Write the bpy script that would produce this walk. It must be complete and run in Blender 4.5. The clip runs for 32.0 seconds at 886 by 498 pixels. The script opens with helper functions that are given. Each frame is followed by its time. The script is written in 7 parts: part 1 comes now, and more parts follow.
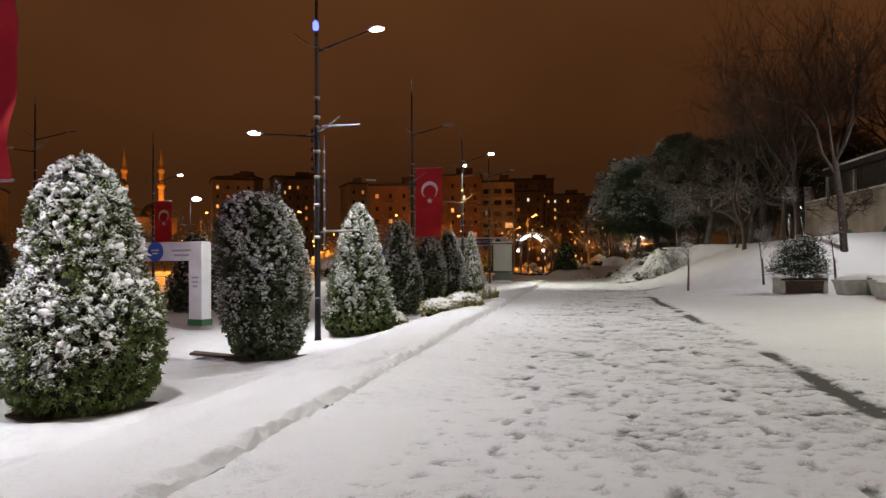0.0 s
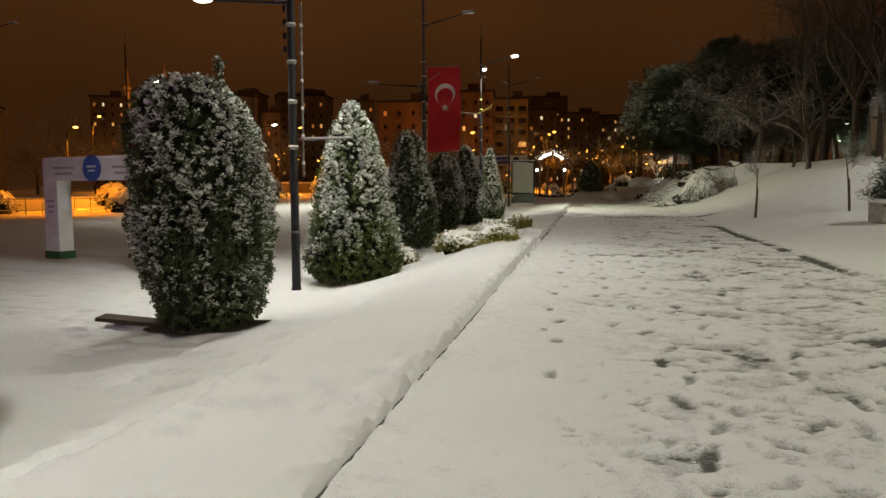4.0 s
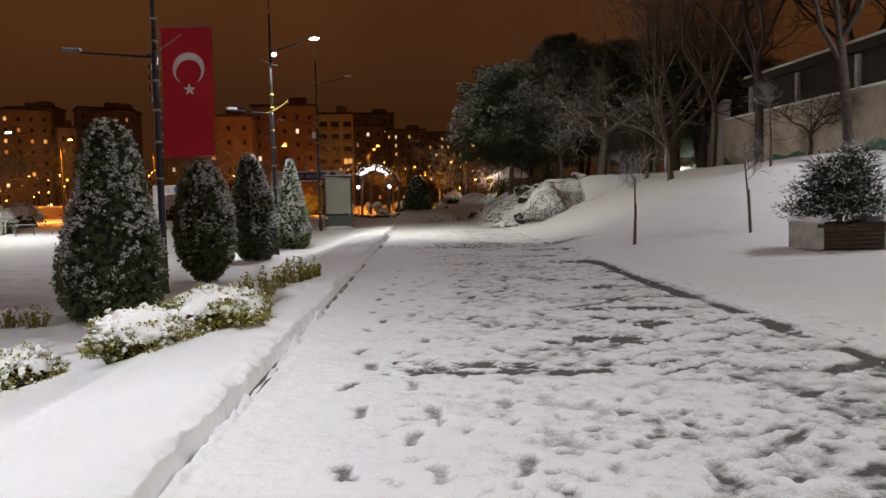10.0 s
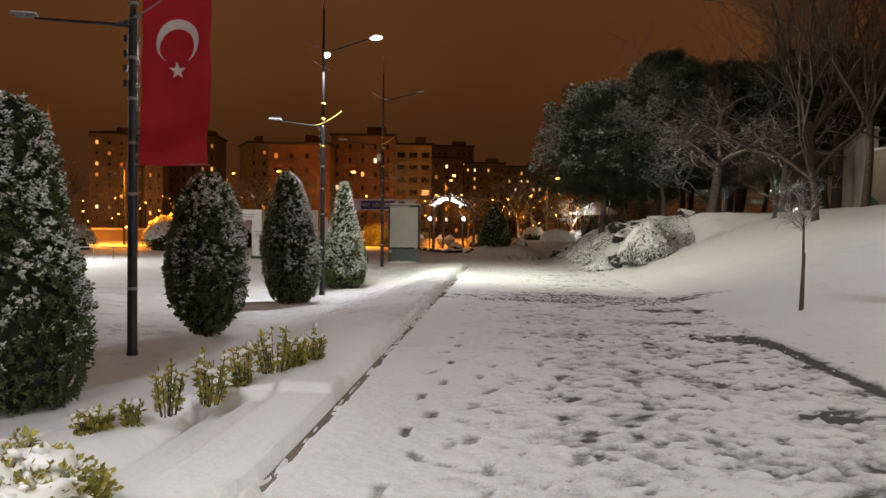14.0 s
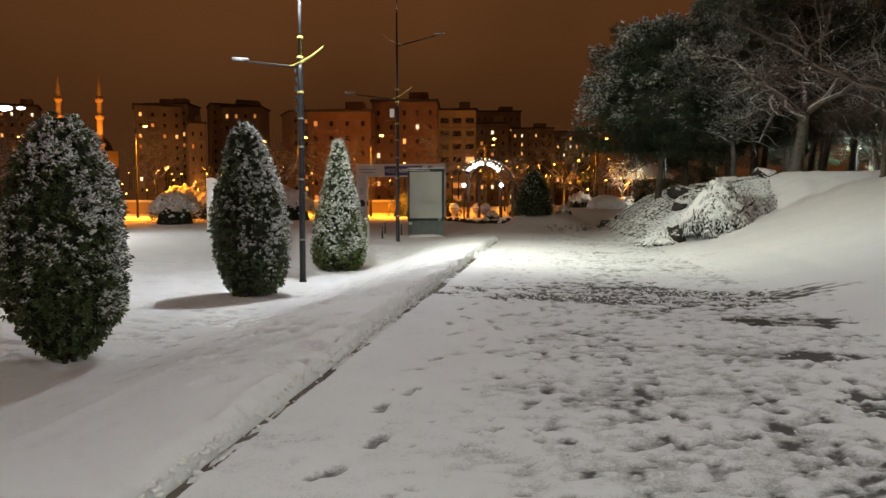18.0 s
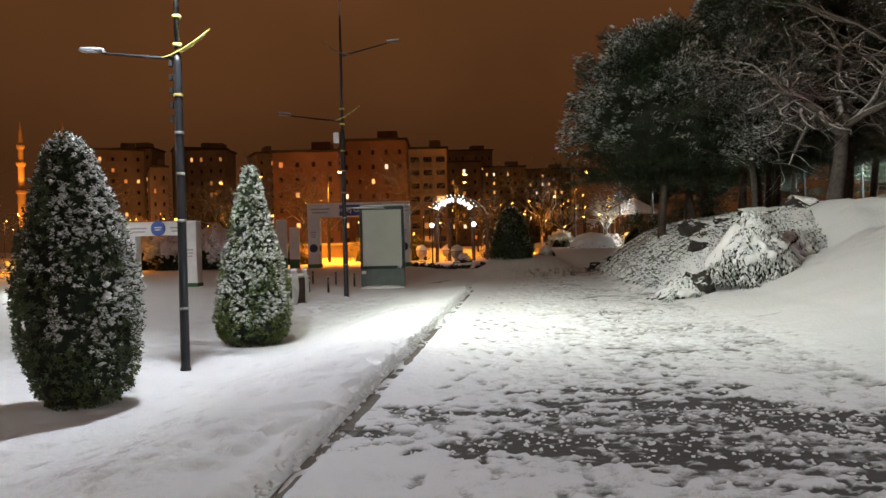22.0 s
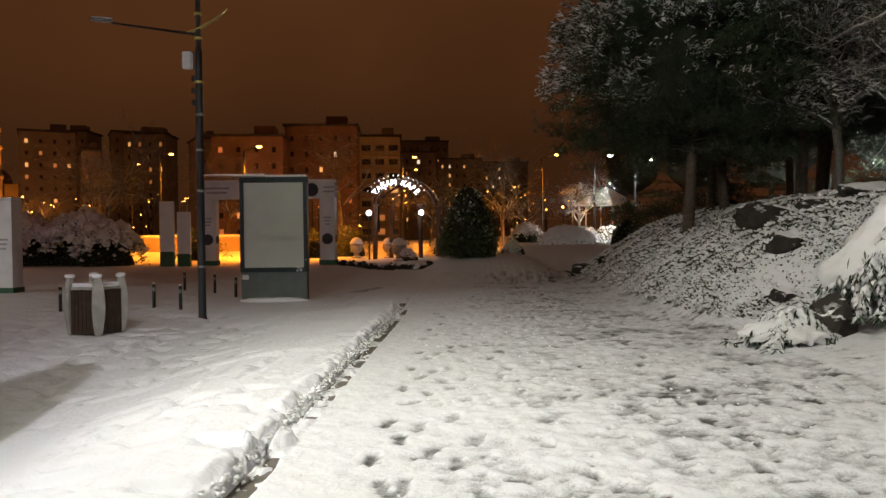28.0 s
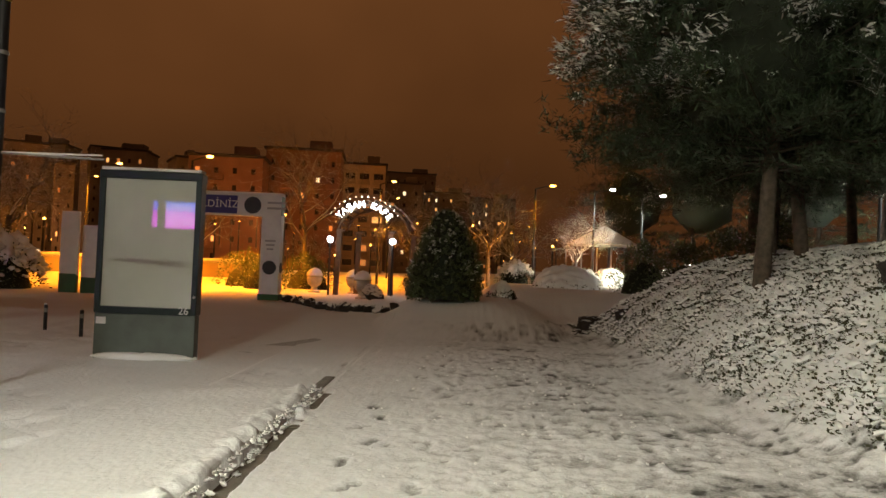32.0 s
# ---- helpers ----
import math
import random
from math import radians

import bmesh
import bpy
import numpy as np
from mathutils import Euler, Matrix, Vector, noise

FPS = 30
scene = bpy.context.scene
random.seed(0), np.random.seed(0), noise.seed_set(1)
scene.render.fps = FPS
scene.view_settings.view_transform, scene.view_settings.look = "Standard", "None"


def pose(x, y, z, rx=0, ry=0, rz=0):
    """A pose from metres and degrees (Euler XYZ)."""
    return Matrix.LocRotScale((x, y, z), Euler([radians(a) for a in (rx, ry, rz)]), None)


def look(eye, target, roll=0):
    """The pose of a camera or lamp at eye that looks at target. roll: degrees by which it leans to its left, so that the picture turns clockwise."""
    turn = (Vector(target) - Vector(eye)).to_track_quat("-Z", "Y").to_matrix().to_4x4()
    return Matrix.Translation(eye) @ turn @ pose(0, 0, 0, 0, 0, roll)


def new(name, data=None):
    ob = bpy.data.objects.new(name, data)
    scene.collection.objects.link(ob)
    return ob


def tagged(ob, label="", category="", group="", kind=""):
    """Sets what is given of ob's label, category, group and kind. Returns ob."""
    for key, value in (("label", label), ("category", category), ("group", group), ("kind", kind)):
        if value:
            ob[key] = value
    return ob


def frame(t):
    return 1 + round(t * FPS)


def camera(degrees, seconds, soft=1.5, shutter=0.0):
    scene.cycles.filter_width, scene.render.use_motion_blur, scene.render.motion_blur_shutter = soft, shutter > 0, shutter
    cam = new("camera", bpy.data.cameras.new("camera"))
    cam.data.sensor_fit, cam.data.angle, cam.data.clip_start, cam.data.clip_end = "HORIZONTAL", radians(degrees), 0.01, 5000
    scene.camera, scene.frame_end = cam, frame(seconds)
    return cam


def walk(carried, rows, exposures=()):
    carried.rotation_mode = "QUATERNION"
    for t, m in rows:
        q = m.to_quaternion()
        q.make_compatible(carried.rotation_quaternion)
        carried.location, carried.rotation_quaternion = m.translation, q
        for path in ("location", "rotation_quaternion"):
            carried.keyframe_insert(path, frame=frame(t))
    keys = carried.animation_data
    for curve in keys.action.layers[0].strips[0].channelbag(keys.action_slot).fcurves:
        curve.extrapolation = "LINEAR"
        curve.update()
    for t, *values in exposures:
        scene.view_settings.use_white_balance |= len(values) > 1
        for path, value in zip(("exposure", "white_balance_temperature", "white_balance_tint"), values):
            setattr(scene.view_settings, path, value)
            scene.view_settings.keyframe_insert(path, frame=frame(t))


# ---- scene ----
cam = camera(60.1, 32.0)
METRES, EYE, TILT, LEAN, TURN = 43.0, 1.31, 0.0, 0.0, 10.1
ROWS = [
    (0.0, 0.0, 0.0, 0.0, 0.01, 1.06, 0.42),
    (0.5, -0.0004, 0.015, -0.0001, 0.08, -0.43, 0.22),
    (1.0, -0.001, 0.0294, 0.0001, 1.38, -1.8, 0.09),
    (1.5, -0.002, 0.0444, 0.0001, 0.55, -4.66, 0.07),
    (2.0, -0.002, 0.0588, 0.0005, 3.88, -5.98, 0.1),
    (2.5, -0.0055, 0.0725, 0.0007, 10.57, -5.88, -0.31),
    (3.0, -0.0069, 0.087, 0.0008, 8.75, -5.48, 0.63),
    (3.5, -0.0079, 0.1019, 0.0002, 0.81, -5.82, 0.52),
    (5.5, 0.0005, 0.1603, 0.0011, 2.39, -1.59, -1.81),
    (6.0, 0.0028, 0.1758, 0.0008, 9.58, -3.92, -0.5),
    (6.5, 0.0054, 0.1902, 0.0012, 13.85, -3.92, -0.25),
    (7.0, 0.0077, 0.2052, 0.0014, 6.2, -2.71, 0.0),
    (7.5, 0.0116, 0.2216, 0.0021, -1.62, -0.7, 0.26),
    (8.0, 0.0139, 0.2358, 0.002, -4.43, -0.24, 0.7),
    (8.5, 0.0181, 0.2514, 0.0018, -5.56, -1.4, 2.51),
    (9.0, 0.0216, 0.2675, 0.0011, -8.67, -2.42, 2.02),
    (9.5, 0.0266, 0.2848, 0.002, -11.83, -1.36, 1.98),
    (10.0, 0.0295, 0.3009, 0.0011, -11.86, -3.71, 1.33),
    (10.5, 0.0334, 0.3162, 0.001, -11.62, -5.96, 1.88),
    (11.0, 0.0356, 0.3305, 0.0012, -10.74, -5.07, -0.54),
    (11.5, 0.0389, 0.345, 0.0013, -9.01, -3.38, -1.88),
    (12.0, 0.0415, 0.3592, 0.0012, -5.15, -1.75, -1.73),
    (12.5, 0.0444, 0.3742, 0.0009, -6.99, -1.3, -1.94),
    (13.0, 0.0465, 0.3882, 0.0013, -5.06, -0.11, -1.41),
    (13.5, 0.048, 0.4025, 0.0017, -5.09, 0.08, -0.68),
    (14.0, 0.0508, 0.4175, 0.0018, -6.12, -1.15, -0.64),
    (14.5, 0.0539, 0.4312, 0.0015, -6.15, -3.34, -0.99),
    (15.0, 0.0575, 0.4445, 0.0017, -4.38, -5.43, -0.53),
    (15.5, 0.0612, 0.4586, 0.0017, -4.87, -6.18, 1.32),
    (17.5, 0.0792, 0.5158, 0.002, -3.02, -5.38, 1.0),
    (18.0, 0.0829, 0.5307, 0.0021, -2.46, -3.54, 0.11),
    (18.5, 0.0856, 0.5456, 0.0031, -0.16, -2.84, -0.48),
    (19.0, 0.0879, 0.5609, 0.0039, 4.07, -1.83, 0.53),
    (19.5, 0.0885, 0.577, 0.0044, 14.95, -1.19, 0.69),
    (20.0, 0.0889, 0.5921, 0.0045, 20.15, -1.39, 1.62),
    (20.5, 0.0909, 0.6081, 0.0045, 19.28, -1.52, 0.04),
    (21.0, 0.0931, 0.6251, 0.0042, 8.06, -1.71, 0.0),
    (21.5, 0.0966, 0.6423, 0.0046, -0.05, -0.79, -0.12),
    (22.0, 0.099, 0.6579, 0.0043, -4.42, -0.56, 1.34),
    (22.5, 0.1022, 0.6755, 0.0039, -6.65, -0.48, 2.13),
    (23.0, 0.1033, 0.6909, 0.003, -8.36, -2.27, 1.88),
    (23.5, 0.106, 0.7071, 0.0033, -8.49, -2.7, 2.09),
    (24.0, 0.107, 0.7233, 0.003, -7.65, -2.95, 1.01),
    (24.5, 0.1097, 0.7414, 0.0026, -7.12, -3.25, 1.27),
    (25.0, 0.1105, 0.7575, 0.0025, -6.22, -2.7, 0.39),
    (25.5, 0.1135, 0.7739, 0.0025, -6.44, -2.41, -0.08),
    (26.0, 0.1155, 0.7905, 0.002, -7.33, -1.91, 0.86),
    (26.5, 0.1195, 0.8087, 0.0029, -8.79, 0.29, 1.59),
    (28.5, 0.1342, 0.8685, 0.0026, -7.58, -1.68, 0.36),
    (29.0, 0.1378, 0.8847, 0.0028, -7.9, -2.38, 0.2),
    (29.5, 0.1414, 0.9006, 0.0028, -7.17, -3.42, 0.26),
    (30.0, 0.1449, 0.9159, 0.0032, -5.35, -3.16, -1.09),
    (30.5, 0.1478, 0.9323, 0.0032, -5.61, -1.02, -0.6),
    (31.0, 0.1509, 0.9488, 0.0037, -6.46, 1.85, -0.07),
    (31.5, 0.1537, 0.9652, 0.0038, -8.78, 2.72, -0.67),
    (32.0, 0.1566, 0.9816, 0.0035, -8.96, 1.53, -2.32),
]
walk(cam, [(t, pose(0, 0, EYE, TILT, LEAN, TURN) @ pose(METRES * x, METRES * y, METRES * z, 90 + pitch, roll, yaw)) for t, x, y, z, yaw, pitch, roll in ROWS],
     [(0.0, 0.12, 6500, 8), (1.0, 0.2, 6400, 7), (2.0, 0.05, 7000, -1), (3.5, -0.3, 7400, -3), (6.0, -0.15, 6600, 6), (9.0, 0.0, 6350, 10), (11.0, 0.1, 6400, 9), (13.0, 0.3, 6600, 7), (18.0, 0.5, 6350, 1), (20.0, 0.5, 6300, -4),
      (22.0, 0.5, 6100, 4), (24.0, 0.3, 6100, 9), (26.0, -0.05, 6150, 10), (29.0, 0.02, 6400, 9), (30.0, 0.15, 6500, 7), (31.0, 0.5, 6800, 3), (32.0, 0.6, 7000, 4)])

# ---- world and exposure ----
world = bpy.data.worlds.new("night_sky")
scene.world = world
world.use_nodes = True
wn, wl = world.node_tree.nodes, world.node_tree.links
wn.clear()
w_out, w_bg = wn.new("ShaderNodeOutputWorld"), wn.new("ShaderNodeBackground")
w_tc, w_sep, w_ramp = wn.new("ShaderNodeTexCoord"), wn.new("ShaderNodeSeparateXYZ"), wn.new("ShaderNodeValToRGB")
w_noise, w_mix = wn.new("ShaderNodeTexNoise"), wn.new("ShaderNodeMix")
w_mix.data_type, w_mix.blend_type = "RGBA", "MULTIPLY"
w_noise.inputs["Scale"].default_value, w_noise.inputs["Detail"].default_value = 2.2, 4
w_ramp.color_ramp.elements[0].position, w_ramp.color_ramp.elements[0].color = 0.0, (0.030, 0.0106, 0.0036, 1)
w_ramp.color_ramp.elements[1].position, w_ramp.color_ramp.elements[1].color = 0.60, (0.036, 0.0132, 0.0050, 1)
for w_at, w_col in ((0.11, (0.030, 0.0108, 0.0036, 1)), (0.20, (0.044, 0.0158, 0.0052, 1)), (0.36, (0.052, 0.0190, 0.0064, 1))):
    w_ramp.color_ramp.elements.new(w_at).color = w_col
w_mr = wn.new("ShaderNodeMapRange")
w_mr.inputs["From Min"].default_value, w_mr.inputs["From Max"].default_value = 0.3, 0.7
w_mr.inputs["To Min"].default_value, w_mr.inputs["To Max"].default_value = 0.78, 1.16
wl.new(w_tc.outputs["Generated"], w_sep.inputs[0])
wl.new(w_sep.outputs["Z"], w_ramp.inputs["Fac"])
wl.new(w_tc.outputs["Generated"], w_noise.inputs["Vector"])
wl.new(w_noise.outputs["Fac"], w_mr.inputs["Value"])
w_mix.inputs["Factor"].default_value = 1.0
wl.new(w_ramp.outputs["Color"], w_mix.inputs["A"])
wl.new(w_mr.outputs["Result"], w_mix.inputs["B"])
wl.new(w_mix.outputs["Result"], w_bg.inputs["Color"])
w_bg.inputs["Strength"].default_value = 1.5
wl.new(w_bg.outputs[0], w_out.inputs[0])

LED = (1.0, 0.958, 0.87)
LED_COOL = (0.985, 0.945, 0.94)
LED_WARM = (1.0, 0.975, 0.78)
SODIUM = (1.0, 0.27, 0.015)


def lamp_light(name, kind, place, power, color, size=0.3, aim=None, spread=180):
    data = bpy.data.lights.new(name, kind)
    data.energy, data.color = power, color
    ob = new(name, data)
    if kind == "AREA":
        data.shape, data.size, data.spread = "DISK", size, radians(spread)
    else:
        data.shadow_soft_size = size
        if kind == "SPOT":
            data.spot_size, data.spot_blend = radians(spread), 0.12 if spread > 170 else 0.6
    ob.matrix_world = look(place, aim or (place[0], place[1], place[2] - 1.0)) if aim else pose(*place)
    return ob


# ---- materials ----
def node_material(name):
    m = bpy.data.materials.new(name)
    m.use_nodes = True
    return m, m.node_tree.nodes, m.node_tree.links, m.node_tree.nodes["Principled BSDF"]


def mat(name, color, rough=0.7, metal=0.0, vary=0.25, scale=6.0, fine=60.0, bump=0.3, island=0.0, snow=0.0, second=None, spec=0.5, objrand=0.0):
    """A painted, wooden or stony surface: colour varied at two scales, a fine relief; snow lies where it faces up."""
    m, n, l, b = node_material(name)
    tc = n.new("ShaderNodeTexCoord")
    n1, n2 = n.new("ShaderNodeTexNoise"), n.new("ShaderNodeTexNoise")
    n1.inputs["Scale"].default_value, n1.inputs["Detail"].default_value = scale, 5
    n2.inputs["Scale"].default_value, n2.inputs["Detail"].default_value = fine, 3
    l.new(tc.outputs["Object"], n1.inputs["Vector"])
    l.new(tc.outputs["Object"], n2.inputs["Vector"])
    ramp = n.new("ShaderNodeMix")
    ramp.data_type = "RGBA"
    other = second or tuple(c * (1 - vary) for c in color)
    ramp.inputs["A"].default_value, ramp.inputs["B"].default_value = (*color, 1), (*other, 1)
    mr = n.new("ShaderNodeMapRange")
    mr.inputs["From Min"].default_value, mr.inputs["From Max"].default_value = 0.35, 0.65
    l.new(n1.outputs["Fac"], mr.inputs["Value"])
    l.new(mr.outputs["Result"], ramp.inputs["Factor"])
    col = ramp.outputs["Result"]
    if island or objrand:
        hs, rnd = n.new("ShaderNodeHueSaturation"), n.new("ShaderNodeMapRange")
        source = n.new("ShaderNodeNewGeometry").outputs["Random Per Island"] if island else n.new("ShaderNodeObjectInfo").outputs["Random"]
        k = island or objrand
        l.new(source, rnd.inputs["Value"])
        rnd.inputs["To Min"].default_value, rnd.inputs["To Max"].default_value = 1 - k, 1 + k
        l.new(rnd.outputs["Result"], hs.inputs["Value"])
        l.new(col, hs.inputs["Color"])
        col = hs.outputs["Color"]
    rg = n.new("ShaderNodeMapRange")
    rg.inputs["To Min"].default_value, rg.inputs["To Max"].default_value = max(rough - 0.12, 0.03), min(rough + 0.12, 1)
    l.new(n2.outputs["Fac"], rg.inputs["Value"])
    rough_out = rg.outputs["Result"]
    if snow:
        geo, sep = n.new("ShaderNodeNewGeometry"), n.new("ShaderNodeSeparateXYZ")
        l.new(geo.outputs["Normal"], sep.inputs[0])
        add = n.new("ShaderNodeMath")
        add.operation = "MULTIPLY_ADD"
        l.new(n1.outputs["Fac"], add.inputs[0])
        add.inputs[1].default_value = 0.7
        l.new(sep.outputs["Z"], add.inputs[2])
        cut = n.new("ShaderNodeMapRange")
        cut.inputs["From Min"].default_value, cut.inputs["From Max"].default_value = 1.25 - snow, 1.42 - snow
        l.new(add.outputs[0], cut.inputs["Value"])
        mixs = n.new("ShaderNodeMix")
        mixs.data_type = "RGBA"
        l.new(cut.outputs["Result"], mixs.inputs["Factor"])
        l.new(col, mixs.inputs["A"])
        mixs.inputs["B"].default_value = (0.8, 0.82, 0.84, 1)
        col = mixs.outputs["Result"]
    l.new(col, b.inputs["Base Color"])
    l.new(rough_out, b.inputs["Roughness"])
    b.inputs["Metallic"].default_value = metal
    b.inputs["Specular IOR Level"].default_value = spec
    if bump:
        bp = n.new("ShaderNodeBump")
        bp.inputs["Strength"].default_value, bp.inputs["Distance"].default_value = bump, 0.01
        l.new(n2.outputs["Fac"], bp.inputs["Height"])
        l.new(bp.outputs[0], b.inputs["Normal"])
    return m


def glow(name, color, strength):
    m, n, l, b = node_material(name)
    b.inputs["Base Color"].default_value = (*color, 1)
    b.inputs["Emission Color"].default_value = (*color, 1)
    b.inputs["Emission Strength"].default_value = strength
    return m


def leaf_mat(name, color, dark, rough=0.45):
    m, n, l, b = node_material(name)
    geo, ramp, tc, nz = n.new("ShaderNodeNewGeometry"), n.new("ShaderNodeMix"), n.new("ShaderNodeTexCoord"), n.new("ShaderNodeTexNoise")
    ramp.data_type = "RGBA"
    nz.inputs["Scale"].default_value = 3.0
    l.new(tc.outputs["Object"], nz.inputs["Vector"])
    ad = n.new("ShaderNodeMath")
    ad.operation = "MULTIPLY_ADD"
    l.new(geo.outputs["Random Per Island"], ad.inputs[0])
    ad.inputs[1].default_value = 0.6
    hf = n.new("ShaderNodeMath")
    hf.operation = "MULTIPLY"
    hf.inputs[1].default_value = 0.5
    l.new(nz.outputs["Fac"], hf.inputs[0])
    l.new(hf.outputs[0], ad.inputs[2])
    l.new(ad.outputs[0], ramp.inputs["Factor"])
    ramp.inputs["A"].default_value, ramp.inputs["B"].default_value = (*dark, 1), (*color, 1)
    l.new(ramp.outputs["Result"], b.inputs["Base Color"])
    b.inputs["Roughness"].default_value = rough
    return m


def snow_mat(name, color=(0.80, 0.82, 0.85), grain=220.0, lump=9.0, strength=0.5, slush=False):
    m, n, l, b = node_material(name)
    tc = n.new("ShaderNodeTexCoord")
    n1, n2, n3 = n.new("ShaderNodeTexNoise"), n.new("ShaderNodeTexNoise"), n.new("ShaderNodeTexNoise")
    for nn, sc, dt in ((n1, 1.1, 4), (n2, grain, 2), (n3, lump, 6)):
        nn.inputs["Scale"].default_value, nn.inputs["Detail"].default_value = sc, dt
        l.new(tc.outputs["Object"], nn.inputs["Vector"])
    mx = n.new("ShaderNodeMix")
    mx.data_type = "RGBA"
    mx.inputs["A"].default_value, mx.inputs["B"].default_value = (*color, 1), (color[0] * 0.9, color[1] * 0.9, color[2] * 0.9, 1)
    l.new(n1.outputs["Fac"], mx.inputs["Factor"])
    col = mx.outputs["Result"]
    if slush:
        # thin trodden snow lets the dark ground through
        at, mr, ad, sl = n.new("ShaderNodeAttribute"), n.new("ShaderNodeMapRange"), n.new("ShaderNodeMath"), n.new("ShaderNodeMix")
        at.attribute_name, sl.data_type, ad.operation = "depth", "RGBA", "MULTIPLY_ADD"
        n4, n5, a5 = n.new("ShaderNodeTexNoise"), n.new("ShaderNodeTexNoise"), n.new("ShaderNodeMath")
        n5.inputs["Scale"].default_value, n5.inputs["Detail"].default_value = 150.0, 3
        l.new(tc.outputs["Object"], n5.inputs["Vector"])
        n4.inputs["Scale"].default_value, n4.inputs["Detail"].default_value = 46.0, 5
        l.new(tc.outputs["Object"], n4.inputs["Vector"])
        l.new(n4.outputs["Fac"], ad.inputs[0])
        ad.inputs[1].default_value = 0.034
        l.new(at.outputs["Fac"], ad.inputs[2])
        mr.inputs["From Min"].default_value, mr.inputs["From Max"].default_value = 0.034, 0.075
        a5.operation, a5.inputs[1].default_value = "MULTIPLY_ADD", 0.050
        l.new(n5.outputs["Fac"], a5.inputs[0])
        l.new(ad.outputs[0], a5.inputs[2])
        l.new(a5.outputs[0], mr.inputs["Value"])
        l.new(mr.outputs["Result"], sl.inputs["Factor"])
        sl.inputs["A"].default_value = (0.075, 0.075, 0.072, 1)
        l.new(col, sl.inputs["B"])
        col = sl.outputs["Result"]
    l.new(col, b.inputs["Base Color"])
    b.inputs["Roughness"].default_value = 0.75
    b.inputs["Specular IOR Level"].default_value = 0.25
    bp, bp2 = n.new("ShaderNodeBump"), n.new("ShaderNodeBump")
    bp.inputs["Strength"].default_value, bp.inputs["Distance"].default_value = strength, 0.020 if slush else 0.012
    bp2.inputs["Strength"].default_value, bp2.inputs["Distance"].default_value = 0.25, 0.004
    l.new(n3.outputs["Fac"], bp.inputs["Height"])
    l.new(n2.outputs["Fac"], bp2.inputs["Height"])
    l.new(bp.outputs[0], bp2.inputs["Normal"])
    l.new(bp2.outputs[0], b.inputs["Normal"])
    return m


SNOW = snow_mat("snow")
SNOW_GROUND = snow_mat("trodden_snow", grain=160.0, lump=16.0, strength=0.8, slush=True)
SNOW_LUMP = snow_mat("snow_lump", (0.82, 0.83, 0.84), 90.0, 30.0, 0.3)
ASPHALT = mat("wet_asphalt", (0.085, 0.085, 0.082), 0.62, 0, 0.45, 2.5, 160.0, 0.8, second=(0.055, 0.056, 0.056))
KERB = mat("kerb_concrete", (0.24, 0.23, 0.21), 0.8, 0, 0.35, 8, 90, 0.5, objrand=0.12)
STONE = mat("rock", (0.034, 0.028, 0.023), 0.85, 0, 0.6, 4, 30, 1.0, snow=0.42, objrand=0.15)
GUTTER = mat("gutter_concrete", (0.17, 0.15, 0.125), 0.7, 0, 0.35, 6, 90, 0.5, objrand=0.12)
SOIL = mat("bare_soil", (0.045, 0.036, 0.028), 0.95, 0, 0.4, 12, 80, 1.0)
POLE = mat("pole_paint", (0.022, 0.024, 0.029), 0.45, 0.3, 0.3, 5, 70, 0.15)
POLE_TOP = mat("pole_top_paint", (0.028, 0.026, 0.026), 0.5, 0.2, 0.3, 5, 70, 0.15)
STEEL = mat("galvanised_steel", (0.35, 0.35, 0.34), 0.45, 0.8, 0.3, 10, 90, 0.2, snow=0.45)
BRASS = mat("yellow_bracket", (0.55, 0.46, 0.12), 0.5, 0.1, 0.25, 8, 60, 0.1)
BAND = mat("pole_band", (0.30, 0.30, 0.28), 0.6, 0.2, 0.2, 20, 90, 0.1)
FLAG_RED = mat("flag_cloth", (0.50, 0.012, 0.022), 0.8, 0, 0.15, 2, 300, 0.25)
FLAG_WHITE = mat("flag_white_cloth", (0.82, 0.80, 0.78), 0.8, 0, 0.1, 4, 300, 0.2)
BARK = mat("bark", (0.11, 0.085, 0.065), 0.9, 0, 0.5, 9, 45, 1.0, snow=0.10)
BARK_PALE = mat("snowy_pale_bark", (0.15, 0.135, 0.12), 0.9, 0, 0.45, 9, 45, 0.8, snow=0.62)
BARK_DARK = mat("dark_bark", (0.06, 0.045, 0.035), 0.95, 0, 0.5, 9, 45, 1.0)
TWIG = mat("twigs", (0.085, 0.062, 0.05), 0.9, 0, 0.4, 5, 40, 0.3)
WHITE = mat("white_panel", (0.74, 0.75, 0.76), 0.5, 0, 0.12, 3, 60, 0.1)
GREY_TEXT = mat("grey_print", (0.36, 0.37, 0.39), 0.6, 0, 0.15, 8, 60, 0.0)
BLUE = mat("blue_print", (0.03, 0.09, 0.36), 0.5, 0, 0.15, 5, 60, 0.05)
NAVY = mat("navy_print", (0.035, 0.03, 0.20), 0.5, 0, 0.15, 5, 60, 0.05)
GREEN_PRINT = mat("green_print", (0.02, 0.11, 0.035), 0.5, 0, 0.2, 5, 60, 0.05)
BLACK = mat("black_print", (0.015, 0.015, 0.016), 0.5, 0, 0.2, 5, 60, 0.05)
AD_FRAME = mat("dark_green_frame", (0.022, 0.040, 0.038), 0.35, 0.4, 0.25, 4, 80, 0.05)
AD_BASE = mat("green_grey_base", (0.11, 0.135, 0.12), 0.5, 0.1, 0.2, 4, 80, 0.1)
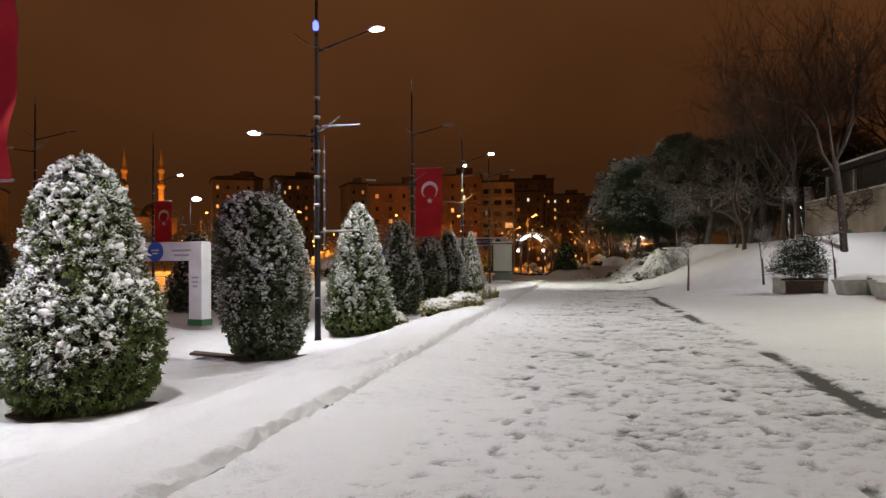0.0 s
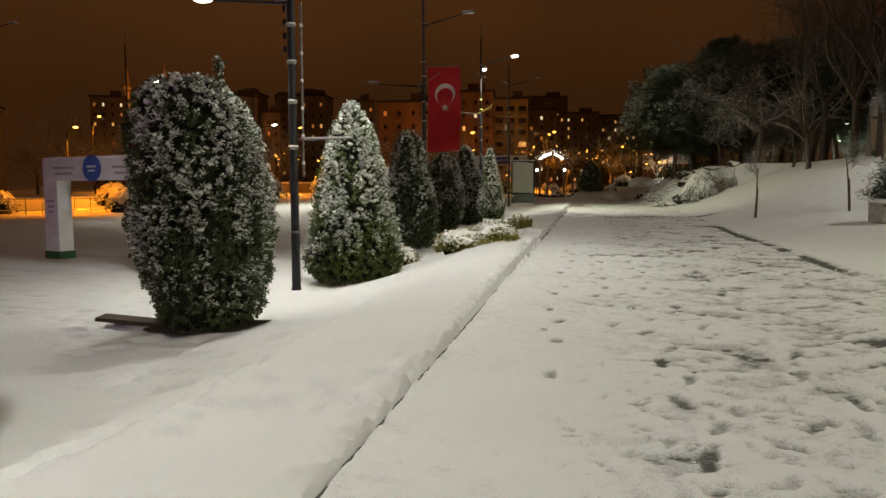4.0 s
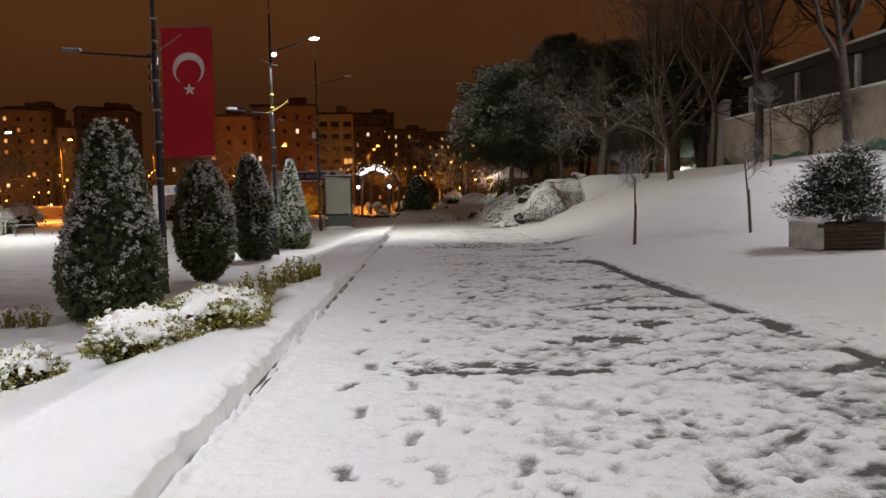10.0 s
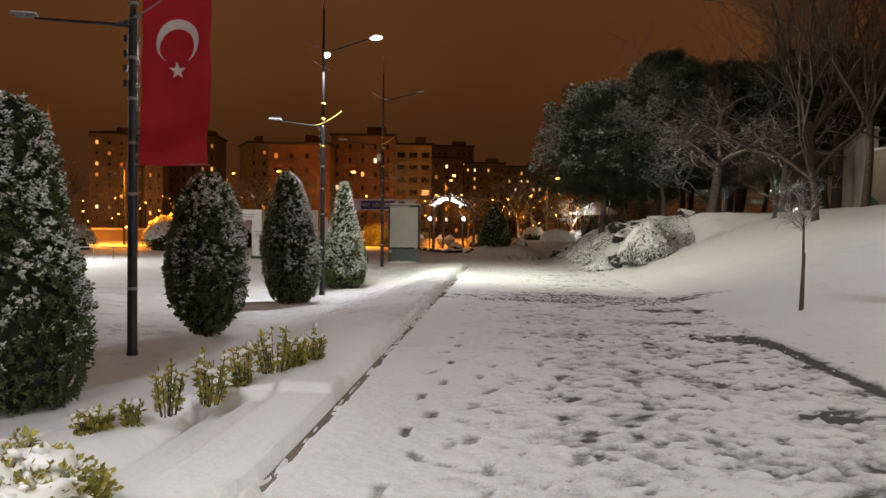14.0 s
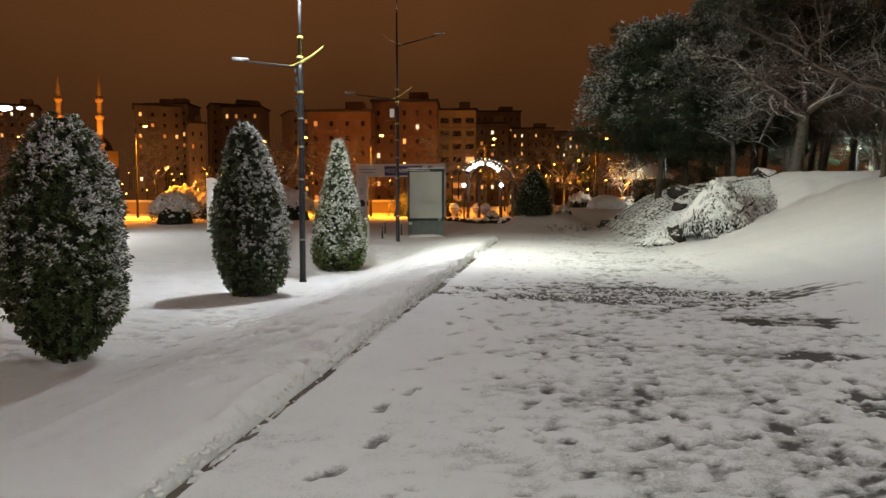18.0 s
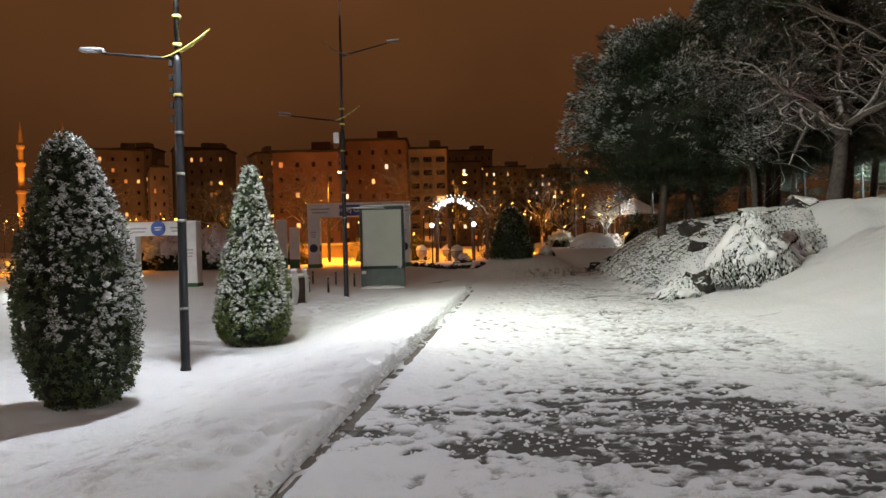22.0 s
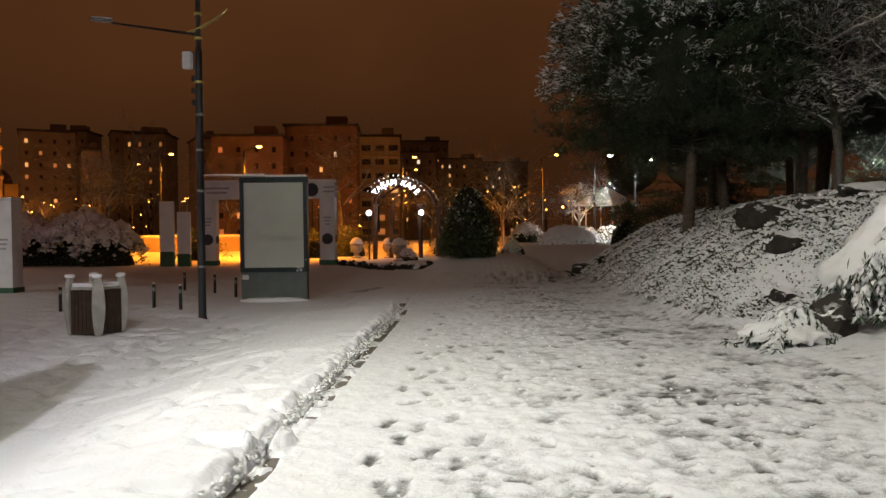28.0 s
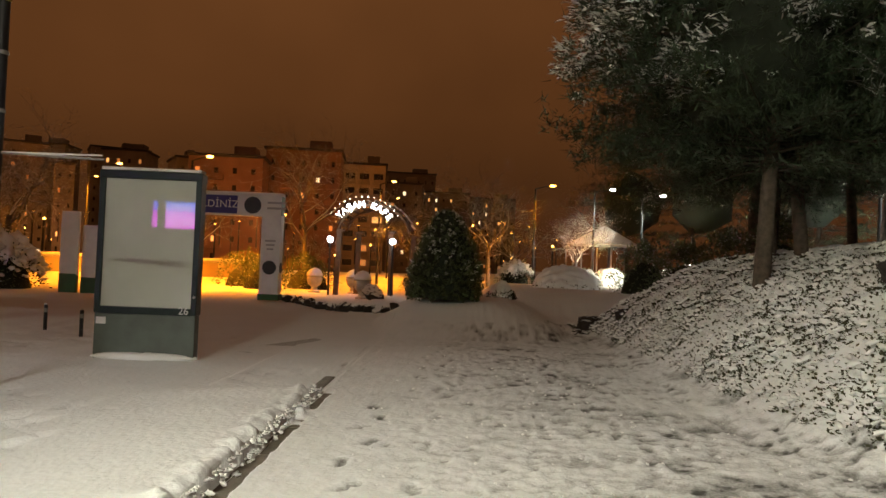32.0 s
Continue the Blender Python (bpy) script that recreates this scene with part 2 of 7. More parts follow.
AD_PANEL = mat("pale_poster_panel", (0.50, 0.54, 0.48), 0.35, 0, 0.08, 2, 60, 0.03)
AD_PANEL.node_tree.nodes["Principled BSDF"].inputs["Coat Weight"].default_value = 1.0
AD_PANEL.node_tree.nodes["Principled BSDF"].inputs["Coat Roughness"].default_value = 0.02
WOOD = mat("weathered_wood", (0.13, 0.075, 0.04), 0.7, 0, 0.45, 7, 50, 0.5)
WOOD_DARK = mat("dark_slats", (0.055, 0.030, 0.018), 0.7, 0, 0.4, 7, 50, 0.4, objrand=0.2)
CONCRETE = mat("planter_concrete", (0.42, 0.41, 0.37), 0.8, 0, 0.3, 5, 60, 0.4, snow=0.15)
WALL = mat("painted_retaining_wall", (0.50, 0.43, 0.35), 0.9, 0, 0.35, 0.9, 25, 0.5)
WALL_GREEN = mat("green_wall_paint", (0.10, 0.20, 0.15), 0.9, 0, 0.3, 1.4, 25, 0.4)
WALL_PALE = mat("pale_render", (0.62, 0.60, 0.60), 0.9, 0, 0.2, 1.2, 25, 0.4)
# roof covering; the same dark also paints the shade of the open front
ROOF_AND_SHADE = mat("dark_roof_and_shade", (0.035, 0.03, 0.028), 0.8, 0, 0.3, 3, 30, 0.3)
LEAF = leaf_mat("laurel_leaf", (0.18, 0.23, 0.055), (0.04, 0.066, 0.022))
LEAF_DARK = leaf_mat("dark_laurel_leaf", (0.11, 0.145, 0.060), (0.030, 0.050, 0.022))
LEAF_YELLOW = leaf_mat("golden_euonymus_leaf", (0.40, 0.35, 0.065), (0.12, 0.13, 0.022))
LEAF_DRY = leaf_mat("ground_cover_leaf", (0.075, 0.075, 0.035), (0.02, 0.025, 0.012), 0.7)
NEEDLE = leaf_mat("pine_needles", (0.035, 0.065, 0.028), (0.008, 0.018, 0.010), 0.6)
# near-black: the shade deep among the leaves is put into this colour
CORE = mat("shade_core", (0.012, 0.020, 0.009), 0.95, 0, 0.5, 14, 60, 0.6)
LED_GLOW = glow("lit_led", (1.0, 0.97, 0.90), 26.0)
LED_OFF = mat("unlit_lamp_head", (0.22, 0.22, 0.21), 0.5, 0.3, 0.2, 10, 60, 0.05, snow=0.4)
SODIUM_GLOW = glow("sodium_lamp", (1.0, 0.42, 0.07), 14.0)
BALL_GLOW = glow("frosted_ball_lamp", (0.86, 0.86, 1.0), 5.0)
SIGN_GLOW = glow("lit_letters", (0.93, 0.94, 1.0), 6.0)
BLUE_GLOW = glow("blue_beacon", (0.06, 0.08, 1.0), 6.0)
SCREEN_BLUE = glow("screen_blue", (0.05, 0.12, 1.0), 9.0)
SCREEN_PINK = glow("screen_magenta", (0.85, 0.04, 1.0), 9.0)
SCREEN_WHITE = glow("screen_white", (0.9, 0.85, 1.0), 9.0)
WIN_LIT = glow("lit_window", (1.0, 0.50, 0.16), 0.8)
WIN_COOL = glow("cool_lit_window", (1.0, 0.80, 0.55), 1.0)
WIN_DIM = glow("dim_lit_window", (1.0, 0.42, 0.12), 0.25)
WIN_DARK = mat("dark_window", (0.02, 0.018, 0.018), 0.25, 0, 0.3, 3, 30, 0.0)
FACADE = mat("beige_facade", (0.36, 0.29, 0.21), 0.9, 0, 0.2, 0.3, 4, 0.2, objrand=0.2)
FACADE_RED = mat("brick_red_facade", (0.20, 0.11, 0.08), 0.9, 0, 0.25, 0.3, 4, 0.2, objrand=0.15)
FACADE_DARK = mat("grey_brown_facade", (0.20, 0.165, 0.14), 0.9, 0, 0.25, 0.2, 4, 0.2, objrand=0.25)
MINARET = mat("minaret_stone", (0.6, 0.5, 0.4), 0.9, 0, 0.15, 0.2, 3, 0.1)


# ---- mesh helpers ----
def finish(mesh, material, smooth=False):
    mesh.materials.append(material)
    if smooth:
        mesh.polygons.foreach_set("use_smooth", np.ones(len(mesh.polygons), dtype=bool))
    mesh.update()
    return mesh


def np_mesh(name, verts, faces, material, smooth=False):
    """A mesh from an array of points and an array of faces of one size."""
    verts, faces = np.asarray(verts, dtype=np.float32), np.asarray(faces, dtype=np.int32)
    me = bpy.data.meshes.new(name)
    k = faces.shape[1]
    me.vertices.add(len(verts))
    me.vertices.foreach_set("co", verts.ravel())
    me.loops.add(faces.size)
    me.loops.foreach_set("vertex_index", faces.ravel())
    me.polygons.add(len(faces))
    me.polygons.foreach_set("loop_start", np.arange(0, faces.size, k, dtype=np.int32))
    me.update(calc_edges=True)
    return finish(me, material, smooth)


def bm_mesh(name, bm, material, smooth=False):
    me = bpy.data.meshes.new(name)
    bm.to_mesh(me)
    bm.free()
    return finish(me, material, smooth)


def part(name, data, material=None, parent=None, label="", smooth=False, kind=""):
    """Links a bmesh, or a ready mesh, as one object under a thing or a part."""
    me = data if isinstance(data, bpy.types.Mesh) else bm_mesh(name, data, material, smooth)
    ob = new(name, me)
    if parent is not None:
        ob.parent = parent
    if label or kind:
        tagged(ob, label, kind=kind)
    return ob


def thing(name, place, label, category, group="", turn=0, kind=""):
    ob = new(name)
    ob.empty_display_size = 0.2
    ob.matrix_basis = pose(*place, 0, 0, turn)
    return tagged(ob, label, category, group, kind)


def box(bm, cx, cy, cz, sx, sy, sz, bevel=0.0, turn=0, m=None):
    r = bmesh.ops.create_cube(bm, size=1, matrix=(m or Matrix()) @ pose(cx, cy, cz, 0, 0, turn) @ Matrix.Diagonal((sx, sy, sz, 1)))
    if bevel:
        edges = list({e for v in r["verts"] for e in v.link_edges})
        bmesh.ops.bevel(bm, geom=edges, offset=bevel, segments=2, affect="EDGES", profile=0.6)
    return bm


def boxed(cx, cy, cz, sx, sy, sz, bevel=0.0, turn=0):
    return box(bmesh.new(), cx, cy, cz, sx, sy, sz, bevel, turn)


def rod(bm, a, b, r0, r1=None, sides=8):
    """A tapered round bar from a to b."""
    a, b = Vector(a), Vector(b)
    d = b - a
    m = Matrix.Translation((a + b) / 2) @ d.to_track_quat("Z", "Y").to_matrix().to_4x4()
    bmesh.ops.create_cone(bm, cap_ends=True, segments=sides, radius1=r0, radius2=r0 if r1 is None else r1, depth=d.length, matrix=m)
    return bm


def rodded(a, b, r0, r1=None, sides=8):
    return rod(bmesh.new(), a, b, r0, r1, sides)


def turned(profile, sides=24):
    """A body of revolution about z from (radius, height) pairs."""
    bm = bmesh.new()
    rings = [[bm.verts.new((r * math.cos(2 * math.pi * k / sides), r * math.sin(2 * math.pi * k / sides), z)) for k in range(sides)] for r, z in profile]
    for a, b in zip(rings, rings[1:]):
        for k in range(sides):
            bm.faces.new((a[k], a[(k + 1) % sides], b[(k + 1) % sides], b[k]))
    bm.faces.new(list(reversed(rings[0])))
    bm.faces.new(rings[-1])
    return bm


def lettering(name, text, size, depth, material, parent, m, label="", align="CENTER"):
    """Raised letters in the built-in font, as a mesh; m places them (they stand in x and y of m)."""
    cu = bpy.data.curves.new(name, "FONT")
    cu.body, cu.size, cu.extrude, cu.align_x, cu.align_y = text, size, depth, align, "CENTER"
    tmp = bpy.data.objects.new(name, cu)
    scene.collection.objects.link(tmp)
    dg = bpy.context.evaluated_depsgraph_get()
    me = bpy.data.meshes.new_from_object(tmp.evaluated_get(dg))
    bpy.data.objects.remove(tmp)
    me.materials.clear()
    me.transform(m)
    return part(name, finish(me, material), parent=parent, label=label)


# smooth value noise on arrays
_lattice = np.random.RandomState(7).rand(256, 256)


def vnoise(x, y, scale=1.0, shift=0.0):
    x, y = np.asarray(x) * scale + shift, np.asarray(y) * scale + shift * 1.7
    xi, yi = np.floor(x).astype(int), np.floor(y).astype(int)
    fx, fy = x - xi, y - yi
    fx, fy = fx * fx * (3 - 2 * fx), fy * fy * (3 - 2 * fy)
    g = lambda a, b: _lattice[a & 255, b & 255]
    top = g(xi, yi) * (1 - fx) + g(xi + 1, yi) * fx
    low = g(xi, yi + 1) * (1 - fx) + g(xi + 1, yi + 1) * fx
    return top * (1 - fy) + low * fy


def fbm(x, y, scale=1.0, shift=0.0, octaves=4):
    total, amp, norm = 0.0, 1.0, 0.0
    for k in range(octaves):
        total = total + amp * vnoise(x, y, scale * 2 ** k, shift + 13.3 * k)
        norm, amp = norm + amp, amp * 0.5
    return total / norm


def step(a, b, v):
    t = np.clip((np.asarray(v, dtype=float) - a) / (b - a), 0, 1)
    return t * t * (3 - 2 * t)


# ---- the lie of the land ----
KERB_X, DRAIN_X = -2.23, 2.5
KERB_END = 51.5


def land(x, y):
    """Height of the ground under the snow's upper side, without the thin path snow and its prints."""
    x, y = np.asarray(x, dtype=float), np.asarray(y, dtype=float)
    # lawn and lower square beside the path
    low = -0.50 + 0.45 * step(43, 53, y) + 0.35 * step(56, 66, y) + 0.12 * step(-10, -22, x) * (1 - step(40, 50, y))
    s = KERB_X - 0.05 - x
    bank = low + (0.055 + 0.075 * step(8, 17, y) - low) * (1 - step(0.25, 3.4, s)) * (1 - step(50.6, 52.2, y))
    left = bank + 0.025 * (fbm(x, y, 0.9, 3) - 0.5) * 2 * step(0.1, 0.6, s)
    # hill beside the path
    hx = np.interp(x, [2.55, 3.2, 4.2, 5.5, 7.0, 8.2, 9.7, 11.0, 30.0, 200.0], [0.0, 0.10, 0.28, 0.75, 1.35, 1.85, 2.25, 2.4, 3.0, 14.0])
    square = 0.03 * np.clip(x - DRAIN_X, 0, 8)
    hill = square + np.maximum(hx - square, 0) * step(29.6, 34.6, y - 0.10 * np.clip(x - 4.0, -2, 4))
    mx = np.interp(x, [1.9, 2.3, 3.1, 4.2, 5.5, 7.5, 9.0], [0.0, 0.12, 0.85, 1.55, 1.95, 2.3, 2.3])
    hill = np.maximum(hill, mx * step(47.2, 50.2, y + 0.35 * (x - 3.0)) * (1 - step(60.0, 65.0, y)))
    hill = hill * (1 - 0.55 * step(66, 80, y)) + 0.45 * step(62, 70, y) * step(6, 1.5, x)
    # raised bed that closes the path
    bed = (0.66 + 0.22 * (fbm(x, y, 0.8, 77, 3) - 0.5)) * step(2.7, 0.6, np.abs(x + 0.5) - 0.4 * step(58, 64, y)) * step(57.8, 62.0, y + 0.8 * (fbm(x, y, 0.6, 79, 2) - 0.5))
    far = 0.35 * step(57, 66, y)
    plateau = 0.92 * step(62, 66, y) * step(-0.5, 1.2, x) * step(12, 7, x) * step(92, 78, y)
    mid = np.maximum(np.maximum(bed * (1 - 0.4 * step(66, 75, y)), far), plateau)
    z = np.where(x < KERB_X - 0.05, np.maximum(left, np.where(x > -3.6, mid, -9)), np.where(x > 1.8, np.maximum(hill, mid), mid))
    return z - 0.004 * np.clip(np.hypot(x, y - 30) - 120, 0, 150)


def spot(x, y):
    return float(land(np.array([x]), np.array([y]))[0])


def prints(x, y):
    """Depth by which feet have pressed the thin snow of the path: alternate soles along trails, and scattered divots."""
    r = np.random.RandomState(11)
    deep = np.zeros_like(x)

    def press(px, py, a, ln, wd, d):
        sel = np.nonzero((np.abs(x - px) < ln) & (np.abs(y - py) < ln))
        if not len(sel[0]):
            return
        dx, dy = x[sel] - px, y[sel] - py
        u, v = dx * math.sin(a) + dy * math.cos(a), dx * math.cos(a) - dy * math.sin(a)
        waist = wd * (1 - 0.22 * np.exp(-((u + 0.03) / 0.05) ** 2))
        q = (u / (ln * 0.5)) ** 4 + (v / (waist * 0.5)) ** 2
        q = q + 0.4 * (vnoise(x[sel], y[sel], 18, 5) - 0.5)
        deep[sel] = np.maximum(deep[sel], d * np.clip((1.3 - q) * 1.5, 0, 1))
        deep[sel] = deep[sel] - 0.010 * np.clip(1 - np.abs(q - 1.6) / 0.5, 0, 1) * (deep[sel] < 0.01)

    trails = [(-1.49, 10.0, 51.0, 0.16, 0.036), (-1.0, 12.0, 26.0, 0.3, 0.028), (-0.62, 2.5, 13.0, 0.3, 0.032), (-1.25, 36.5, 47.0, 0.3, 0.026), (0.3, 1.0, 33.0, 0.8, 0.022), (1.3, 2.0, 33.0, 0.9, 0.024),
              (1.9, 20.0, 46.0, 0.5, 0.026), (-0.2, 12.0, 47.0, 1.1, 0.026), (0.9, 34.0, 56.0, 0.9, 0.026), (-0.9, 30.0, 58.0, 0.8, 0.024)]
    for x0, ya, yb, sway, d in trails:
        py, side = ya, 1
        while py < yb:
            px = x0 + sway * (vnoise(np.array([py * 0.13]), np.array([x0]), 1.0, 2)[0] - 0.5) + side * 0.065
            if r.rand() > 0.10:
                press(px, py, r.normal(0.06, 0.25), 0.28 + 0.03 * r.rand(), 0.100, d * (0.75 + 0.5 * r.rand()))
            py, side = py + 0.44 + 0.26 * r.rand(), -side
    for _ in range(4200):
        px, py = r.uniform(-1.3, 3.2), r.uniform(1.5, 56)
        press(px, py, r.uniform(-1.6, 1.6), r.uniform(0.06, 0.17), r.uniform(0.04, 0.085), r.uniform(0.008, 0.030))
    return deep


def lawn_prints(x, y):
    """Depth of the lines of steps that cross the lawn, and of scattered hollows."""
    r = np.random.RandomState(17)
    deep = np.zeros_like(x)

    def dent(px, py, size, d):
        sel = np.nonzero((np.abs(x - px) < size * 2) & (np.abs(y - py) < size * 2))
        if len(sel[0]):
            q = ((x[sel] - px) / size) ** 2 + ((y[sel] - py) / size) ** 2
            deep[sel] = np.maximum(deep[sel], d * np.clip(1.5 - q, 0, 1)) - 0.012 * np.exp(-((q - 2.2) / 0.6) ** 2)

    for xa, ya, xb, yb in ((-2.7, 33.2, -10.5, 35.0), (-2.8, 36.2, -9.5, 31.2), (-2.7, 30.0, -7.6, 37.5), (-7.0, 12.5, -10.8, 23.0), (-7.8, 11.0, -10.9, 17.0)):
        n_ = int(math.hypot(xb - xa, yb - ya) / 0.34)
        for k in range(n_):
            f = k / n_
            dent(xa + (xb - xa) * f + r.normal(0, 0.10), ya + (yb - ya) * f + 0.5 * math.sin(f * 5) + r.normal(0, 0.10), r.uniform(0.07, 0.13), r.uniform(0.03, 0.07))
    for _ in range(260):
        dent(r.uniform(-9.0, -2.7), r.normal(33.5, 4.0), r.uniform(0.06, 0.14), r.uniform(0.015, 0.06))
    return deep


# bare wet patches: centre, half lengths along x and y
PATCHES = [(-0.72, 18.85, 0.60, 0.30), (-0.6, 18.95, 0.5, 0.22), (0.2, 18.7, 0.35, 0.10), (-0.7, 34.6, 1.7, 0.95), (1.3, 34.3, 1.7, 1.15), (3.0, 34.6, 1.2, 0.65), (-1.4, 35.2, 0.7, 0.35), (0.6, 35.5, 1.4, 0.30),
           (0.95, 21.9, 0.46, 0.20), (1.64, 21.85, 0.40, 0.18), (1.0, 21.15, 0.30, 0.28), (0.35, 19.95, 0.34, 0.18), (0.8, 19.95, 0.30, 0.22), (0.58, 20.05, 0.2, 0.14), (1.56, 24.05, 0.30, 0.22), (-1.05, 19.2, 0.3, 0.12),
           (1.85, 28.5, 0.35, 0.45), (2.35, 28.3, 0.28, 0.7), (2.4, 23.3, 0.12, 0.9), (2.42, 24.7, 0.1, 0.5), (1.35, 20.8, 0.24, 0.26), (1.62, 20.95, 0.2, 0.22), (1.4, 22.8, 0.2, 0.25), (2.2, 32.2, 0.9, 0.5), (1.9, 30.2, 0.4, 0.25),
           (0.1, 36.0, 1.2, 0.25), (0.96, 36.3, 0.5, 0.2), (2.48, 20.6, 0.15, 1.1), (2.45, 23.4, 0.10, 0.6)]


def path_snow(x, y):
    th = 0.040 + 0.012 * (fbm(x, y, 1.3, 1, 3) - 0.5) * 2 + 0.010 * (fbm(x, y, 9.0, 4, 3) - 0.5) * 2
    trod = step(-1.5, 0.2, x) * step(2, 10, y)
    th = th - trod * (0.006 + 0.016 * step(0.48, 0.75, fbm(x, y, 3.1, 9, 3)))
    th = th - prints(x, y)
    th = th - (0.3 + 0.7 * trod) * 0.024 * step(0.58, 0.74, fbm(x, y, 9.5, 91, 3)) * step(0.35, 0.6, fbm(x, y, 0.8, 95, 2))
    th = th + 0.022 * (fbm(x, y, 13.0, 97, 2) - 0.5) * step(-1.9, -0.5, x)
    th = th + 0.014 * (fbm(x * 0.9 + y * 0.5, (y * 0.9 - x * 0.5) * 2.2, 5.0, 103, 3) - 0.5) * step(-1.7, -0.4, x)
    th = th + 0.016 * step(14, 26, y) * step(-1.7, -0.6, x) * (np.abs(fbm(x, y, 7.0, 99, 3) - 0.5) * 4 - 0.45)
    melt = np.zeros_like(x)
    for cx, cy, a, b in PATCHES:
        melt = np.maximum(melt, np.clip(1.5 - ((x - cx) / a) ** 2 - ((y - cy) / b) ** 2, 0, 1))
    ragged = fbm(x, y * 1.5, 6.0, 21, 4)
    crumbs = step(0.41, 0.50, fbm(x, y * 1.5, 12.0, 33, 3) * 0.5 + fbm(x, y * 1.6, 2.0, 37, 3) * 0.5) * (1 - 0.5 * step(0.85, 1.0, melt) * step(0.52, 0.62, fbm(x, y, 0.9, 35, 2)))
    th = th - 0.070 * np.clip(melt * 1.5 - 0.9 * (1 - step(0.34, 0.60, ragged)) - 1.0 * crumbs, 0, 1)
    # slanting scuffs on the trodden half
    u, v = x * 0.82 + y * 0.57, -x * 0.57 + y * 0.82
    scuff = step(0.69, 0.78, fbm(u * 0.35, v * 2.4, 3.0, 41, 3)) * step(0.2, 1.0, x) * step(3.0, 2.3, x) * step(4, 7, y) * step(31, 27, y)
    th = th - 0.036 * scuff
    # drain along the path's far edge
    groove = np.exp(-((x - DRAIN_X - 0.05 * np.sin(y * 0.7)) / 0.09) ** 2) * step(0.40, 0.52, fbm(y * 0.5, y * 0 + 2.0, 1.0, 6, 3)) * step(6.5, 7.2, y) * step(33, 31, y) * (1 - step(11.2, 11.8, y) * step(17.2, 16.4, y))
    th = th - 0.075 * groove
    return np.maximum(th, -0.05)


# ---- ground ----
def spaced(stops):
    """Grid lines from (start, end, step) runs."""
    out = []
    for a, b, s in stops:
        out += list(np.linspace(a, b, max(int(round((b - a) / s)), 1), endpoint=False))
    return np.array(out + [stops[-1][1]])


gx = np.concatenate([-np.geomspace(1600, 40, 22), spaced([(-38, -12, 1.0), (-12, -9.0, 0.25), (-9.0, -6.6, 0.12), (-6.6, -3.7, 0.065), (-3.7, -2.5, 0.045), (-2.5, -2.05, 0.018), (-2.05, 3.2, 0.036), (3.2, 6.0, 0.10), (6.0, 14, 0.16), (14, 40, 2.0)]), np.geomspace(44, 1600, 22)])
gy = np.concatenate([-np.geomspace(1600, 12, 20), spaced([(-10, 1.5, 0.5), (1.5, 10, 0.040), (10, 50, 0.036), (50, 58, 0.10), (58, 75, 0.30), (75, 130, 1.5)]), np.geomspace(134, 1600, 26)])
X, Y = np.meshgrid(gx, gy)
Z = land(X, Y)
on_path = (X > KERB_X - 0.001) & (X < 7.5) & (Y > -12) & (Y < 62)
Z = Z + np.where(on_path & (Y > 0.5), 0, np.where(on_path, 0.045, 0.03))
near = np.nonzero(on_path & (Y > 0.5))
thin = path_snow(X[near], Y[near])
Z[near] += np.maximum(thin, 0.012) * (1 - step(2.7, 3.6, X[near])) + 0.035 * step(2.7, 3.6, X[near])
DEPTH = np.full(X.shape, 0.2)
DEPTH[near] = np.where(X[near] > 2.7, thin + 0.02 + 0.05 * step(3.0, 5.0, X[near]), thin) + 0.15 * step(0.25, 0.6, land(X[near], Y[near]))
# snow cap over the kerb and the gutter in front of it
d_k = X - KERB_X
shoulder = step(-0.26, 0.02, d_k) * (X < KERB_X) * (Y < KERB_END) * (Y > 3)
Z = Z - 0.055 * shoulder ** 2
edge = 0.045 * (fbm(X, Y, 3.5, 8, 2) - 0.5) * 2
gut = (step(-0.030, 0.030, d_k + edge) * (1 - step(0.030, 0.055, d_k - 0.060 * step(33, 35, Y) + 0.05 * (fbm(X, Y, 3.0, 12, 3) - 0.5)))) * (Y < KERB_END) * step(11.0, 14.0, Y)
bare = np.zeros_like(Y)
for ya, yb in ((14.6, 15.0), (16.4, 16.7), (17.3, 19.3), (20.4, 20.8), (22.0, 51.3)):
    bare = np.maximum(bare, step(ya - 0.2, ya + 0.2, Y) * step(yb + 0.2, yb - 0.2, Y))
open_gut = bare * step(0.36, 0.44, fbm(Y * 0.9, Y * 0 + 5.0, 1.0, 17, 3) + 0.10 * step(22.0, 22.2, Y) * step(24.6, 24.4, Y) + 0.12 * step(34.0, 35.0, Y) * step(38.0, 36.8, Y))
lumps = 0.065 * step(0.50, 0.62, fbm(X, Y, 11.0, 27, 3)) * step(0.36, 0.52, fbm(X, Y, 1.3, 29, 2))
gut = gut * (0.30 + 0.70 * np.maximum(bare, step(18.5, 20.5, Y)))
Z = np.where(gut > 0, Z * (1 - gut) + gut * (0.050 - 0.080 * open_gut + lumps), Z)
rim = np.exp(-((d_k + 0.10) / 0.09) ** 2) * (Y < KERB_END) * (Y > 3)
rough = 0.30 + 0.70 * step(26, 28.5, Y) + 0.5 * step(14, 16, Y) * step(20, 19, Y) + 0.7 * step(12.5, 11, Y)
Z = Z + rim * ((0.020 + 0.13 * rough) * (fbm(X, Y, 7.0, 19, 2) - 0.42) + 0.035 * (fbm(X, Y, 1.4, 23, 2) - 0.4))
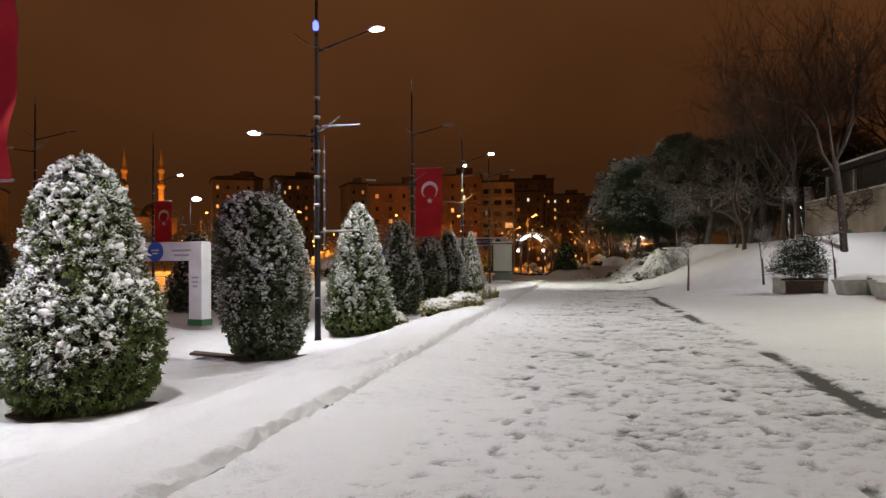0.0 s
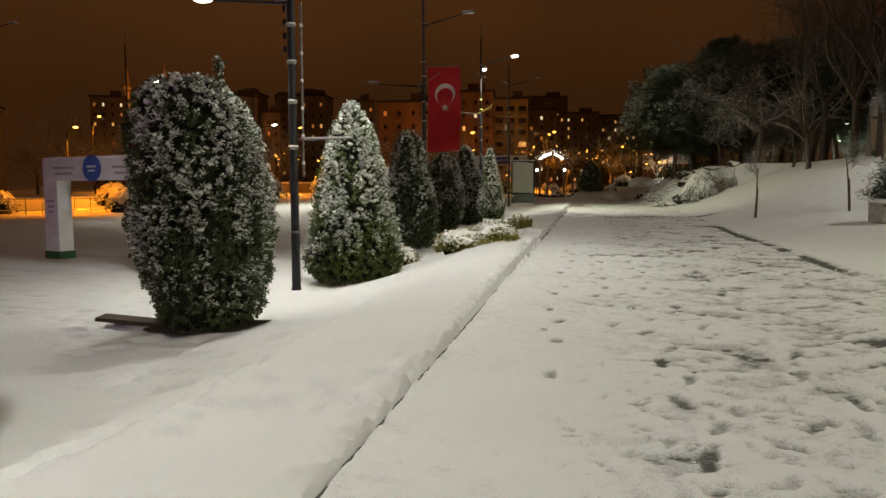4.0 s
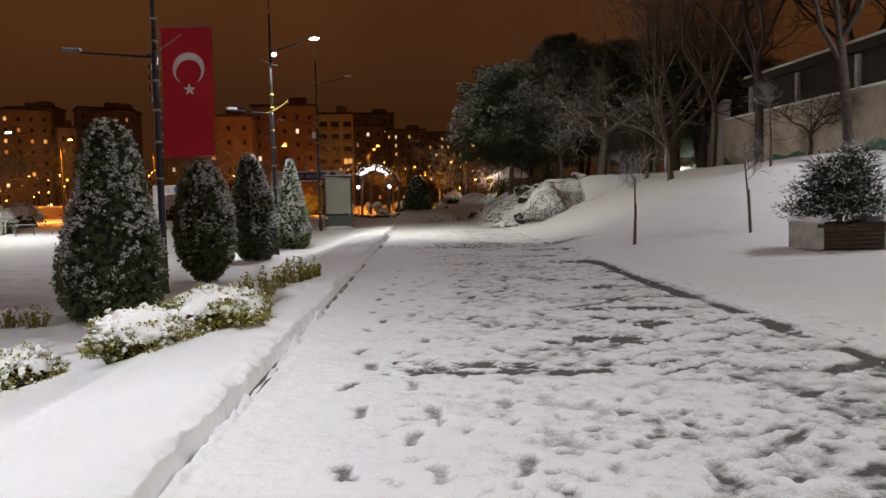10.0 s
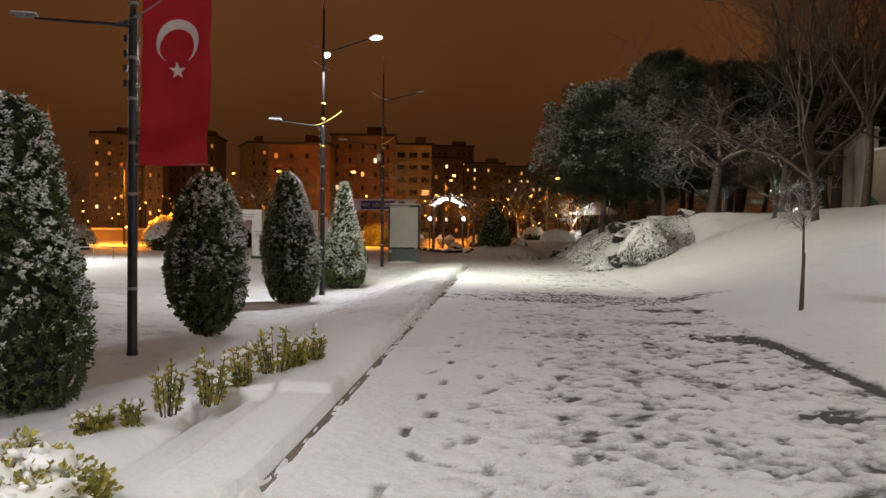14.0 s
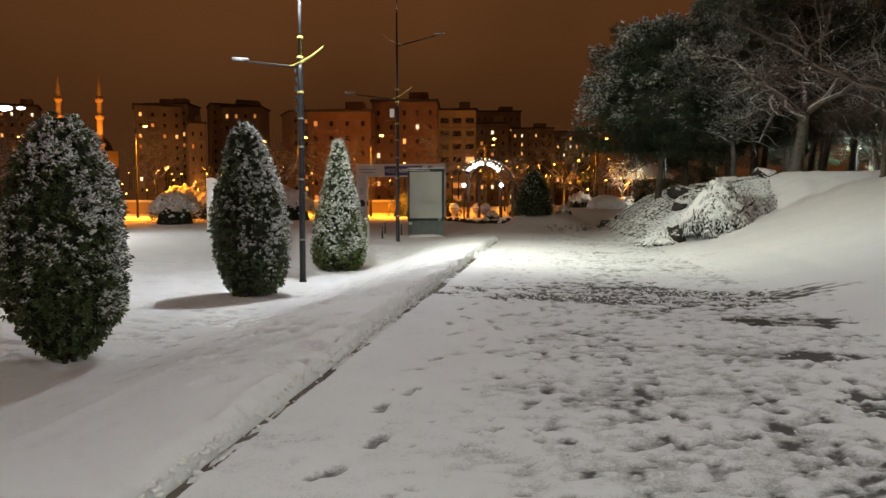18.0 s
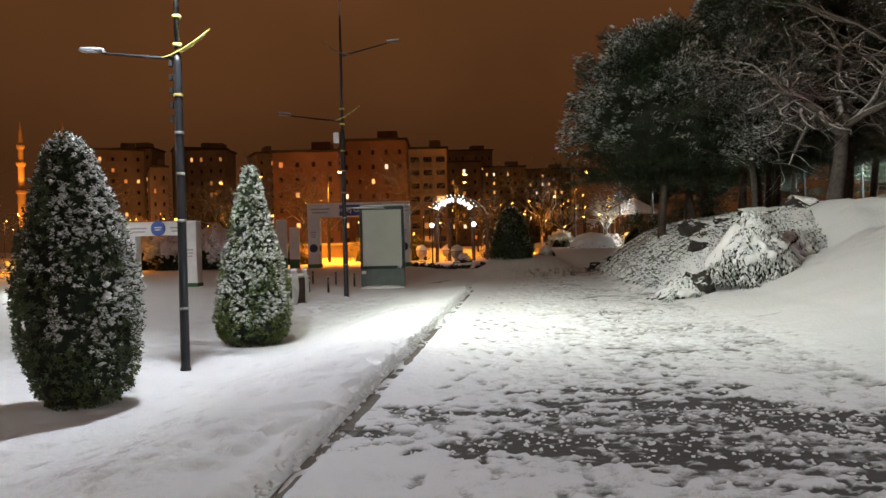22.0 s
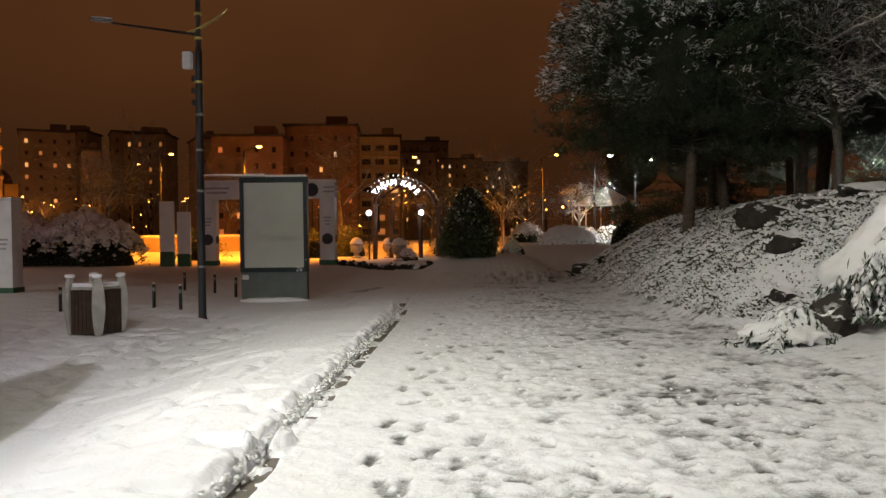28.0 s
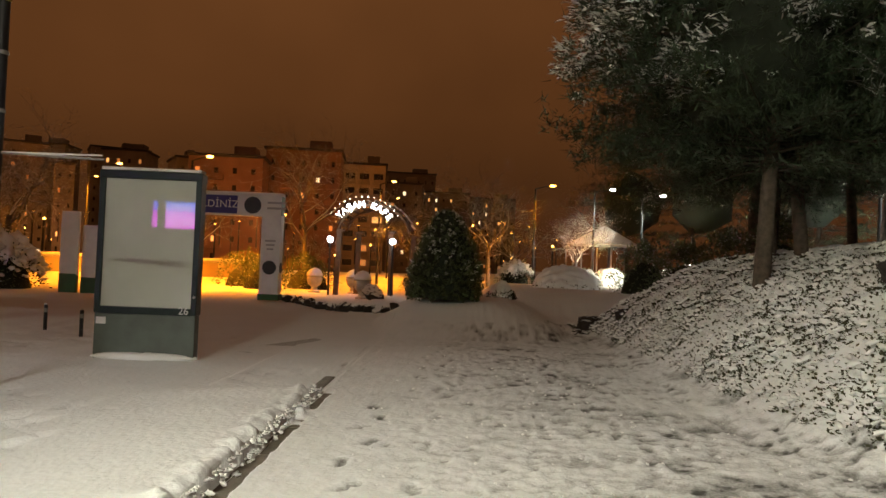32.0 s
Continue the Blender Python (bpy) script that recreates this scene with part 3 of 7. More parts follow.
# low steps that go down to the lawn, and the block at their end
tread = 0.115 - 0.10 * step(-2.71, -2.77, X) - 0.10 * step(-2.99, -3.05, X) - 0.12 * step(-3.28, -3.34, X)
inside = step(21.75, 21.9, Y) * step(24.2, 24.1, Y) * step(-2.27, -2.30, X) * step(-3.75, -3.4, X)
Z = Z * (1 - inside) + inside * (tread + 0.012 * (fbm(X, Y, 2.5, 63, 3) - 0.5))
block = step(24.02, 24.10, Y) * step(24.50, 24.40, Y) * step(-2.27, -2.31, X) * step(-2.80, -2.72, X)
Z = Z * (1 - block) + block * (0.185 + 0.03 * (fbm(X, Y, 4.0, 64, 2) - 0.5))
# thin snow where the ways cross
DEPTH = np.where((X < -2.4) & (X > -6), DEPTH - 0.185 * np.clip(1.3 - ((X + 3.9) / 1.0) ** 2 - ((Y - 56.4 - 1.6 * (X + 3.9)) / 1.3) ** 2, 0, 1) * step(0.40, 0.55, fbm(X, Y, 2.0, 65, 3)), DEPTH)
# hollow prints on the lawn
lawn = (X < KERB_X - 0.1) & (X > -14) & (Y > 2) & (Y < 60)
Z = Z - np.where(lawn, 0.06 * step(0.57, 0.68, fbm(X, Y, 3.6, 55, 2)) * step(0.42, 0.54, fbm(X, Y, 0.35, 61, 2)) + 0.03 * (fbm(X, Y, 1.2, 57, 3) - 0.5) * step(15, 25, Y), 0)
for_lawn = np.nonzero((X < KERB_X - 0.35) & (X > -11) & (Y > 24.8) & (Y < 50) | (X < -4.5) & (X > -11) & (Y > 10) & (Y < 24.8))
Z[for_lawn] -= lawn_prints(X[for_lawn], Y[for_lawn])
# uneven snow and old prints on the hill
on_hill = step(2.9, 4.0, X) * (X < 14) * (Y > 26) * (Y < 60)
Z = Z + on_hill * (0.07 * (fbm(X, Y, 0.9, 83, 3) - 0.5) - 0.06 * step(0.62, 0.72, fbm(X, Y, 2.6, 85, 2)) * step(0.50, 0.62, fbm(X, Y, 0.3, 87, 2)))
# leafy slope: lumpy
slope = (X > 1.9) & (X < 8) & (Y > 46) & (Y < 64)
Z = Z + np.where(slope, 0.10 * (fbm(X, Y, 2.2, 71, 3) - 0.5) * 2 * step(0.1, 0.5, Z), 0)
ny, nx = X.shape
idx = np.arange(nx * ny).reshape(ny, nx)
quads = np.stack([idx[:-1, :-1], idx[:-1, 1:], idx[1:, 1:], idx[1:, :-1]], -1).reshape(-1, 4)
ground = part("ground", np_mesh("ground", np.stack([X, Y, Z], -1).reshape(-1, 3), quads, SNOW_GROUND, True))
ground.data.attributes.new("depth", "FLOAT", "POINT").data.foreach_set("value", DEPTH.ravel().astype(np.float32))
tagged(ground, "snow-covered park ground with footprints, kerb bank and hill", "ground", kind="structure")


def strip(name, xs, ys, material, lift=0.0, flat=None):
    A, B = np.meshgrid(xs, ys)
    C = (land(A, B) if flat is None else np.full(A.shape, flat)) + lift
    n = len(xs)
    i = np.arange(A.size).reshape(A.shape)
    q = np.stack([i[:-1, :-1], i[:-1, 1:], i[1:, 1:], i[1:, :-1]], -1).reshape(-1, 4)
    return part(name, np_mesh(name, np.stack([A, B, C], -1).reshape(-1, 3), q, material, True))


road = tagged(strip("road", np.linspace(KERB_X - 0.1, 3.4, 40), np.linspace(-12, 57.0, 200), ASPHALT, 0.008, 0.0), "wet dark asphalt of the park path under thin snow", "path", kind="structure")

# kerb stones
kerb_line = tagged(thing("kerb", (0, 0, 0), "", ""), "weathered concrete kerb along the snowy path", "kerb", kind="structure")
kerb_me = bm_mesh("kerb_stone", boxed(0, 0, 0, 0.13, 0.985, 0.30, 0.014), KERB)
for k in range(20, 54):
    ks = part("kerb_stone", kerb_me, parent=kerb_line)
    ks.matrix_basis = pose(KERB_X - 0.115 + random.uniform(-0.006, 0.006), -1.5 + k + 0.5, -0.105 + random.uniform(-0.006, 0.006), 0, 0, random.uniform(-0.25, 0.25))
gutter_me = bm_mesh("gutter_slab", boxed(0, 0, 0, 0.20, 0.985, 0.06, 0.006), GUTTER)
for k in range(23, 54):
    part("gutter_slab", gutter_me, parent=kerb_line).matrix_basis = pose(KERB_X + 0.07, -1.0 + k, -0.012 + random.uniform(-0.002, 0.002))


# ---- plants ----
def unit(v):
    return v / np.maximum(np.linalg.norm(v, axis=-1, keepdims=True), 1e-9)


def leaf_blades(points, ways, length, width, rs, name, material, roll=1.0, needle=False):
    """One bent diamond a leaf: from each point along its way."""
    n = len(points)
    ref = np.tile([0.0, 0.0, 1.0], (n, 1)) + rs.normal(0, 0.5 * roll, (n, 3))
    side = unit(np.cross(ways, ref))
    up = np.cross(side, ways)
    L = (length * rs.uniform(0.65, 1.25, n))[:, None]
    W = (width * rs.uniform(0.7, 1.2, n))[:, None]
    if needle:
        v = np.stack([points - side * W * 0.5, points + side * W * 0.5, points + ways * L - up * L * 0.1], 1)
        return np_mesh(name, v.reshape(-1, 3), np.arange(n * 3).reshape(-1, 3), material)
    v = np.stack([points, points + ways * L * 0.5 + side * W * 0.5 - up * W * 0.18, points + ways * L - up * L * 0.15, points + ways * L * 0.5 - side * W * 0.5 - up * W * 0.18], 1)
    return np_mesh(name, v.reshape(-1, 3), np.arange(n * 4).reshape(-1, 4), material)


_ico = bmesh.new()
bmesh.ops.create_icosphere(_ico, subdivisions=2, radius=1.0)
ICO_V = np.array([v.co[:] for v in _ico.verts])
ICO_F = np.array([[v.index for v in f.verts] for f in _ico.faces])
_ico.free()
_ico = bmesh.new()
bmesh.ops.create_icosphere(_ico, subdivisions=1, radius=1.0)
ICO1_V = np.array([v.co[:] for v in _ico.verts])
ICO1_F = np.array([[v.index for v in f.verts] for f in _ico.faces])
_ico.free()


_ico = bmesh.new()
bmesh.ops.create_icosphere(_ico, subdivisions=5, radius=1.0)
FINE_V = np.array([v.co[:] for v in _ico.verts])
FINE_F = np.array([[v.index for v in f.verts] for f in _ico.faces])
_ico.free()


def snow_lumps(points, ways, sizes, rs, name, flat=0.5, long=1.45, coarse=False, material=None, rough=0.28):
    """Uneven pats of snow lying on leaves; ways: the direction in which each is drawn out."""
    bv, bf = (ICO1_V, ICO1_F) if coarse else (ICO_V, ICO_F)
    n, k = len(points), len(bv)
    up = unit(np.tile([0, 0, 1.0], (n, 1)) + rs.normal(0, 0.25, (n, 3)))
    e1 = unit(ways - up * np.sum(ways * up, 1, keepdims=True) + 1e-6)
    e2 = np.cross(up, e1)
    s = sizes[:, None, None]
    wob = 1 + rough * rs.normal(0, 1, (n, k, 1)).clip(-1.6, 1.6)
    b = bv[None] * wob
    v = points[:, None, :] + s * (b[..., :1] * e1[:, None] * long + b[..., 1:2] * e2[:, None] * 0.72 + b[..., 2:] * up[:, None] * flat)
    f = (bf[None] + (np.arange(n) * k)[:, None, None]).reshape(-1, 3)
    return np_mesh(name, v.reshape(-1, 3), f, material or SNOW_LUMP, True)


def snow_leaves(points, ways, lengths, rs, name, wide=0.55, thick=0.22, closed=True):
    """Snow that has taken the shape of the leaf or twig under it: a small pointed cushion along each way."""
    n = len(points)
    side = unit(np.cross(ways, np.tile([0.0, 0.0, 1.0], (n, 1)) + rs.normal(0, 0.35, (n, 3))))
    up = np.cross(side, ways)
    L = lengths[:, None]
    W = L * wide * 0.5 * rs.uniform(0.75, 1.25, (n, 1))
    m = rs.uniform(0.4, 0.6, (n, 1))
    v = np.stack([points, points + ways * L * m + side * W, points + ways * L - up * L * 0.12, points + ways * L * m - side * W, points + ways * L * 0.5 + up * L * thick], 1)
    f = (np.array([[0, 1, 4], [1, 2, 4], [2, 3, 4], [3, 0, 4], [0, 3, 1], [1, 3, 2]])[None, :6 if closed else 4] + (np.arange(n) * 5)[:, None, None]).reshape(-1, 3)
    return np_mesh(name, v.reshape(-1, 3), f, SNOW_LUMP, True)


def lathe_shape(profile, height, radius, seed, rough=0.12):
    """Functions of height and angle for a clipped bush: its radius with uneven bulges."""
    hs, rr = np.array(profile).T

    def at(f, a):
        r = np.interp(f, hs, rr) * radius
        bulge = vnoise(np.cos(a) * 1.4 + 5, np.sin(a) * 1.4 + f * height * 1.3, 1.0, seed) - 0.5
        return r * (1 + rough * 2 * bulge)
    return at


def topiary(x, y, height, radius, profile, leaves, snow, label, seed, leaf=LEAF, leaf_len=0.085, lump=0.042, favour=(0.0, 0.0), base=None, top_sprig=False, sink=0.0, soil=True, lean=0.0):
    """A clipped bush: whorls of leaves over a shell painted dark as inner shade, snow caught in the whorls."""
    rs = np.random.RandomState(seed)
    z0 = (spot(x, y) + 0.03 if base is None else base) - sink
    t = thing("clipped_laurel_bush", (x, y, z0), label, "bush", "clipped bushes along the path")
    at = lathe_shape(profile, height, radius, seed)
    stem = bmesh.new()
    for k in range(4):
        a = k * 1.6 + seed
        rod(stem, (0.07 * math.cos(a), 0.07 * math.sin(a), -0.12), (0.2 * radius * math.cos(a), 0.2 * radius * math.sin(a), height * 0.35), 0.035, 0.02, 7)
    part("stem", stem, BARK_DARK, t)
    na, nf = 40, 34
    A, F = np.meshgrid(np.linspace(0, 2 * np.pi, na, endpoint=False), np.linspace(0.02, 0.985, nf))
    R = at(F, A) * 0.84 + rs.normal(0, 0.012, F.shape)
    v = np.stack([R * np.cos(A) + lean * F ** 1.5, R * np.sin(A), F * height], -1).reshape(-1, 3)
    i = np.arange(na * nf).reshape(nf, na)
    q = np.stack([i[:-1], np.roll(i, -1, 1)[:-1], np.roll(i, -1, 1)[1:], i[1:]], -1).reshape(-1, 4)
    part("shade_core", np_mesh("shade_core", v, q, CORE, True), parent=t)
    # twig tips over the surface, denser where it is wide
    whorl, leaf_len = 9, leaf_len * 0.80
    tips = int(leaves * 1.75) // whorl
    f = rs.rand(tips * 4)
    f = f[rs.rand(tips * 4) < np.interp(f, *np.array(profile).T) / max(p[1] for p in profile) + 0.05][:tips]
    n = len(f)
    a = rs.rand(n) * 2 * np.pi
    r = at(f, a) * rs.uniform(0.86, 1.0, n) ** 0.7 + rs.normal(0, 0.018, n)
    p = np.stack([r * np.cos(a) + lean * f ** 1.5, r * np.sin(a), f * height], -1)
    df = 0.01
    slope = -(at(f + df, a) - at(f - df, a)) / (2 * df * height)
    nrm = unit(np.stack([np.cos(a), np.sin(a), np.clip(slope, -1.5, 4)], -1))
    axis = unit(nrm + [0, 0, 0.35] + rs.normal(0, 0.28, (n, 3)))
    e1 = unit(np.cross(axis, [0.31, 0.22, 0.9]))
    e2 = np.cross(axis, e1)
    phi = (np.arange(whorl) * 2.4)[None, :, None] + rs.rand(n, 1, 1) * 6.28
    rise = rs.uniform(0.05, 1.0, (n, whorl, 1))
    way = unit(axis[:, None] * rise + (e1[:, None] * np.cos(phi) + e2[:, None] * np.sin(phi)) * (1.1 - 0.5 * rise) + rs.normal(0, 0.12, (n, whorl, 3)))
    foot = p[:, None] + axis[:, None] * (rise - 0.7) * leaf_len * 0.9
    part("leaves", leaf_blades(foot.reshape(-1, 3), way.reshape(-1, 3), leaf_len, leaf_len * 0.46, rs, "leaves", leaf), parent=t, kind="stuff")
    # snow: where whorls face up, and more on the side that the wind came from
    patch = fbm(a * radius * 1.5 + 20, f * height, 2.6, seed + 3, 3)
    w = np.clip(0.20 + 0.62 * np.clip(nrm[:, 2], -0.4, 1) + 2.4 * (patch - 0.48) + favour[0] * nrm[:, 0] + favour[1] * nrm[:, 1] + 0.22 * (f - 0.35), 0.0, 1)
    w = w * step(0.04, 0.22, f)
    covered = rs.rand(n) < np.clip(w * snow * 2.6, 0, 1)
    pick = covered[:, None] & (rs.rand(n, whorl) < 0.52 + 0.42 * w[:, None]) & (way[..., 2] > -0.45)
    at_leaf = foot[pick] + way[pick] * leaf_len * 0.12 + [0, 0, 0.006]
    part("snow", snow_leaves(at_leaf, unit(way[pick] + [0, 0, 0.10]), leaf_len * rs.uniform(0.55, 1.0, int(pick.sum())), rs, "snow"), parent=t, label="fresh snow lying leaf by leaf", kind="stuff")
    deep = np.nonzero(covered & (rs.rand(n) < w * 0.95 - 0.18))[0]
    part("snow", snow_lumps(p[deep] + [0, 0, 0.012], axis[deep], lump * rs.uniform(0.5, 1.25, len(deep)) * (0.7 + 0.6 * w[deep]), rs, "snow", 0.62, 1.1, coarse=True, rough=0.34), parent=t, label="fresh snow in clumps on the twig ends", kind="stuff")
    if top_sprig:
        sp = np.array([[lean + 0.62 * radius, -0.12, height * 0.90 + 0.035 * k] for k in range(14)])
        pts = np.repeat(sp, 9, 0) + rs.normal(0, 0.025, (126, 3))
        wy = unit(rs.normal(0, 1, (126, 3)) + [0, 0, 0.9])
        part("sprig", leaf_blades(pts, wy, 0.09, 0.04, rs, "sprig", leaf), parent=t, label="stray shoot above the clipped crown", kind="stuff")
        part("snow", snow_leaves(pts[::3], wy[::3], np.full(42, 0.075), rs, "snow"), parent=t, kind="stuff")
    if soil:
        bm = bmesh.new()
        ring = []
        for k in range(28):
            an = k / 28 * 2 * math.pi
            rr = radius * (0.80 + 0.10 * math.sin(3 * an + seed) + 0.06 * math.sin(7 * an))
            px, py = rr * math.cos(an), rr * math.sin(an)
            ring.append(bm.verts.new((px, py, spot(x + px, y + py) + 0.032 - z0 + 0.012)))
        c = bm.verts.new((0, 0, sink + 0.02))
        for k in range(28):
            bm.faces.new((ring[k], ring[(k + 1) % 28], c))
        part("soil", bm, SOIL, t, "bare dark soil round the stem")
    return t


PEAR = [(0, 0.62), (0.08, 0.88), (0.22, 1.0), (0.38, 1.0), (0.47, 0.90), (0.53, 0.72), (0.66, 0.66), (0.82, 0.54), (0.93, 0.36), (1.0, 0.08)]
BARREL = [(0, 0.60), (0.06, 0.76), (0.2, 0.92), (0.4, 1.0), (0.6, 0.97), (0.78, 0.86), (0.90, 0.70), (0.97, 0.42), (1.0, 0.1)]
CONE = [(0, 0.66), (0.06, 0.92), (0.16, 1.0), (0.32, 0.92), (0.5, 0.76), (0.68, 0.60), (0.84, 0.42), (0.94, 0.22), (1.0, 0.04)]
EGG = [(0, 0.22), (0.07, 0.52), (0.2, 0.85), (0.42, 1.0), (0.6, 0.95), (0.78, 0.76), (0.92, 0.48), (1.0, 0.1)]
SPIRE = [(0, 0.62), (0.05, 0.88), (0.16, 1.0), (0.34, 0.90), (0.55, 0.68), (0.75, 0.46), (0.92, 0.24), (1.0, 0.12)]

topiary(-6.12, 8.63, 3.14, 0.99, PEAR, 21000, 0.78, "pear-shaped clipped laurel heaped with thick snow beside the path", 1, lump=0.046, favour=(0.10, -0.22), leaf_len=0.085)
topiary(-5.93, 13.88, 3.18, 0.88, BARREL, 17000, 0.88, "barrel-shaped clipped laurel, dark below and snowy on top", 2, LEAF_DARK, lump=0.033, favour=(0.25, -0.1), top_sprig=True, leaf_len=0.08, lean=-0.26)
topiary(-5.38, 18.27, 3.24, 0.87, CONE, 16000, 0.74, "cone-shaped clipped laurel dusted with snow behind a lamp post", 3, lump=0.034, favour=(0.1, -0.25), leaf_len=0.08, soil=False)
topiary(-6.09, 25.72, 3.25, 0.83, [(0, 0.7), (0.08, 0.92), (0.22, 1.0), (0.45, 0.9), (0.62, 0.72), (0.8, 0.6), (0.93, 0.42), (1.0, 0.12)], 13000, 0.42, "dark clipped laurel with a light dusting of snow", 4, LEAF_DARK, lump=0.028, leaf_len=0.08, soil=False)
topiary(-6.20, 31.54, 2.90, 0.72, EGG, 11000, 0.36, "dark egg-shaped laurel on a bare stem, snow on its crown", 5, LEAF_DARK, lump=0.028, leaf_len=0.095, favour=(0.35, 0.0), soil=False)
topiary(-6.34, 37.80, 3.44, 0.77, [(0, 0.45), (0.06, 0.72), (0.2, 0.96), (0.42, 1.0), (0.6, 0.82), (0.78, 0.56), (0.93, 0.36), (1.0, 0.1)], 14000, 0.62, "slender clipped laurel leaning into a snowy shoulder", 6, LEAF_DARK, lump=0.030, leaf_len=0.07, favour=(0.40, 0.15), soil=False, lean=-0.12)
topiary(-6.09, 43.45, 3.55, 0.76, SPIRE, 15000, 0.78, "slim spire of clipped evergreen dotted with snow", 7, lump=0.029, leaf_len=0.07, favour=(0.15, -0.2), soil=False)
topiary(-1.10, 61.90, 2.25, 0.95, [(0, 0.9), (0.15, 1.0), (0.35, 0.92), (0.55, 0.76), (0.75, 0.58), (0.92, 0.38), (1.0, 0.12)], 7000, 0.14, "dark cone of clipped yew on the raised bed", 8, LEAF_DARK, lump=0.016, base=0.70, soil=False)
for bx, by, bh, br, sd in ((-21.9, 42.2, 3.3, 1.1, 21), (-14.2, 26.6, 2.9, 1.05, 22), (-19.5, 22.6, 2.8, 1.1, 23), (-24.0, 26.0, 3.0, 1.1, 24), (-15.8, 33.2, 2.6, 0.95, 25), (-23.0, 20.5, 2.8, 1.1, 26)):
    topiary(bx, by, bh, br, CONE if sd in (21, 25) else PEAR, 4600, 0.5 if sd in (21, 25) else 0.15, "clipped evergreen cone on the far side of the square", sd, LEAF if sd == 21 else LEAF_DARK, leaf_len=0.12, lump=0.045, soil=False)


def low_bush(name, x, y, rx, ry, h, n, label, seed, cap, leaf=LEAF_YELLOW, sprigs=0):
    """A low mound of small leaves under a snow cap."""
    rs = np.random.RandomState(seed)
    z0 = spot(x, y) + 0.02
    t = thing(name, (x, y, z0), label, "shrub", "low shrubs beside the path")
    a, u = rs.rand(n) * 2 * np.pi, np.sqrt(rs.rand(n))
    e = rs.uniform(0.0, 1.0, n) ** 0.8 * np.pi / 2
    lump = 1 + 0.25 * (vnoise(np.cos(a) * 2 + 3, np.sin(a) * 2 + e * 2, 1.5, seed) - 0.5) * 2
    if n > 5000:
        e = e * np.where(rs.rand(n) < 0.8, 0.62, 1.0)
    d = np.stack([np.cos(e) * np.cos(a), np.cos(e) * np.sin(a), np.sin(e)], -1)
    p = d * [rx, ry, h] * (lump * rs.uniform(0.82, 1.04, n))[:, None]
    way = unit(d + rs.normal(0, 0.6, (n, 3)) + [0, 0, 0.3])
    part("leaves", leaf_blades(p, way, (0.05 if n < 5000 else 0.038) + 0.05 * (rx > 0.8), (0.030 if n < 5000 else 0.026) + 0.03 * (rx > 0.8), rs, "leaves", leaf), parent=t, kind="stuff")
    core = np_mesh("shade_core", ICO_V * [rx * 0.70, ry * 0.70, h * 0.70], ICO_F, CORE, True)
    part("shade_core", core, parent=t)
    pick = np.nonzero(rs.rand(n) < np.clip((d[:, 2] - 0.52) * 1.5, 0.05, 1) * cap)[0]
    part("snow", snow_lumps(p[pick] + [0, 0, 0.02], way[pick], rs.uniform(0.012, 0.034, len(pick)), rs, "snow", 0.6, 1.1, True), parent=t, label="thick snow cap over the shrub", kind="stuff")
    if cap > 0.4 and n > 2000:
        lumpy = 1 + 0.26 * (fbm(FINE_V[:, 0] * 3 + 9, FINE_V[:, 1] * 3 + FINE_V[:, 2] + 9, 2.4, seed + 5, 4) - 0.5) * 2
        ragged = FINE_V[:, 2] + 0.55 * (fbm(FINE_V[:, 0] + 5, FINE_V[:, 1] + 5, 5.5, seed + 6, 3) - 0.5)
        whole = FINE_F[(ragged[FINE_F] > 0.46).all(1)]
        at = rs.rand(int(150 * rx / 0.6)) * 2 * np.pi
        el = np.radians(rs.triangular(8, 42, 85, len(at)))
        out = np.stack([np.cos(el) * np.cos(at), np.cos(el) * np.sin(at), np.sin(el)], -1)
        size = rx * rs.uniform(0.045, 0.10, len(at)) * (0.55 + 0.6 * np.sin(el))
        part("snow", snow_lumps(out * [rx, ry, h * 1.04] * rs.uniform(0.92, 1.08, (len(at), 1)), out, size, rs, "snow", 0.62, 1.3, rough=0.22), parent=t, label="soft clumps of snow on the leaves", kind="stuff")
        part("snow", np_mesh("snow", FINE_V * [rx * 1.0, ry * 1.0, h * 1.13] * lumpy[:, None], whole, SNOW_LUMP, True), parent=t, label="thick soft snow over the crown")
    if sprigs:
        sp = p[rs.randint(0, n, sprigs)]
        pts = np.repeat(sp, 6, 0) + rs.normal(0, 0.03, (sprigs * 6, 3)) + [0, 0, 0.05]
        part("shoot", leaf_blades(pts, unit(rs.normal(0, 0.6, (len(pts), 3)) + [0, 0, 1]), 0.06, 0.03, rs, "shoot", leaf), parent=t, kind="stuff")
    return t


low_bush("golden_euonymus", -3.74, 20.44, 0.56, 0.58, 0.35, 9000, "golden euonymus mound under a thick snow cap", 31, 0.55, sprigs=10)
low_bush("golden_euonymus", -3.17, 21.00, 0.54, 0.56, 0.34, 8600, "golden euonymus mound under a thick snow cap", 32, 0.45, sprigs=12)
low_bush("small_shrub", -5.05, 20.75, 0.33, 0.33, 0.32, 2200, "small rounded shrub almost buried in snow", 33, 1.0)


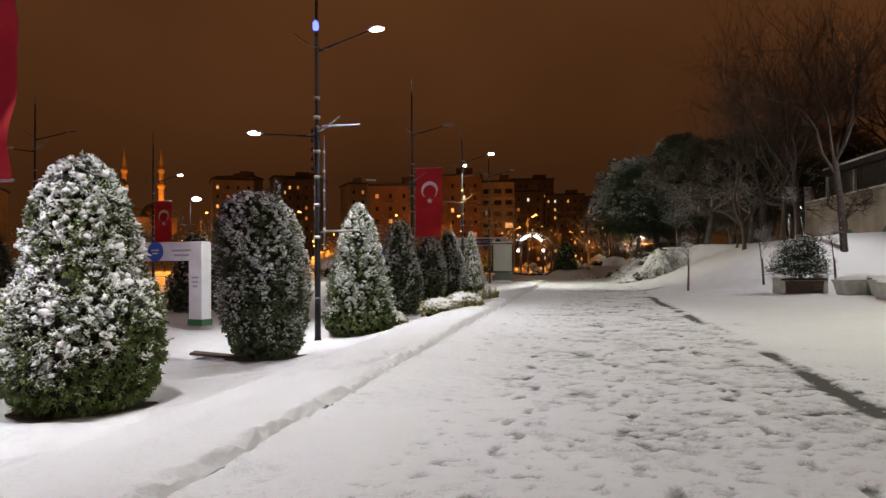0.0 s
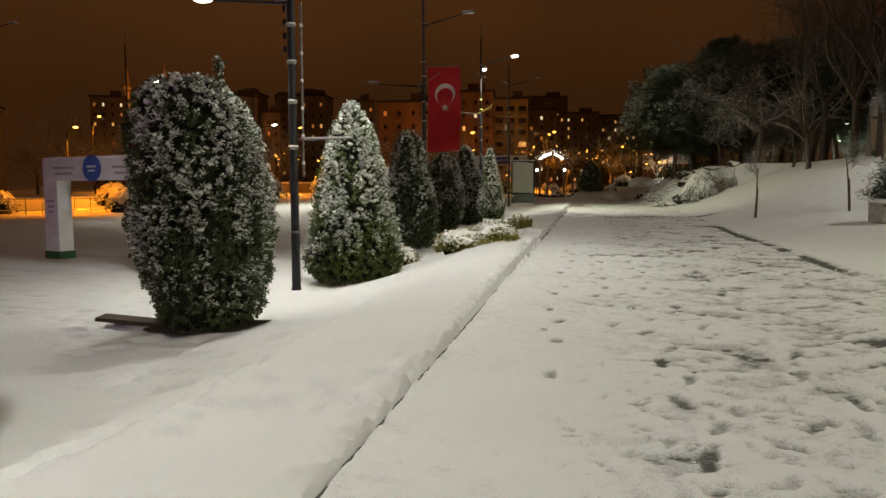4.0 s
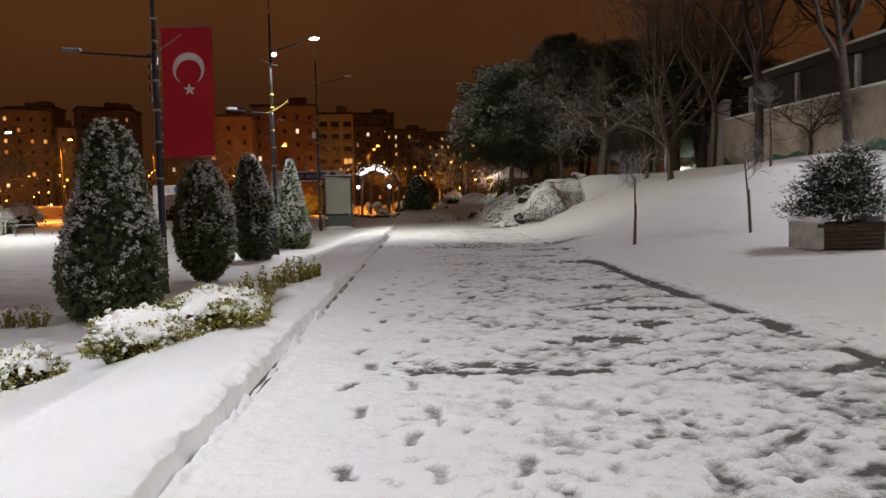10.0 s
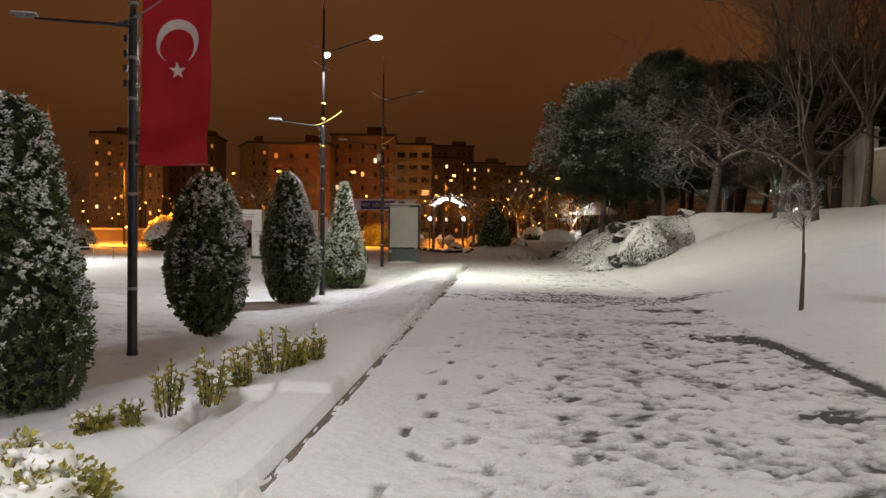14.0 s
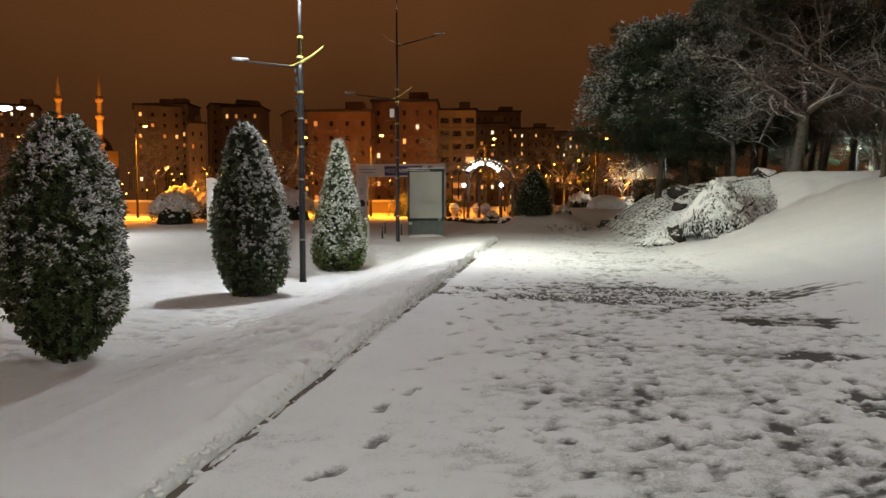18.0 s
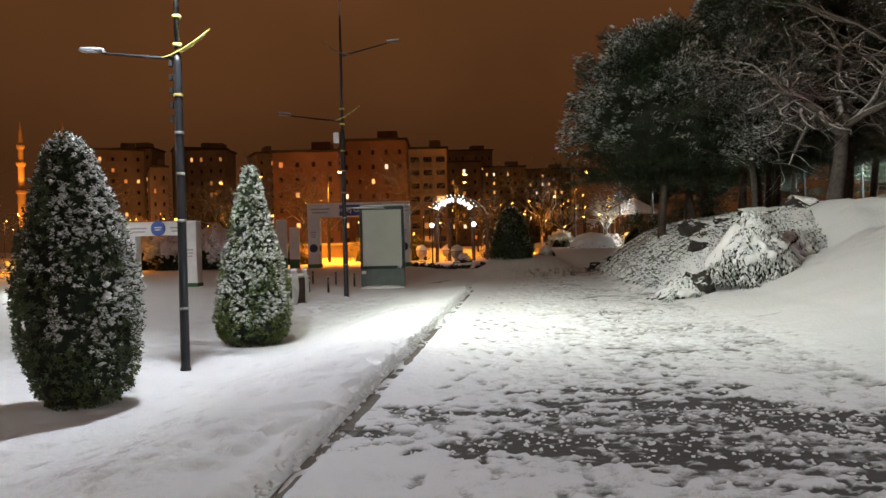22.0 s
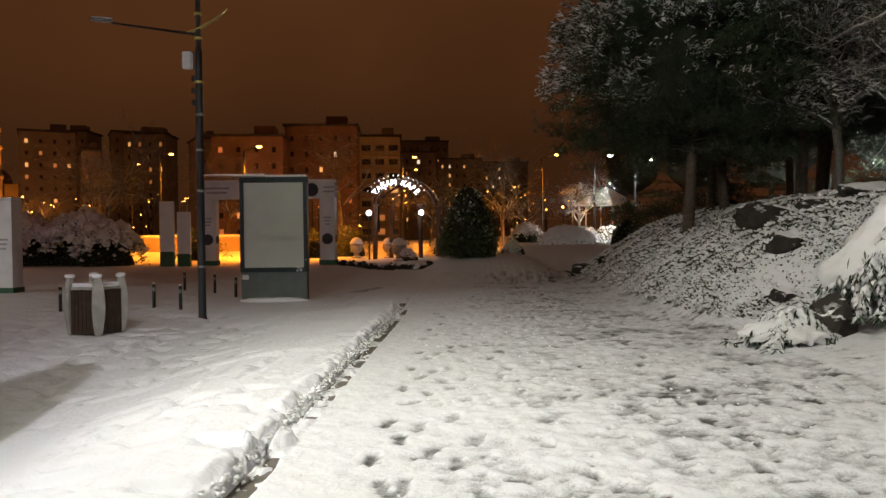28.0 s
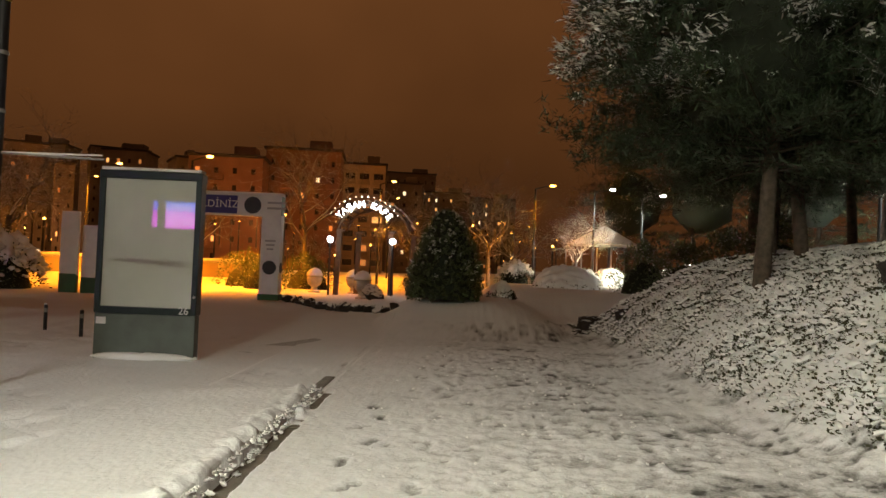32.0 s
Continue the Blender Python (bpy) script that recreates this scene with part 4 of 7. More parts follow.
def tube_mesh(name, segs, material, sides=5):
    """Round bars without ends: rows of a, b, radius at a, radius at b."""
    a = np.array([s[0] for s in segs], dtype=float)
    b = np.array([s[1] for s in segs], dtype=float)
    ra, rb = np.array([s[2] for s in segs])[:, None], np.array([s[3] for s in segs])[:, None]
    d = unit(b - a)
    ref = np.where(np.abs(d[:, 2:]) > 0.9, [[1.0, 0, 0]], [[0, 0, 1.0]])
    e1 = unit(np.cross(d, ref))
    e2 = np.cross(d, e1)
    rings = []
    for k in range(sides):
        c, s = math.cos(2 * math.pi * k / sides), math.sin(2 * math.pi * k / sides)
        rings.append((a + (e1 * c + e2 * s) * ra, b + (e1 * c + e2 * s) * rb))
    v = np.stack([r[0] for r in rings] + [r[1] for r in rings], 1)
    base = (np.arange(len(a)) * sides * 2)[:, None]
    q = np.concatenate([np.stack([base[:, 0] + k, base[:, 0] + (k + 1) % sides, base[:, 0] + sides + (k + 1) % sides, base[:, 0] + sides + k], -1) for k in range(sides)])
    return np_mesh(name, v.reshape(-1, 3), q, material, True)


def seedling(x, y, w, h, seed):
    """A loose upright tuft of leafy shoots with a little snow in it."""
    rs = np.random.RandomState(seed)
    t = thing("euonymus_seedling", (x, y, spot(x, y) + 0.02), "sparse golden euonymus plant poking through snow", "shrub", "low shrubs beside the path")
    shoots, P, W = [], [], []
    for k in range(7 + int(w * 50)):
        a, r = rs.rand() * 6.28, w * math.sqrt(rs.rand()) * 0.9
        foot = np.array([r * math.cos(a) * 0.5, r * math.sin(a) * 0.5, -0.05])
        tip = np.array([r * math.cos(a), r * math.sin(a), h * rs.uniform(0.55, 1.0) * (1 - 0.35 * (r / w) ** 2)])
        shoots.append((foot, tip, 0.006, 0.003))
        m = 22
        f = rs.uniform(0.12, 1.0, (m, 1))
        P.append(foot * (1 - f) + tip * f + rs.normal(0, 0.012, (m, 3)))
        W.append(unit(rs.normal(0, 0.7, (m, 3)) + [math.cos(a) * 0.3, math.sin(a) * 0.3, 0.5]))
    P, W = np.concatenate(P), np.concatenate(W)
    part("shoot", tube_mesh("shoot", shoots, TWIG, 4), parent=t, kind="stuff")
    part("leaves", leaf_blades(P, W, 0.055, 0.032, rs, "leaves", LEAF_YELLOW), parent=t, kind="stuff")
    pick = np.nonzero((P[:, 2] > 0.45 * h) & (rs.rand(len(P)) < 0.09))[0]
    part("snow", snow_lumps(P[pick] + [0, 0, 0.02], W[pick], rs.uniform(0.015, 0.05, len(pick)), rs, "snow", 0.6, 1.1, True), parent=t, kind="stuff")


for k, (sx, sy, sw, sh) in enumerate(((-7.35, 24.9, 0.24, 0.36), (-6.95, 24.8, 0.24, 0.40), (-4.75, 23.2, 0.12, 0.20), (-4.45, 23.4, 0.10, 0.18), (-4.08, 23.6, 0.11, 0.20), (-3.92, 23.55, 0.09, 0.18), (-3.70, 23.6, 0.09, 0.22), (-3.48, 23.72, 0.13, 0.42), (-3.24, 23.9, 0.18, 0.42), (-3.06, 24.28, 0.17, 0.38), (-2.95, 24.75, 0.22, 0.46), (-2.84, 25.05, 0.16, 0.36), (-2.74, 25.4, 0.13, 0.38))):
    seedling(sx, sy, sw, sh, 40 + k)


def grow(rs, start, way, length, radius, level, out, depth, spread=0.65, lift=0.12, wander=0.22):
    """Branch by branch: a crooked limb, and finer ones along it."""
    p, d = np.array(start, float), np.array(way, float)
    n = 5 if level < 2 else 4
    for k in range(n):
        d = d + rs.normal(0, wander, 3) + [0, 0, lift]
        d = d / np.linalg.norm(d)
        q = p + d * length / n
        r0, r1 = radius * (1 - 0.75 * k / n), radius * (1 - 0.75 * (k + 1) / n)
        out[level].append((p, q, r0, r1))
        if level < depth:
            for _ in range((1 + (rs.rand() < 0.35)) if level else (1 if k < 1 else 2)):
                if k == 0 and level == 0:
                    continue
                side = rs.normal(0, 1, 3)
                side = side - d * np.dot(side, d)
                side = side / np.linalg.norm(side)
                nd = d * (1 - spread) + side * spread + [0, 0, 0.05]
                grow(rs, q, nd / np.linalg.norm(nd), length * rs.uniform(0.45, 0.68), r1 * 0.62 + 0.002, level + 1, out, depth, spread, lift, wander)
        p = q


def bare_tree(x, y, height, radius, label, seed, bark=BARK, trunk_len=None, lean=(0, 0), depth=3, spread=0.62, lift=0.10, z=None, stout=1.0, wander=0.22):
    rs = np.random.RandomState(seed)
    z0 = (spot(x, y) if z is None else z) - 0.05
    t = thing("bare_tree", (x, y, z0), label, "tree", "bare trees on the hill")
    out = [[] for _ in range(depth + 2)]
    tl = trunk_len or height * 0.3
    top = np.array([lean[0], lean[1], tl])
    mid = top * 0.5 + [0.04, -0.03, 0]
    out[0] += [((0, 0, 0), mid, radius * 1.15, radius * 0.95), (mid, top, radius * 0.95, radius * 0.85), ((0, 0, -0.1), (0, 0, 0.12), radius * 1.6, radius * 1.15)]
    limbs = [[] for _ in range(depth + 1)]
    for k in range(5):
        a = k * 2 * math.pi / 5 + rs.uniform(-0.4, 0.4)
        w = np.array([math.cos(a) * spread, math.sin(a) * spread, 1 - 0.5 * spread])
        grow(rs, top - [0, 0, 0.25 * rs.rand() * tl], w / np.linalg.norm(w), (height - tl) * rs.uniform(0.6, 0.85), radius * rs.uniform(0.45, 0.62) * stout, 0, limbs, depth, spread, lift, wander)
    part("trunk", tube_mesh("trunk", out[0], bark, 10), parent=t)
    part("limb", tube_mesh("limb", limbs[0] + limbs[1], bark, 6), parent=t, kind="stuff")
    part("twig", tube_mesh("twig", [s for l in limbs[2:] for s in l], bark if bark is BARK_PALE else TWIG, 3), parent=t, kind="stuff")
    return t


bare_tree(8.0, 51.0, 6.4, 0.19, "low spreading bare tree with snow along every branch", 101, BARK_PALE, 2.5, (0.3, 0.0), 2, 0.86, 0.02, stout=1.35, wander=0.32)
bare_tree(10.2, 49.3, 5.6, 0.14, "low spreading bare tree with snow along every branch", 111, BARK_PALE, 2.0, (0.2, 0.0), 2, 0.75, 0.02, wander=0.30)
bare_tree(6.4, 52.8, 5.0, 0.09, "thin bare tree with snow along every branch", 112, BARK_PALE, 1.9, (-0.1, 0.0), 2, 0.75, 0.02)
bare_tree(8.28, 41.1, 9.0, 0.10, "tall bare tree with many upright stems on the snowy hill", 102, BARK, 1.6, (-0.15, 0), 3, 0.42, 0.10)
bare_tree(10.6, 43.1, 10.5, 0.12, "tall bare tree in front of the painted wall", 103, BARK, 3.2, (0.1, 0), 3, 0.5, 0.10)
bare_tree(9.7, 36.9, 10.0, 0.13, "tall bare tree in front of the painted wall", 104, BARK_DARK, 3.6, (-0.05, 0.1), 3, 0.5, 0.12)
bare_tree(10.5, 33.2, 10.0, 0.13, "tall bare tree in front of the painted wall", 105, BARK_DARK, 3.8, (-0.3, 0), 3, 0.5, 0.10)
bare_tree(8.9, 46.2, 3.4, 0.07, "small bare tree close to the painted wall", 106, BARK, 1.0, (0, 0), 3, 0.7, 0.05)
bare_tree(12.4, 39.0, 3.2, 0.07, "small bare tree close to the painted wall", 107, BARK, 1.0, (0, 0), 3, 0.7, 0.05)
bare_tree(13.5, 52.0, 11.0, 0.2, "tall dark bare tree behind the pines", 108, BARK_DARK, 4.0, (0, 0), 3, 0.5, 0.1)
bare_tree(17.0, 44.0, 11.0, 0.2, "tall dark bare tree behind the wall", 109, BARK_DARK, 4.0, (0, 0), 3, 0.5, 0.1)
bare_tree(10.6, 47.5, 10.0, 0.18, "tall dark bare tree beside the pines", 110, BARK_DARK, 3.4, (0, 0), 3, 0.5, 0.1)


def sapling(x, y, h, lean, label, seed):
    rs = np.random.RandomState(seed)
    t = thing("young_tree", (x, y, spot(x, y) - 0.05), label, "young tree", "young trees on the slope")
    top = np.array([lean, 0.05, h])
    part("stem", tube_mesh("stem", [((0, 0, 0), top * 0.5 + [0.02, 0, 0], 0.028, 0.024), (top * 0.5 + [0.02, 0, 0], top, 0.024, 0.016)], BARK, 7), parent=t)
    limbs = [[] for _ in range(3)]
    for k in range(6):
        w = unit(np.array([rs.normal(0, 0.6), rs.normal(0, 0.6), 1.0]))
        grow(rs, top * rs.uniform(0.72, 1.0), w, 0.55, 0.010, 0, limbs, 2, 0.5, 0.1)
    part("twig", tube_mesh("twig", sum(limbs, []), BARK_PALE, 4), parent=t, kind="stuff")
    part("stake", rodded((0.06, 0.05, -0.1), (0.06 + lean * 0.5, 0.08, h * 0.62), 0.02, 0.02, 6), WOOD, t)


sapling(4.18, 31.47, 1.7, 0.05, "young bare tree tied to a stake in the snow", 121)
sapling(6.97, 31.27, 1.8, -0.12, "young leaning bare tree in the snow", 122)
sapling(9.3, 30.4, 1.9, -0.1, "young leaning bare tree near the planters", 123)
sapling(9.0, 34.6, 1.9, 0.0, "young bare tree on the snowy slope", 124)


def pine_parts(seed, height, crown, clear, boughs, tufts):
    """Meshes of one pine: trunk, boughs, needles and the snow on them."""
    rs = np.random.RandomState(seed)
    top = np.array([rs.normal(0, 0.2), rs.normal(0, 0.2), height])
    mid = np.array([rs.normal(0, 0.25), rs.normal(0, 0.25), height * 0.45])
    trunk = [((0, 0, -0.2), mid * 0.5, 0.14, 0.12), (mid * 0.5, mid, 0.12, 0.10), (mid, top, 0.10, 0.03)]
    limbs, pts, ways, lump_p, lump_w = [], [], [], [], []
    for k in range(boughs):
        f = rs.rand() ** 0.8
        z = clear + (height - clear) * f
        a = rs.rand() * 2 * np.pi
        reach = crown * (1 - f ** 2.2) ** 0.6 * min(1, 0.72 + 1.6 * f) * rs.uniform(0.72, 1.06) + 0.35
        tilt = 0.28 - 0.20 * (1 - f) + rs.normal(0, 0.10)
        p0 = mid * (z / mid[2]) if z < mid[2] else mid + (top - mid) * (z - mid[2]) / (top[2] - mid[2])
        d = np.array([math.cos(a), math.sin(a), tilt])
        prev = p0
        for j in range(1, 5):
            q = p0 + d * reach * j / 4 + [0, 0, -0.10 * reach * (j / 4) ** 2 + rs.normal(0, 0.05)]
            limbs.append((prev, q, 0.035 * (1 - 0.2 * j), 0.035 * (0.8 - 0.2 * j) + 0.004))
            m = tufts if j > 1 else tufts // 3
            w = rs.rand(m, 1)
            side = np.cross(d, [0, 0, 1.0])
            c = prev * (1 - w) + q * w + side * rs.normal(0, 0.26 * reach / 2.5 + 0.08, (m, 1)) + rs.normal(0, 0.08, (m, 3))
            pts.append(c)
            ways.append(np.tile(d, (m, 1)) + side * rs.normal(0, 0.5, (m, 1)))
            if j > 1 and f > 0.15:
                keep_ = rs.rand(m) < (0.9 if tufts > 12 else 0.15) * step(0.42, 0.56, fbm(c[:, 0] * 1.2 + 20, c[:, 2] * 1.6 + c[:, 1] * 1.2 + 20, 0.9, seed, 3))
                lump_p.append(c[keep_] + [0, 0, 0.04])
                lump_w.append(np.tile(d, (int(keep_.sum()), 1)) + side * rs.normal(0, 0.6, (int(keep_.sum()), 1)))
            prev = q
    pts, ways = np.concatenate(pts), unit(np.concatenate(ways))
    blades = 10 if tufts > 12 else 6
    P = np.repeat(pts, blades, 0) + rs.normal(0, 0.05, (len(pts) * blades, 3))
    W = unit(np.repeat(ways, blades, 0) * 0.6 + rs.normal(0, 0.55, (len(P), 3)) + [0, 0, 0.2])
    needles = leaf_blades(P, W, 0.19, 0.026, rs, "needles", NEEDLE, needle=True)
    lp, lw = np.concatenate(lump_p), np.concatenate(lump_w)
    lp, lw = np.repeat(lp, 5, 0), unit(np.repeat(unit(lw), 5, 0) + rs.normal(0, 0.34, (len(lp) * 5, 3)))
    snow = snow_leaves(lp + rs.normal(0, 0.05, lp.shape), lw, rs.uniform(0.09, 0.21, len(lp)), rs, "snow", 0.25, 0.12, closed=False)
    # dark body that closes gaps in the crown, coloured as its inner shade
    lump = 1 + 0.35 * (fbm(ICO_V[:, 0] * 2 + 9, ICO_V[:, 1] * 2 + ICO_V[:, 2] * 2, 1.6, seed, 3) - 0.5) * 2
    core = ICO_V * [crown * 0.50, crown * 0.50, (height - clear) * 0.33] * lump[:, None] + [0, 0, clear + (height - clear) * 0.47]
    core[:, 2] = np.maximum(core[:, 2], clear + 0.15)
    return tube_mesh("trunk", trunk, BARK, 10), tube_mesh("boughs", limbs, BARK_DARK, 4), needles, snow, np_mesh("shade_core", core, ICO_F, CORE, True)


PINES = [pine_parts(201, 6.9, 3.5, 1.75, 270, 19), pine_parts(202, 7.8, 3.0, 1.7, 240, 19), pine_parts(203, 7.4, 3.3, 1.8, 110, 10)]
for k, (px, py, v, turn, s) in enumerate(((3.95, 54.8, 0, 20, 1.0), (6.8, 55.6, 1, 140, 1.0), (8.6, 58.6, 0, 250, 1.05), (10.9, 57.2, 2, 60, 1.0), (5.6, 58.6, 1, 200, 0.9), (11.5, 60.5, 2, 320, 1.1), (13.0, 56.0, 2, 10, 1.05), (9.8, 63.5, 2, 100, 1.0), (14.0, 62.5, 2, 45, 1.1), (12.2, 66.5, 2, 290, 1.0), (15.5, 57.5, 2, 170, 1.1), (7.6, 65.0, 2, 75, 1.1), (12.6, 62.2, 2, 15, 1.15), (9.4, 60.4, 2, 310, 1.1), (16.8, 66.0, 2, 205, 1.15), (5.4, 56.6, 0, 120, 0.95), (17.0, 82.0, 2, 30, 1.2), (21.0, 78.0, 2, 80, 1.2), (25.0, 84.0, 2, 150, 1.3), (14.0, 90.0, 2, 210, 1.2), (20.0, 92.0, 2, 270, 1.3), (29.0, 76.0, 2, 330, 1.3), (24.0, 70.0, 2, 60, 1.2), (31.0, 90.0, 2, 100, 1.3), (20.5, 64.0, 2, 190, 1.2), (11.0, 96.0, 2, 240, 1.2))):
    t = thing("pine_tree", (px, py, spot(px, py) - 0.05), "dark pine with snow lying on its outer boughs", "pine tree", "pines on the mound", turn)
    t.scale = (s, s, s)
    for nm, me in zip(("trunk", "bough", "needles", "snow", "shade_core"), PINES[v]):
        part(nm, me, parent=t, kind="" if nm == "trunk" else "stuff")


# ---- weeping shrub, rocks, leafy slope ----
def weeping_shrub(x, y, r, h, seed, fronds):
    """Arching fronds that hang to the ground, each with side twigs, laden with snow."""
    rs = np.random.RandomState(seed)
    t = thing("weeping_cedar", (x, y, spot(x, y) - 0.05), "weeping evergreen buried in cascading strands of snow among rocks", "shrub")
    part("shade_core", np_mesh("shade_core", ICO_V * [r * 0.62, r * 0.62, h * 0.40] + [0, 0, h * 0.40], ICO_F, CORE, True), parent=t)
    heap = FINE_V * [r * 0.86, r * 0.86, h * 0.62] * np.stack([1 - 0.66 * np.clip(FINE_V[:, 2], 0, 1)] * 2 + [np.ones(len(FINE_V))], -1) * (1 + 0.35 * (fbm(FINE_V[:, 0] * 2 + 9, FINE_V[:, 1] * 2 + FINE_V[:, 2] * 2 + 9, 2.8, seed, 3) - 0.5) * 2)[:, None] + [0, 0, h * 0.32]
    part("snow", np_mesh("snow", heap, FINE_F[(FINE_V[FINE_F][:, :, 2] > -0.25).all(1)], SNOW_LUMP, True), parent=t, label="snow heaped on the crown")
    stems, P, W, S, LP, LW = [], [], [], [], [], []
    for k in range(fronds):
        a, lift = rs.rand() * 2 * np.pi, rs.rand()
        reach, drop = r * (0.45 + 0.75 * (1 - lift) + 0.15 * rs.rand()), h * (0.45 + 0.55 * (1 - lift))
        way2 = np.array([math.cos(a), math.sin(a), 0])
        side = np.array([-math.sin(a), math.cos(a), 0])
        prev = np.array([0, 0, h * (0.80 + 0.16 * lift)])
        bend = rs.normal(0, 0.18)
        for j in range(1, 13):
            f = j / 12
            q = way2 * reach * f ** 0.8 + side * bend * r * f * f + [0, 0, h * (0.80 + 0.18 * lift) + 0.03 * h * math.sin(math.pi * min(1, f * 2.0)) - drop * f ** 1.35] + rs.normal(0, 0.012, 3)
            q[2] = max(q[2], 0.05 + 0.03 * rs.rand())
            stems.append((prev, q, 0.012, 0.010))
            tan = unit(q - prev)
            if f > 0.15:
                P.append(prev + [0, 0, 0.015])
                W.append(tan)
                S.append(reach / 12 * 1.6)
                for sd in (-1, 1):
                    P.append(prev + (q - prev) * rs.rand())
                    W.append(unit(tan * 0.75 + side * sd * rs.uniform(0.5, 0.9) + np.array([0, 0, -0.30 - 0.3 * f])))
                    S.append(rs.uniform(0.13, 0.24) * (1.15 - 0.5 * f))
                    for _ in range(2):
                        LP.append(q + rs.normal(0, 0.02, 3))
                        LW.append(unit(tan * 0.5 + side * sd * 0.7 + np.array([0, 0, -0.7]) + rs.normal(0, 0.2, 3)))
            prev = q
    part("strand", tube_mesh("strand", stems, BARK_DARK, 4), parent=t, kind="stuff")
    part("needles", leaf_blades(np.array(LP), np.array(LW), 0.17, 0.03, rs, "needles", NEEDLE), parent=t, kind="stuff")
    part("snow", snow_leaves(np.array(P), np.array(W), np.array(S), rs, "snow", 0.50, 0.20), parent=t, label="snow drawn out along drooping fronds", kind="stuff")


weeping_shrub(4.65, 46.95, 1.10, 1.66, 301, 230)
weeping_shrub(2.95, 46.55, 0.62, 0.55, 302, 46)
weeping_shrub(5.75, 47.6, 0.62, 0.80, 303, 46)


def rock(x, y, z, sx, sy, sz, seed, name="rock", label="dark rough boulder with snow on its upper faces", material=None, turn=0):
    rs = np.random.RandomState(seed)
    planes = unit(rs.normal(0, 1, (16, 3)))
    cut = rs.uniform(0.48, 0.80, 16)
    bm = bmesh.new()
    bmesh.ops.create_icosphere(bm, subdivisions=4 if sx > 0.26 else 3, radius=1.0)
    for v in bm.verts:
        c = np.array(v.co[:])
        for pl, k in zip(planes, cut):
            d = c @ pl
            if d > k:
                c = c - pl * (d - k)
        c = c * (1.25 + 0.16 * noise.noise(Vector(c * 3.0 + seed)) + 0.06 * noise.noise(Vector(c * 9.0 + seed)))
        v.co = Vector(c * [sx, sy, sz])
    ob = part(name, bm, material or STONE)
    ob.matrix_basis = pose(x, y, z, 0, 0, turn)
    return tagged(ob, label, "rock", "boulders on the mound")


for k, (rx, ry, sx, sy, sz, up) in enumerate(((4.3, 50.9, 0.55, 0.40, 0.36, 0.18), (3.35, 46.4, 0.34, 0.30, 0.40, 0.22), (3.0, 47.1, 0.30, 0.25, 0.26, 0.12), (4.9, 50.3, 0.42, 0.35, 0.28, 0.15), (5.6, 50.0, 0.40, 0.4, 0.26, 0.18),
                                              (3.9, 49.2, 0.40, 0.34, 0.26, 0.12), (6.6, 49.4, 0.50, 0.4, 0.26, 0.2), (2.4, 61.0, 0.40, 0.35, 0.26, 0.12), (2.0, 60.2, 0.28, 0.24, 0.18, 0.08), (3.6, 48.3, 0.30, 0.3, 0.22, 0.1), (2.9, 59.6, 0.3, 0.28, 0.2, 0.1))):
    rock(rx, ry, spot(rx, ry) + up - 0.10, sx, sy, sz, 310 + k, turn=k * 47)
# low stone edging of the flower bed before the cafe
for k in range(17):
    f = k / 16
    bx, by = -5.9 + 3.5 * f, 65.6 - 2.9 * f - 1.0 * math.sin(f * math.pi)
    rock(bx, by, spot(bx, by) + 0.10, 0.17 + 0.05 * random.random(), 0.14, 0.16, 340 + k, label="small edging stone of the flower bed, snow on top", turn=k * 31)

# ground cover that shows through the snow of the slope
rs = np.random.RandomState(350)
n = 84000
lx, ly = rs.uniform(2.0, 6.5, n), rs.uniform(47.5, 62.0, n)
lz = land(lx, ly)
keep = (lz > 0.15) & (rs.rand(n) < 0.25 + 0.75 * step(0.40, 0.60, fbm(lx, ly, 1.6, 81, 3)))
lx, ly, lz = lx[keep], ly[keep], lz[keep]
lz = lz + 0.03 + 0.10 * (fbm(lx, ly, 2.2, 71, 3) - 0.5) * 2 + 0.01
way = unit(np.stack([rs.normal(-0.3, 0.7, len(lx)), rs.normal(-0.2, 0.7, len(lx)), rs.uniform(0.1, 0.8, len(lx))], -1))
cover = part("ground_cover", leaf_blades(np.stack([lx, ly, lz], -1), way, 0.048, 0.032, rs, "ground_cover", LEAF_DRY))
tagged(cover, "evergreen ground cover leaves poking through snow on the slope", "ground cover", kind="stuff")
pick = rs.rand(len(lx)) < 0.09
cap = part("snow_pats", snow_lumps(np.stack([lx, ly, lz + 0.05], -1)[pick], way[pick], rs.uniform(0.025, 0.055, int(pick.sum())), rs, "snow_pats", 0.45, 1.2, True))
tagged(cap, "pats of snow lying on the ground cover", "snow", kind="stuff")


def snow_mound(name, x, y, sx, sy, sz, seed, label, leafy=False):
    rs = np.random.RandomState(seed)
    t = thing(name, (x, y, spot(x, y)), label, "snowy bush")
    v = FINE_V * [sx, sy, sz] * (1 + 0.14 * (fbm(FINE_V[:, 0] * 2 + seed % 7, FINE_V[:, 1] * 2 + FINE_V[:, 2], 1.8, seed, 3) - 0.5) * 2)[:, None]
    v[:, 2] = np.maximum(v[:, 2], -0.1)
    part("snow", np_mesh("snow", v, FINE_F, SNOW, True), parent=t, kind="stuff")
    m = 500
    d = unit(rs.normal(0, 1, (m, 3)))
    d[:, 2] = np.abs(d[:, 2]) * (1.0 if leafy else 0.5)
    part("leaves", leaf_blades(d * [sx, sy, sz] * 1.0, unit(d + rs.normal(0, 0.5, d.shape)), 0.12, 0.05, rs, "leaves", LEAF_DARK if leafy else LEAF_DRY), parent=t, kind="stuff")


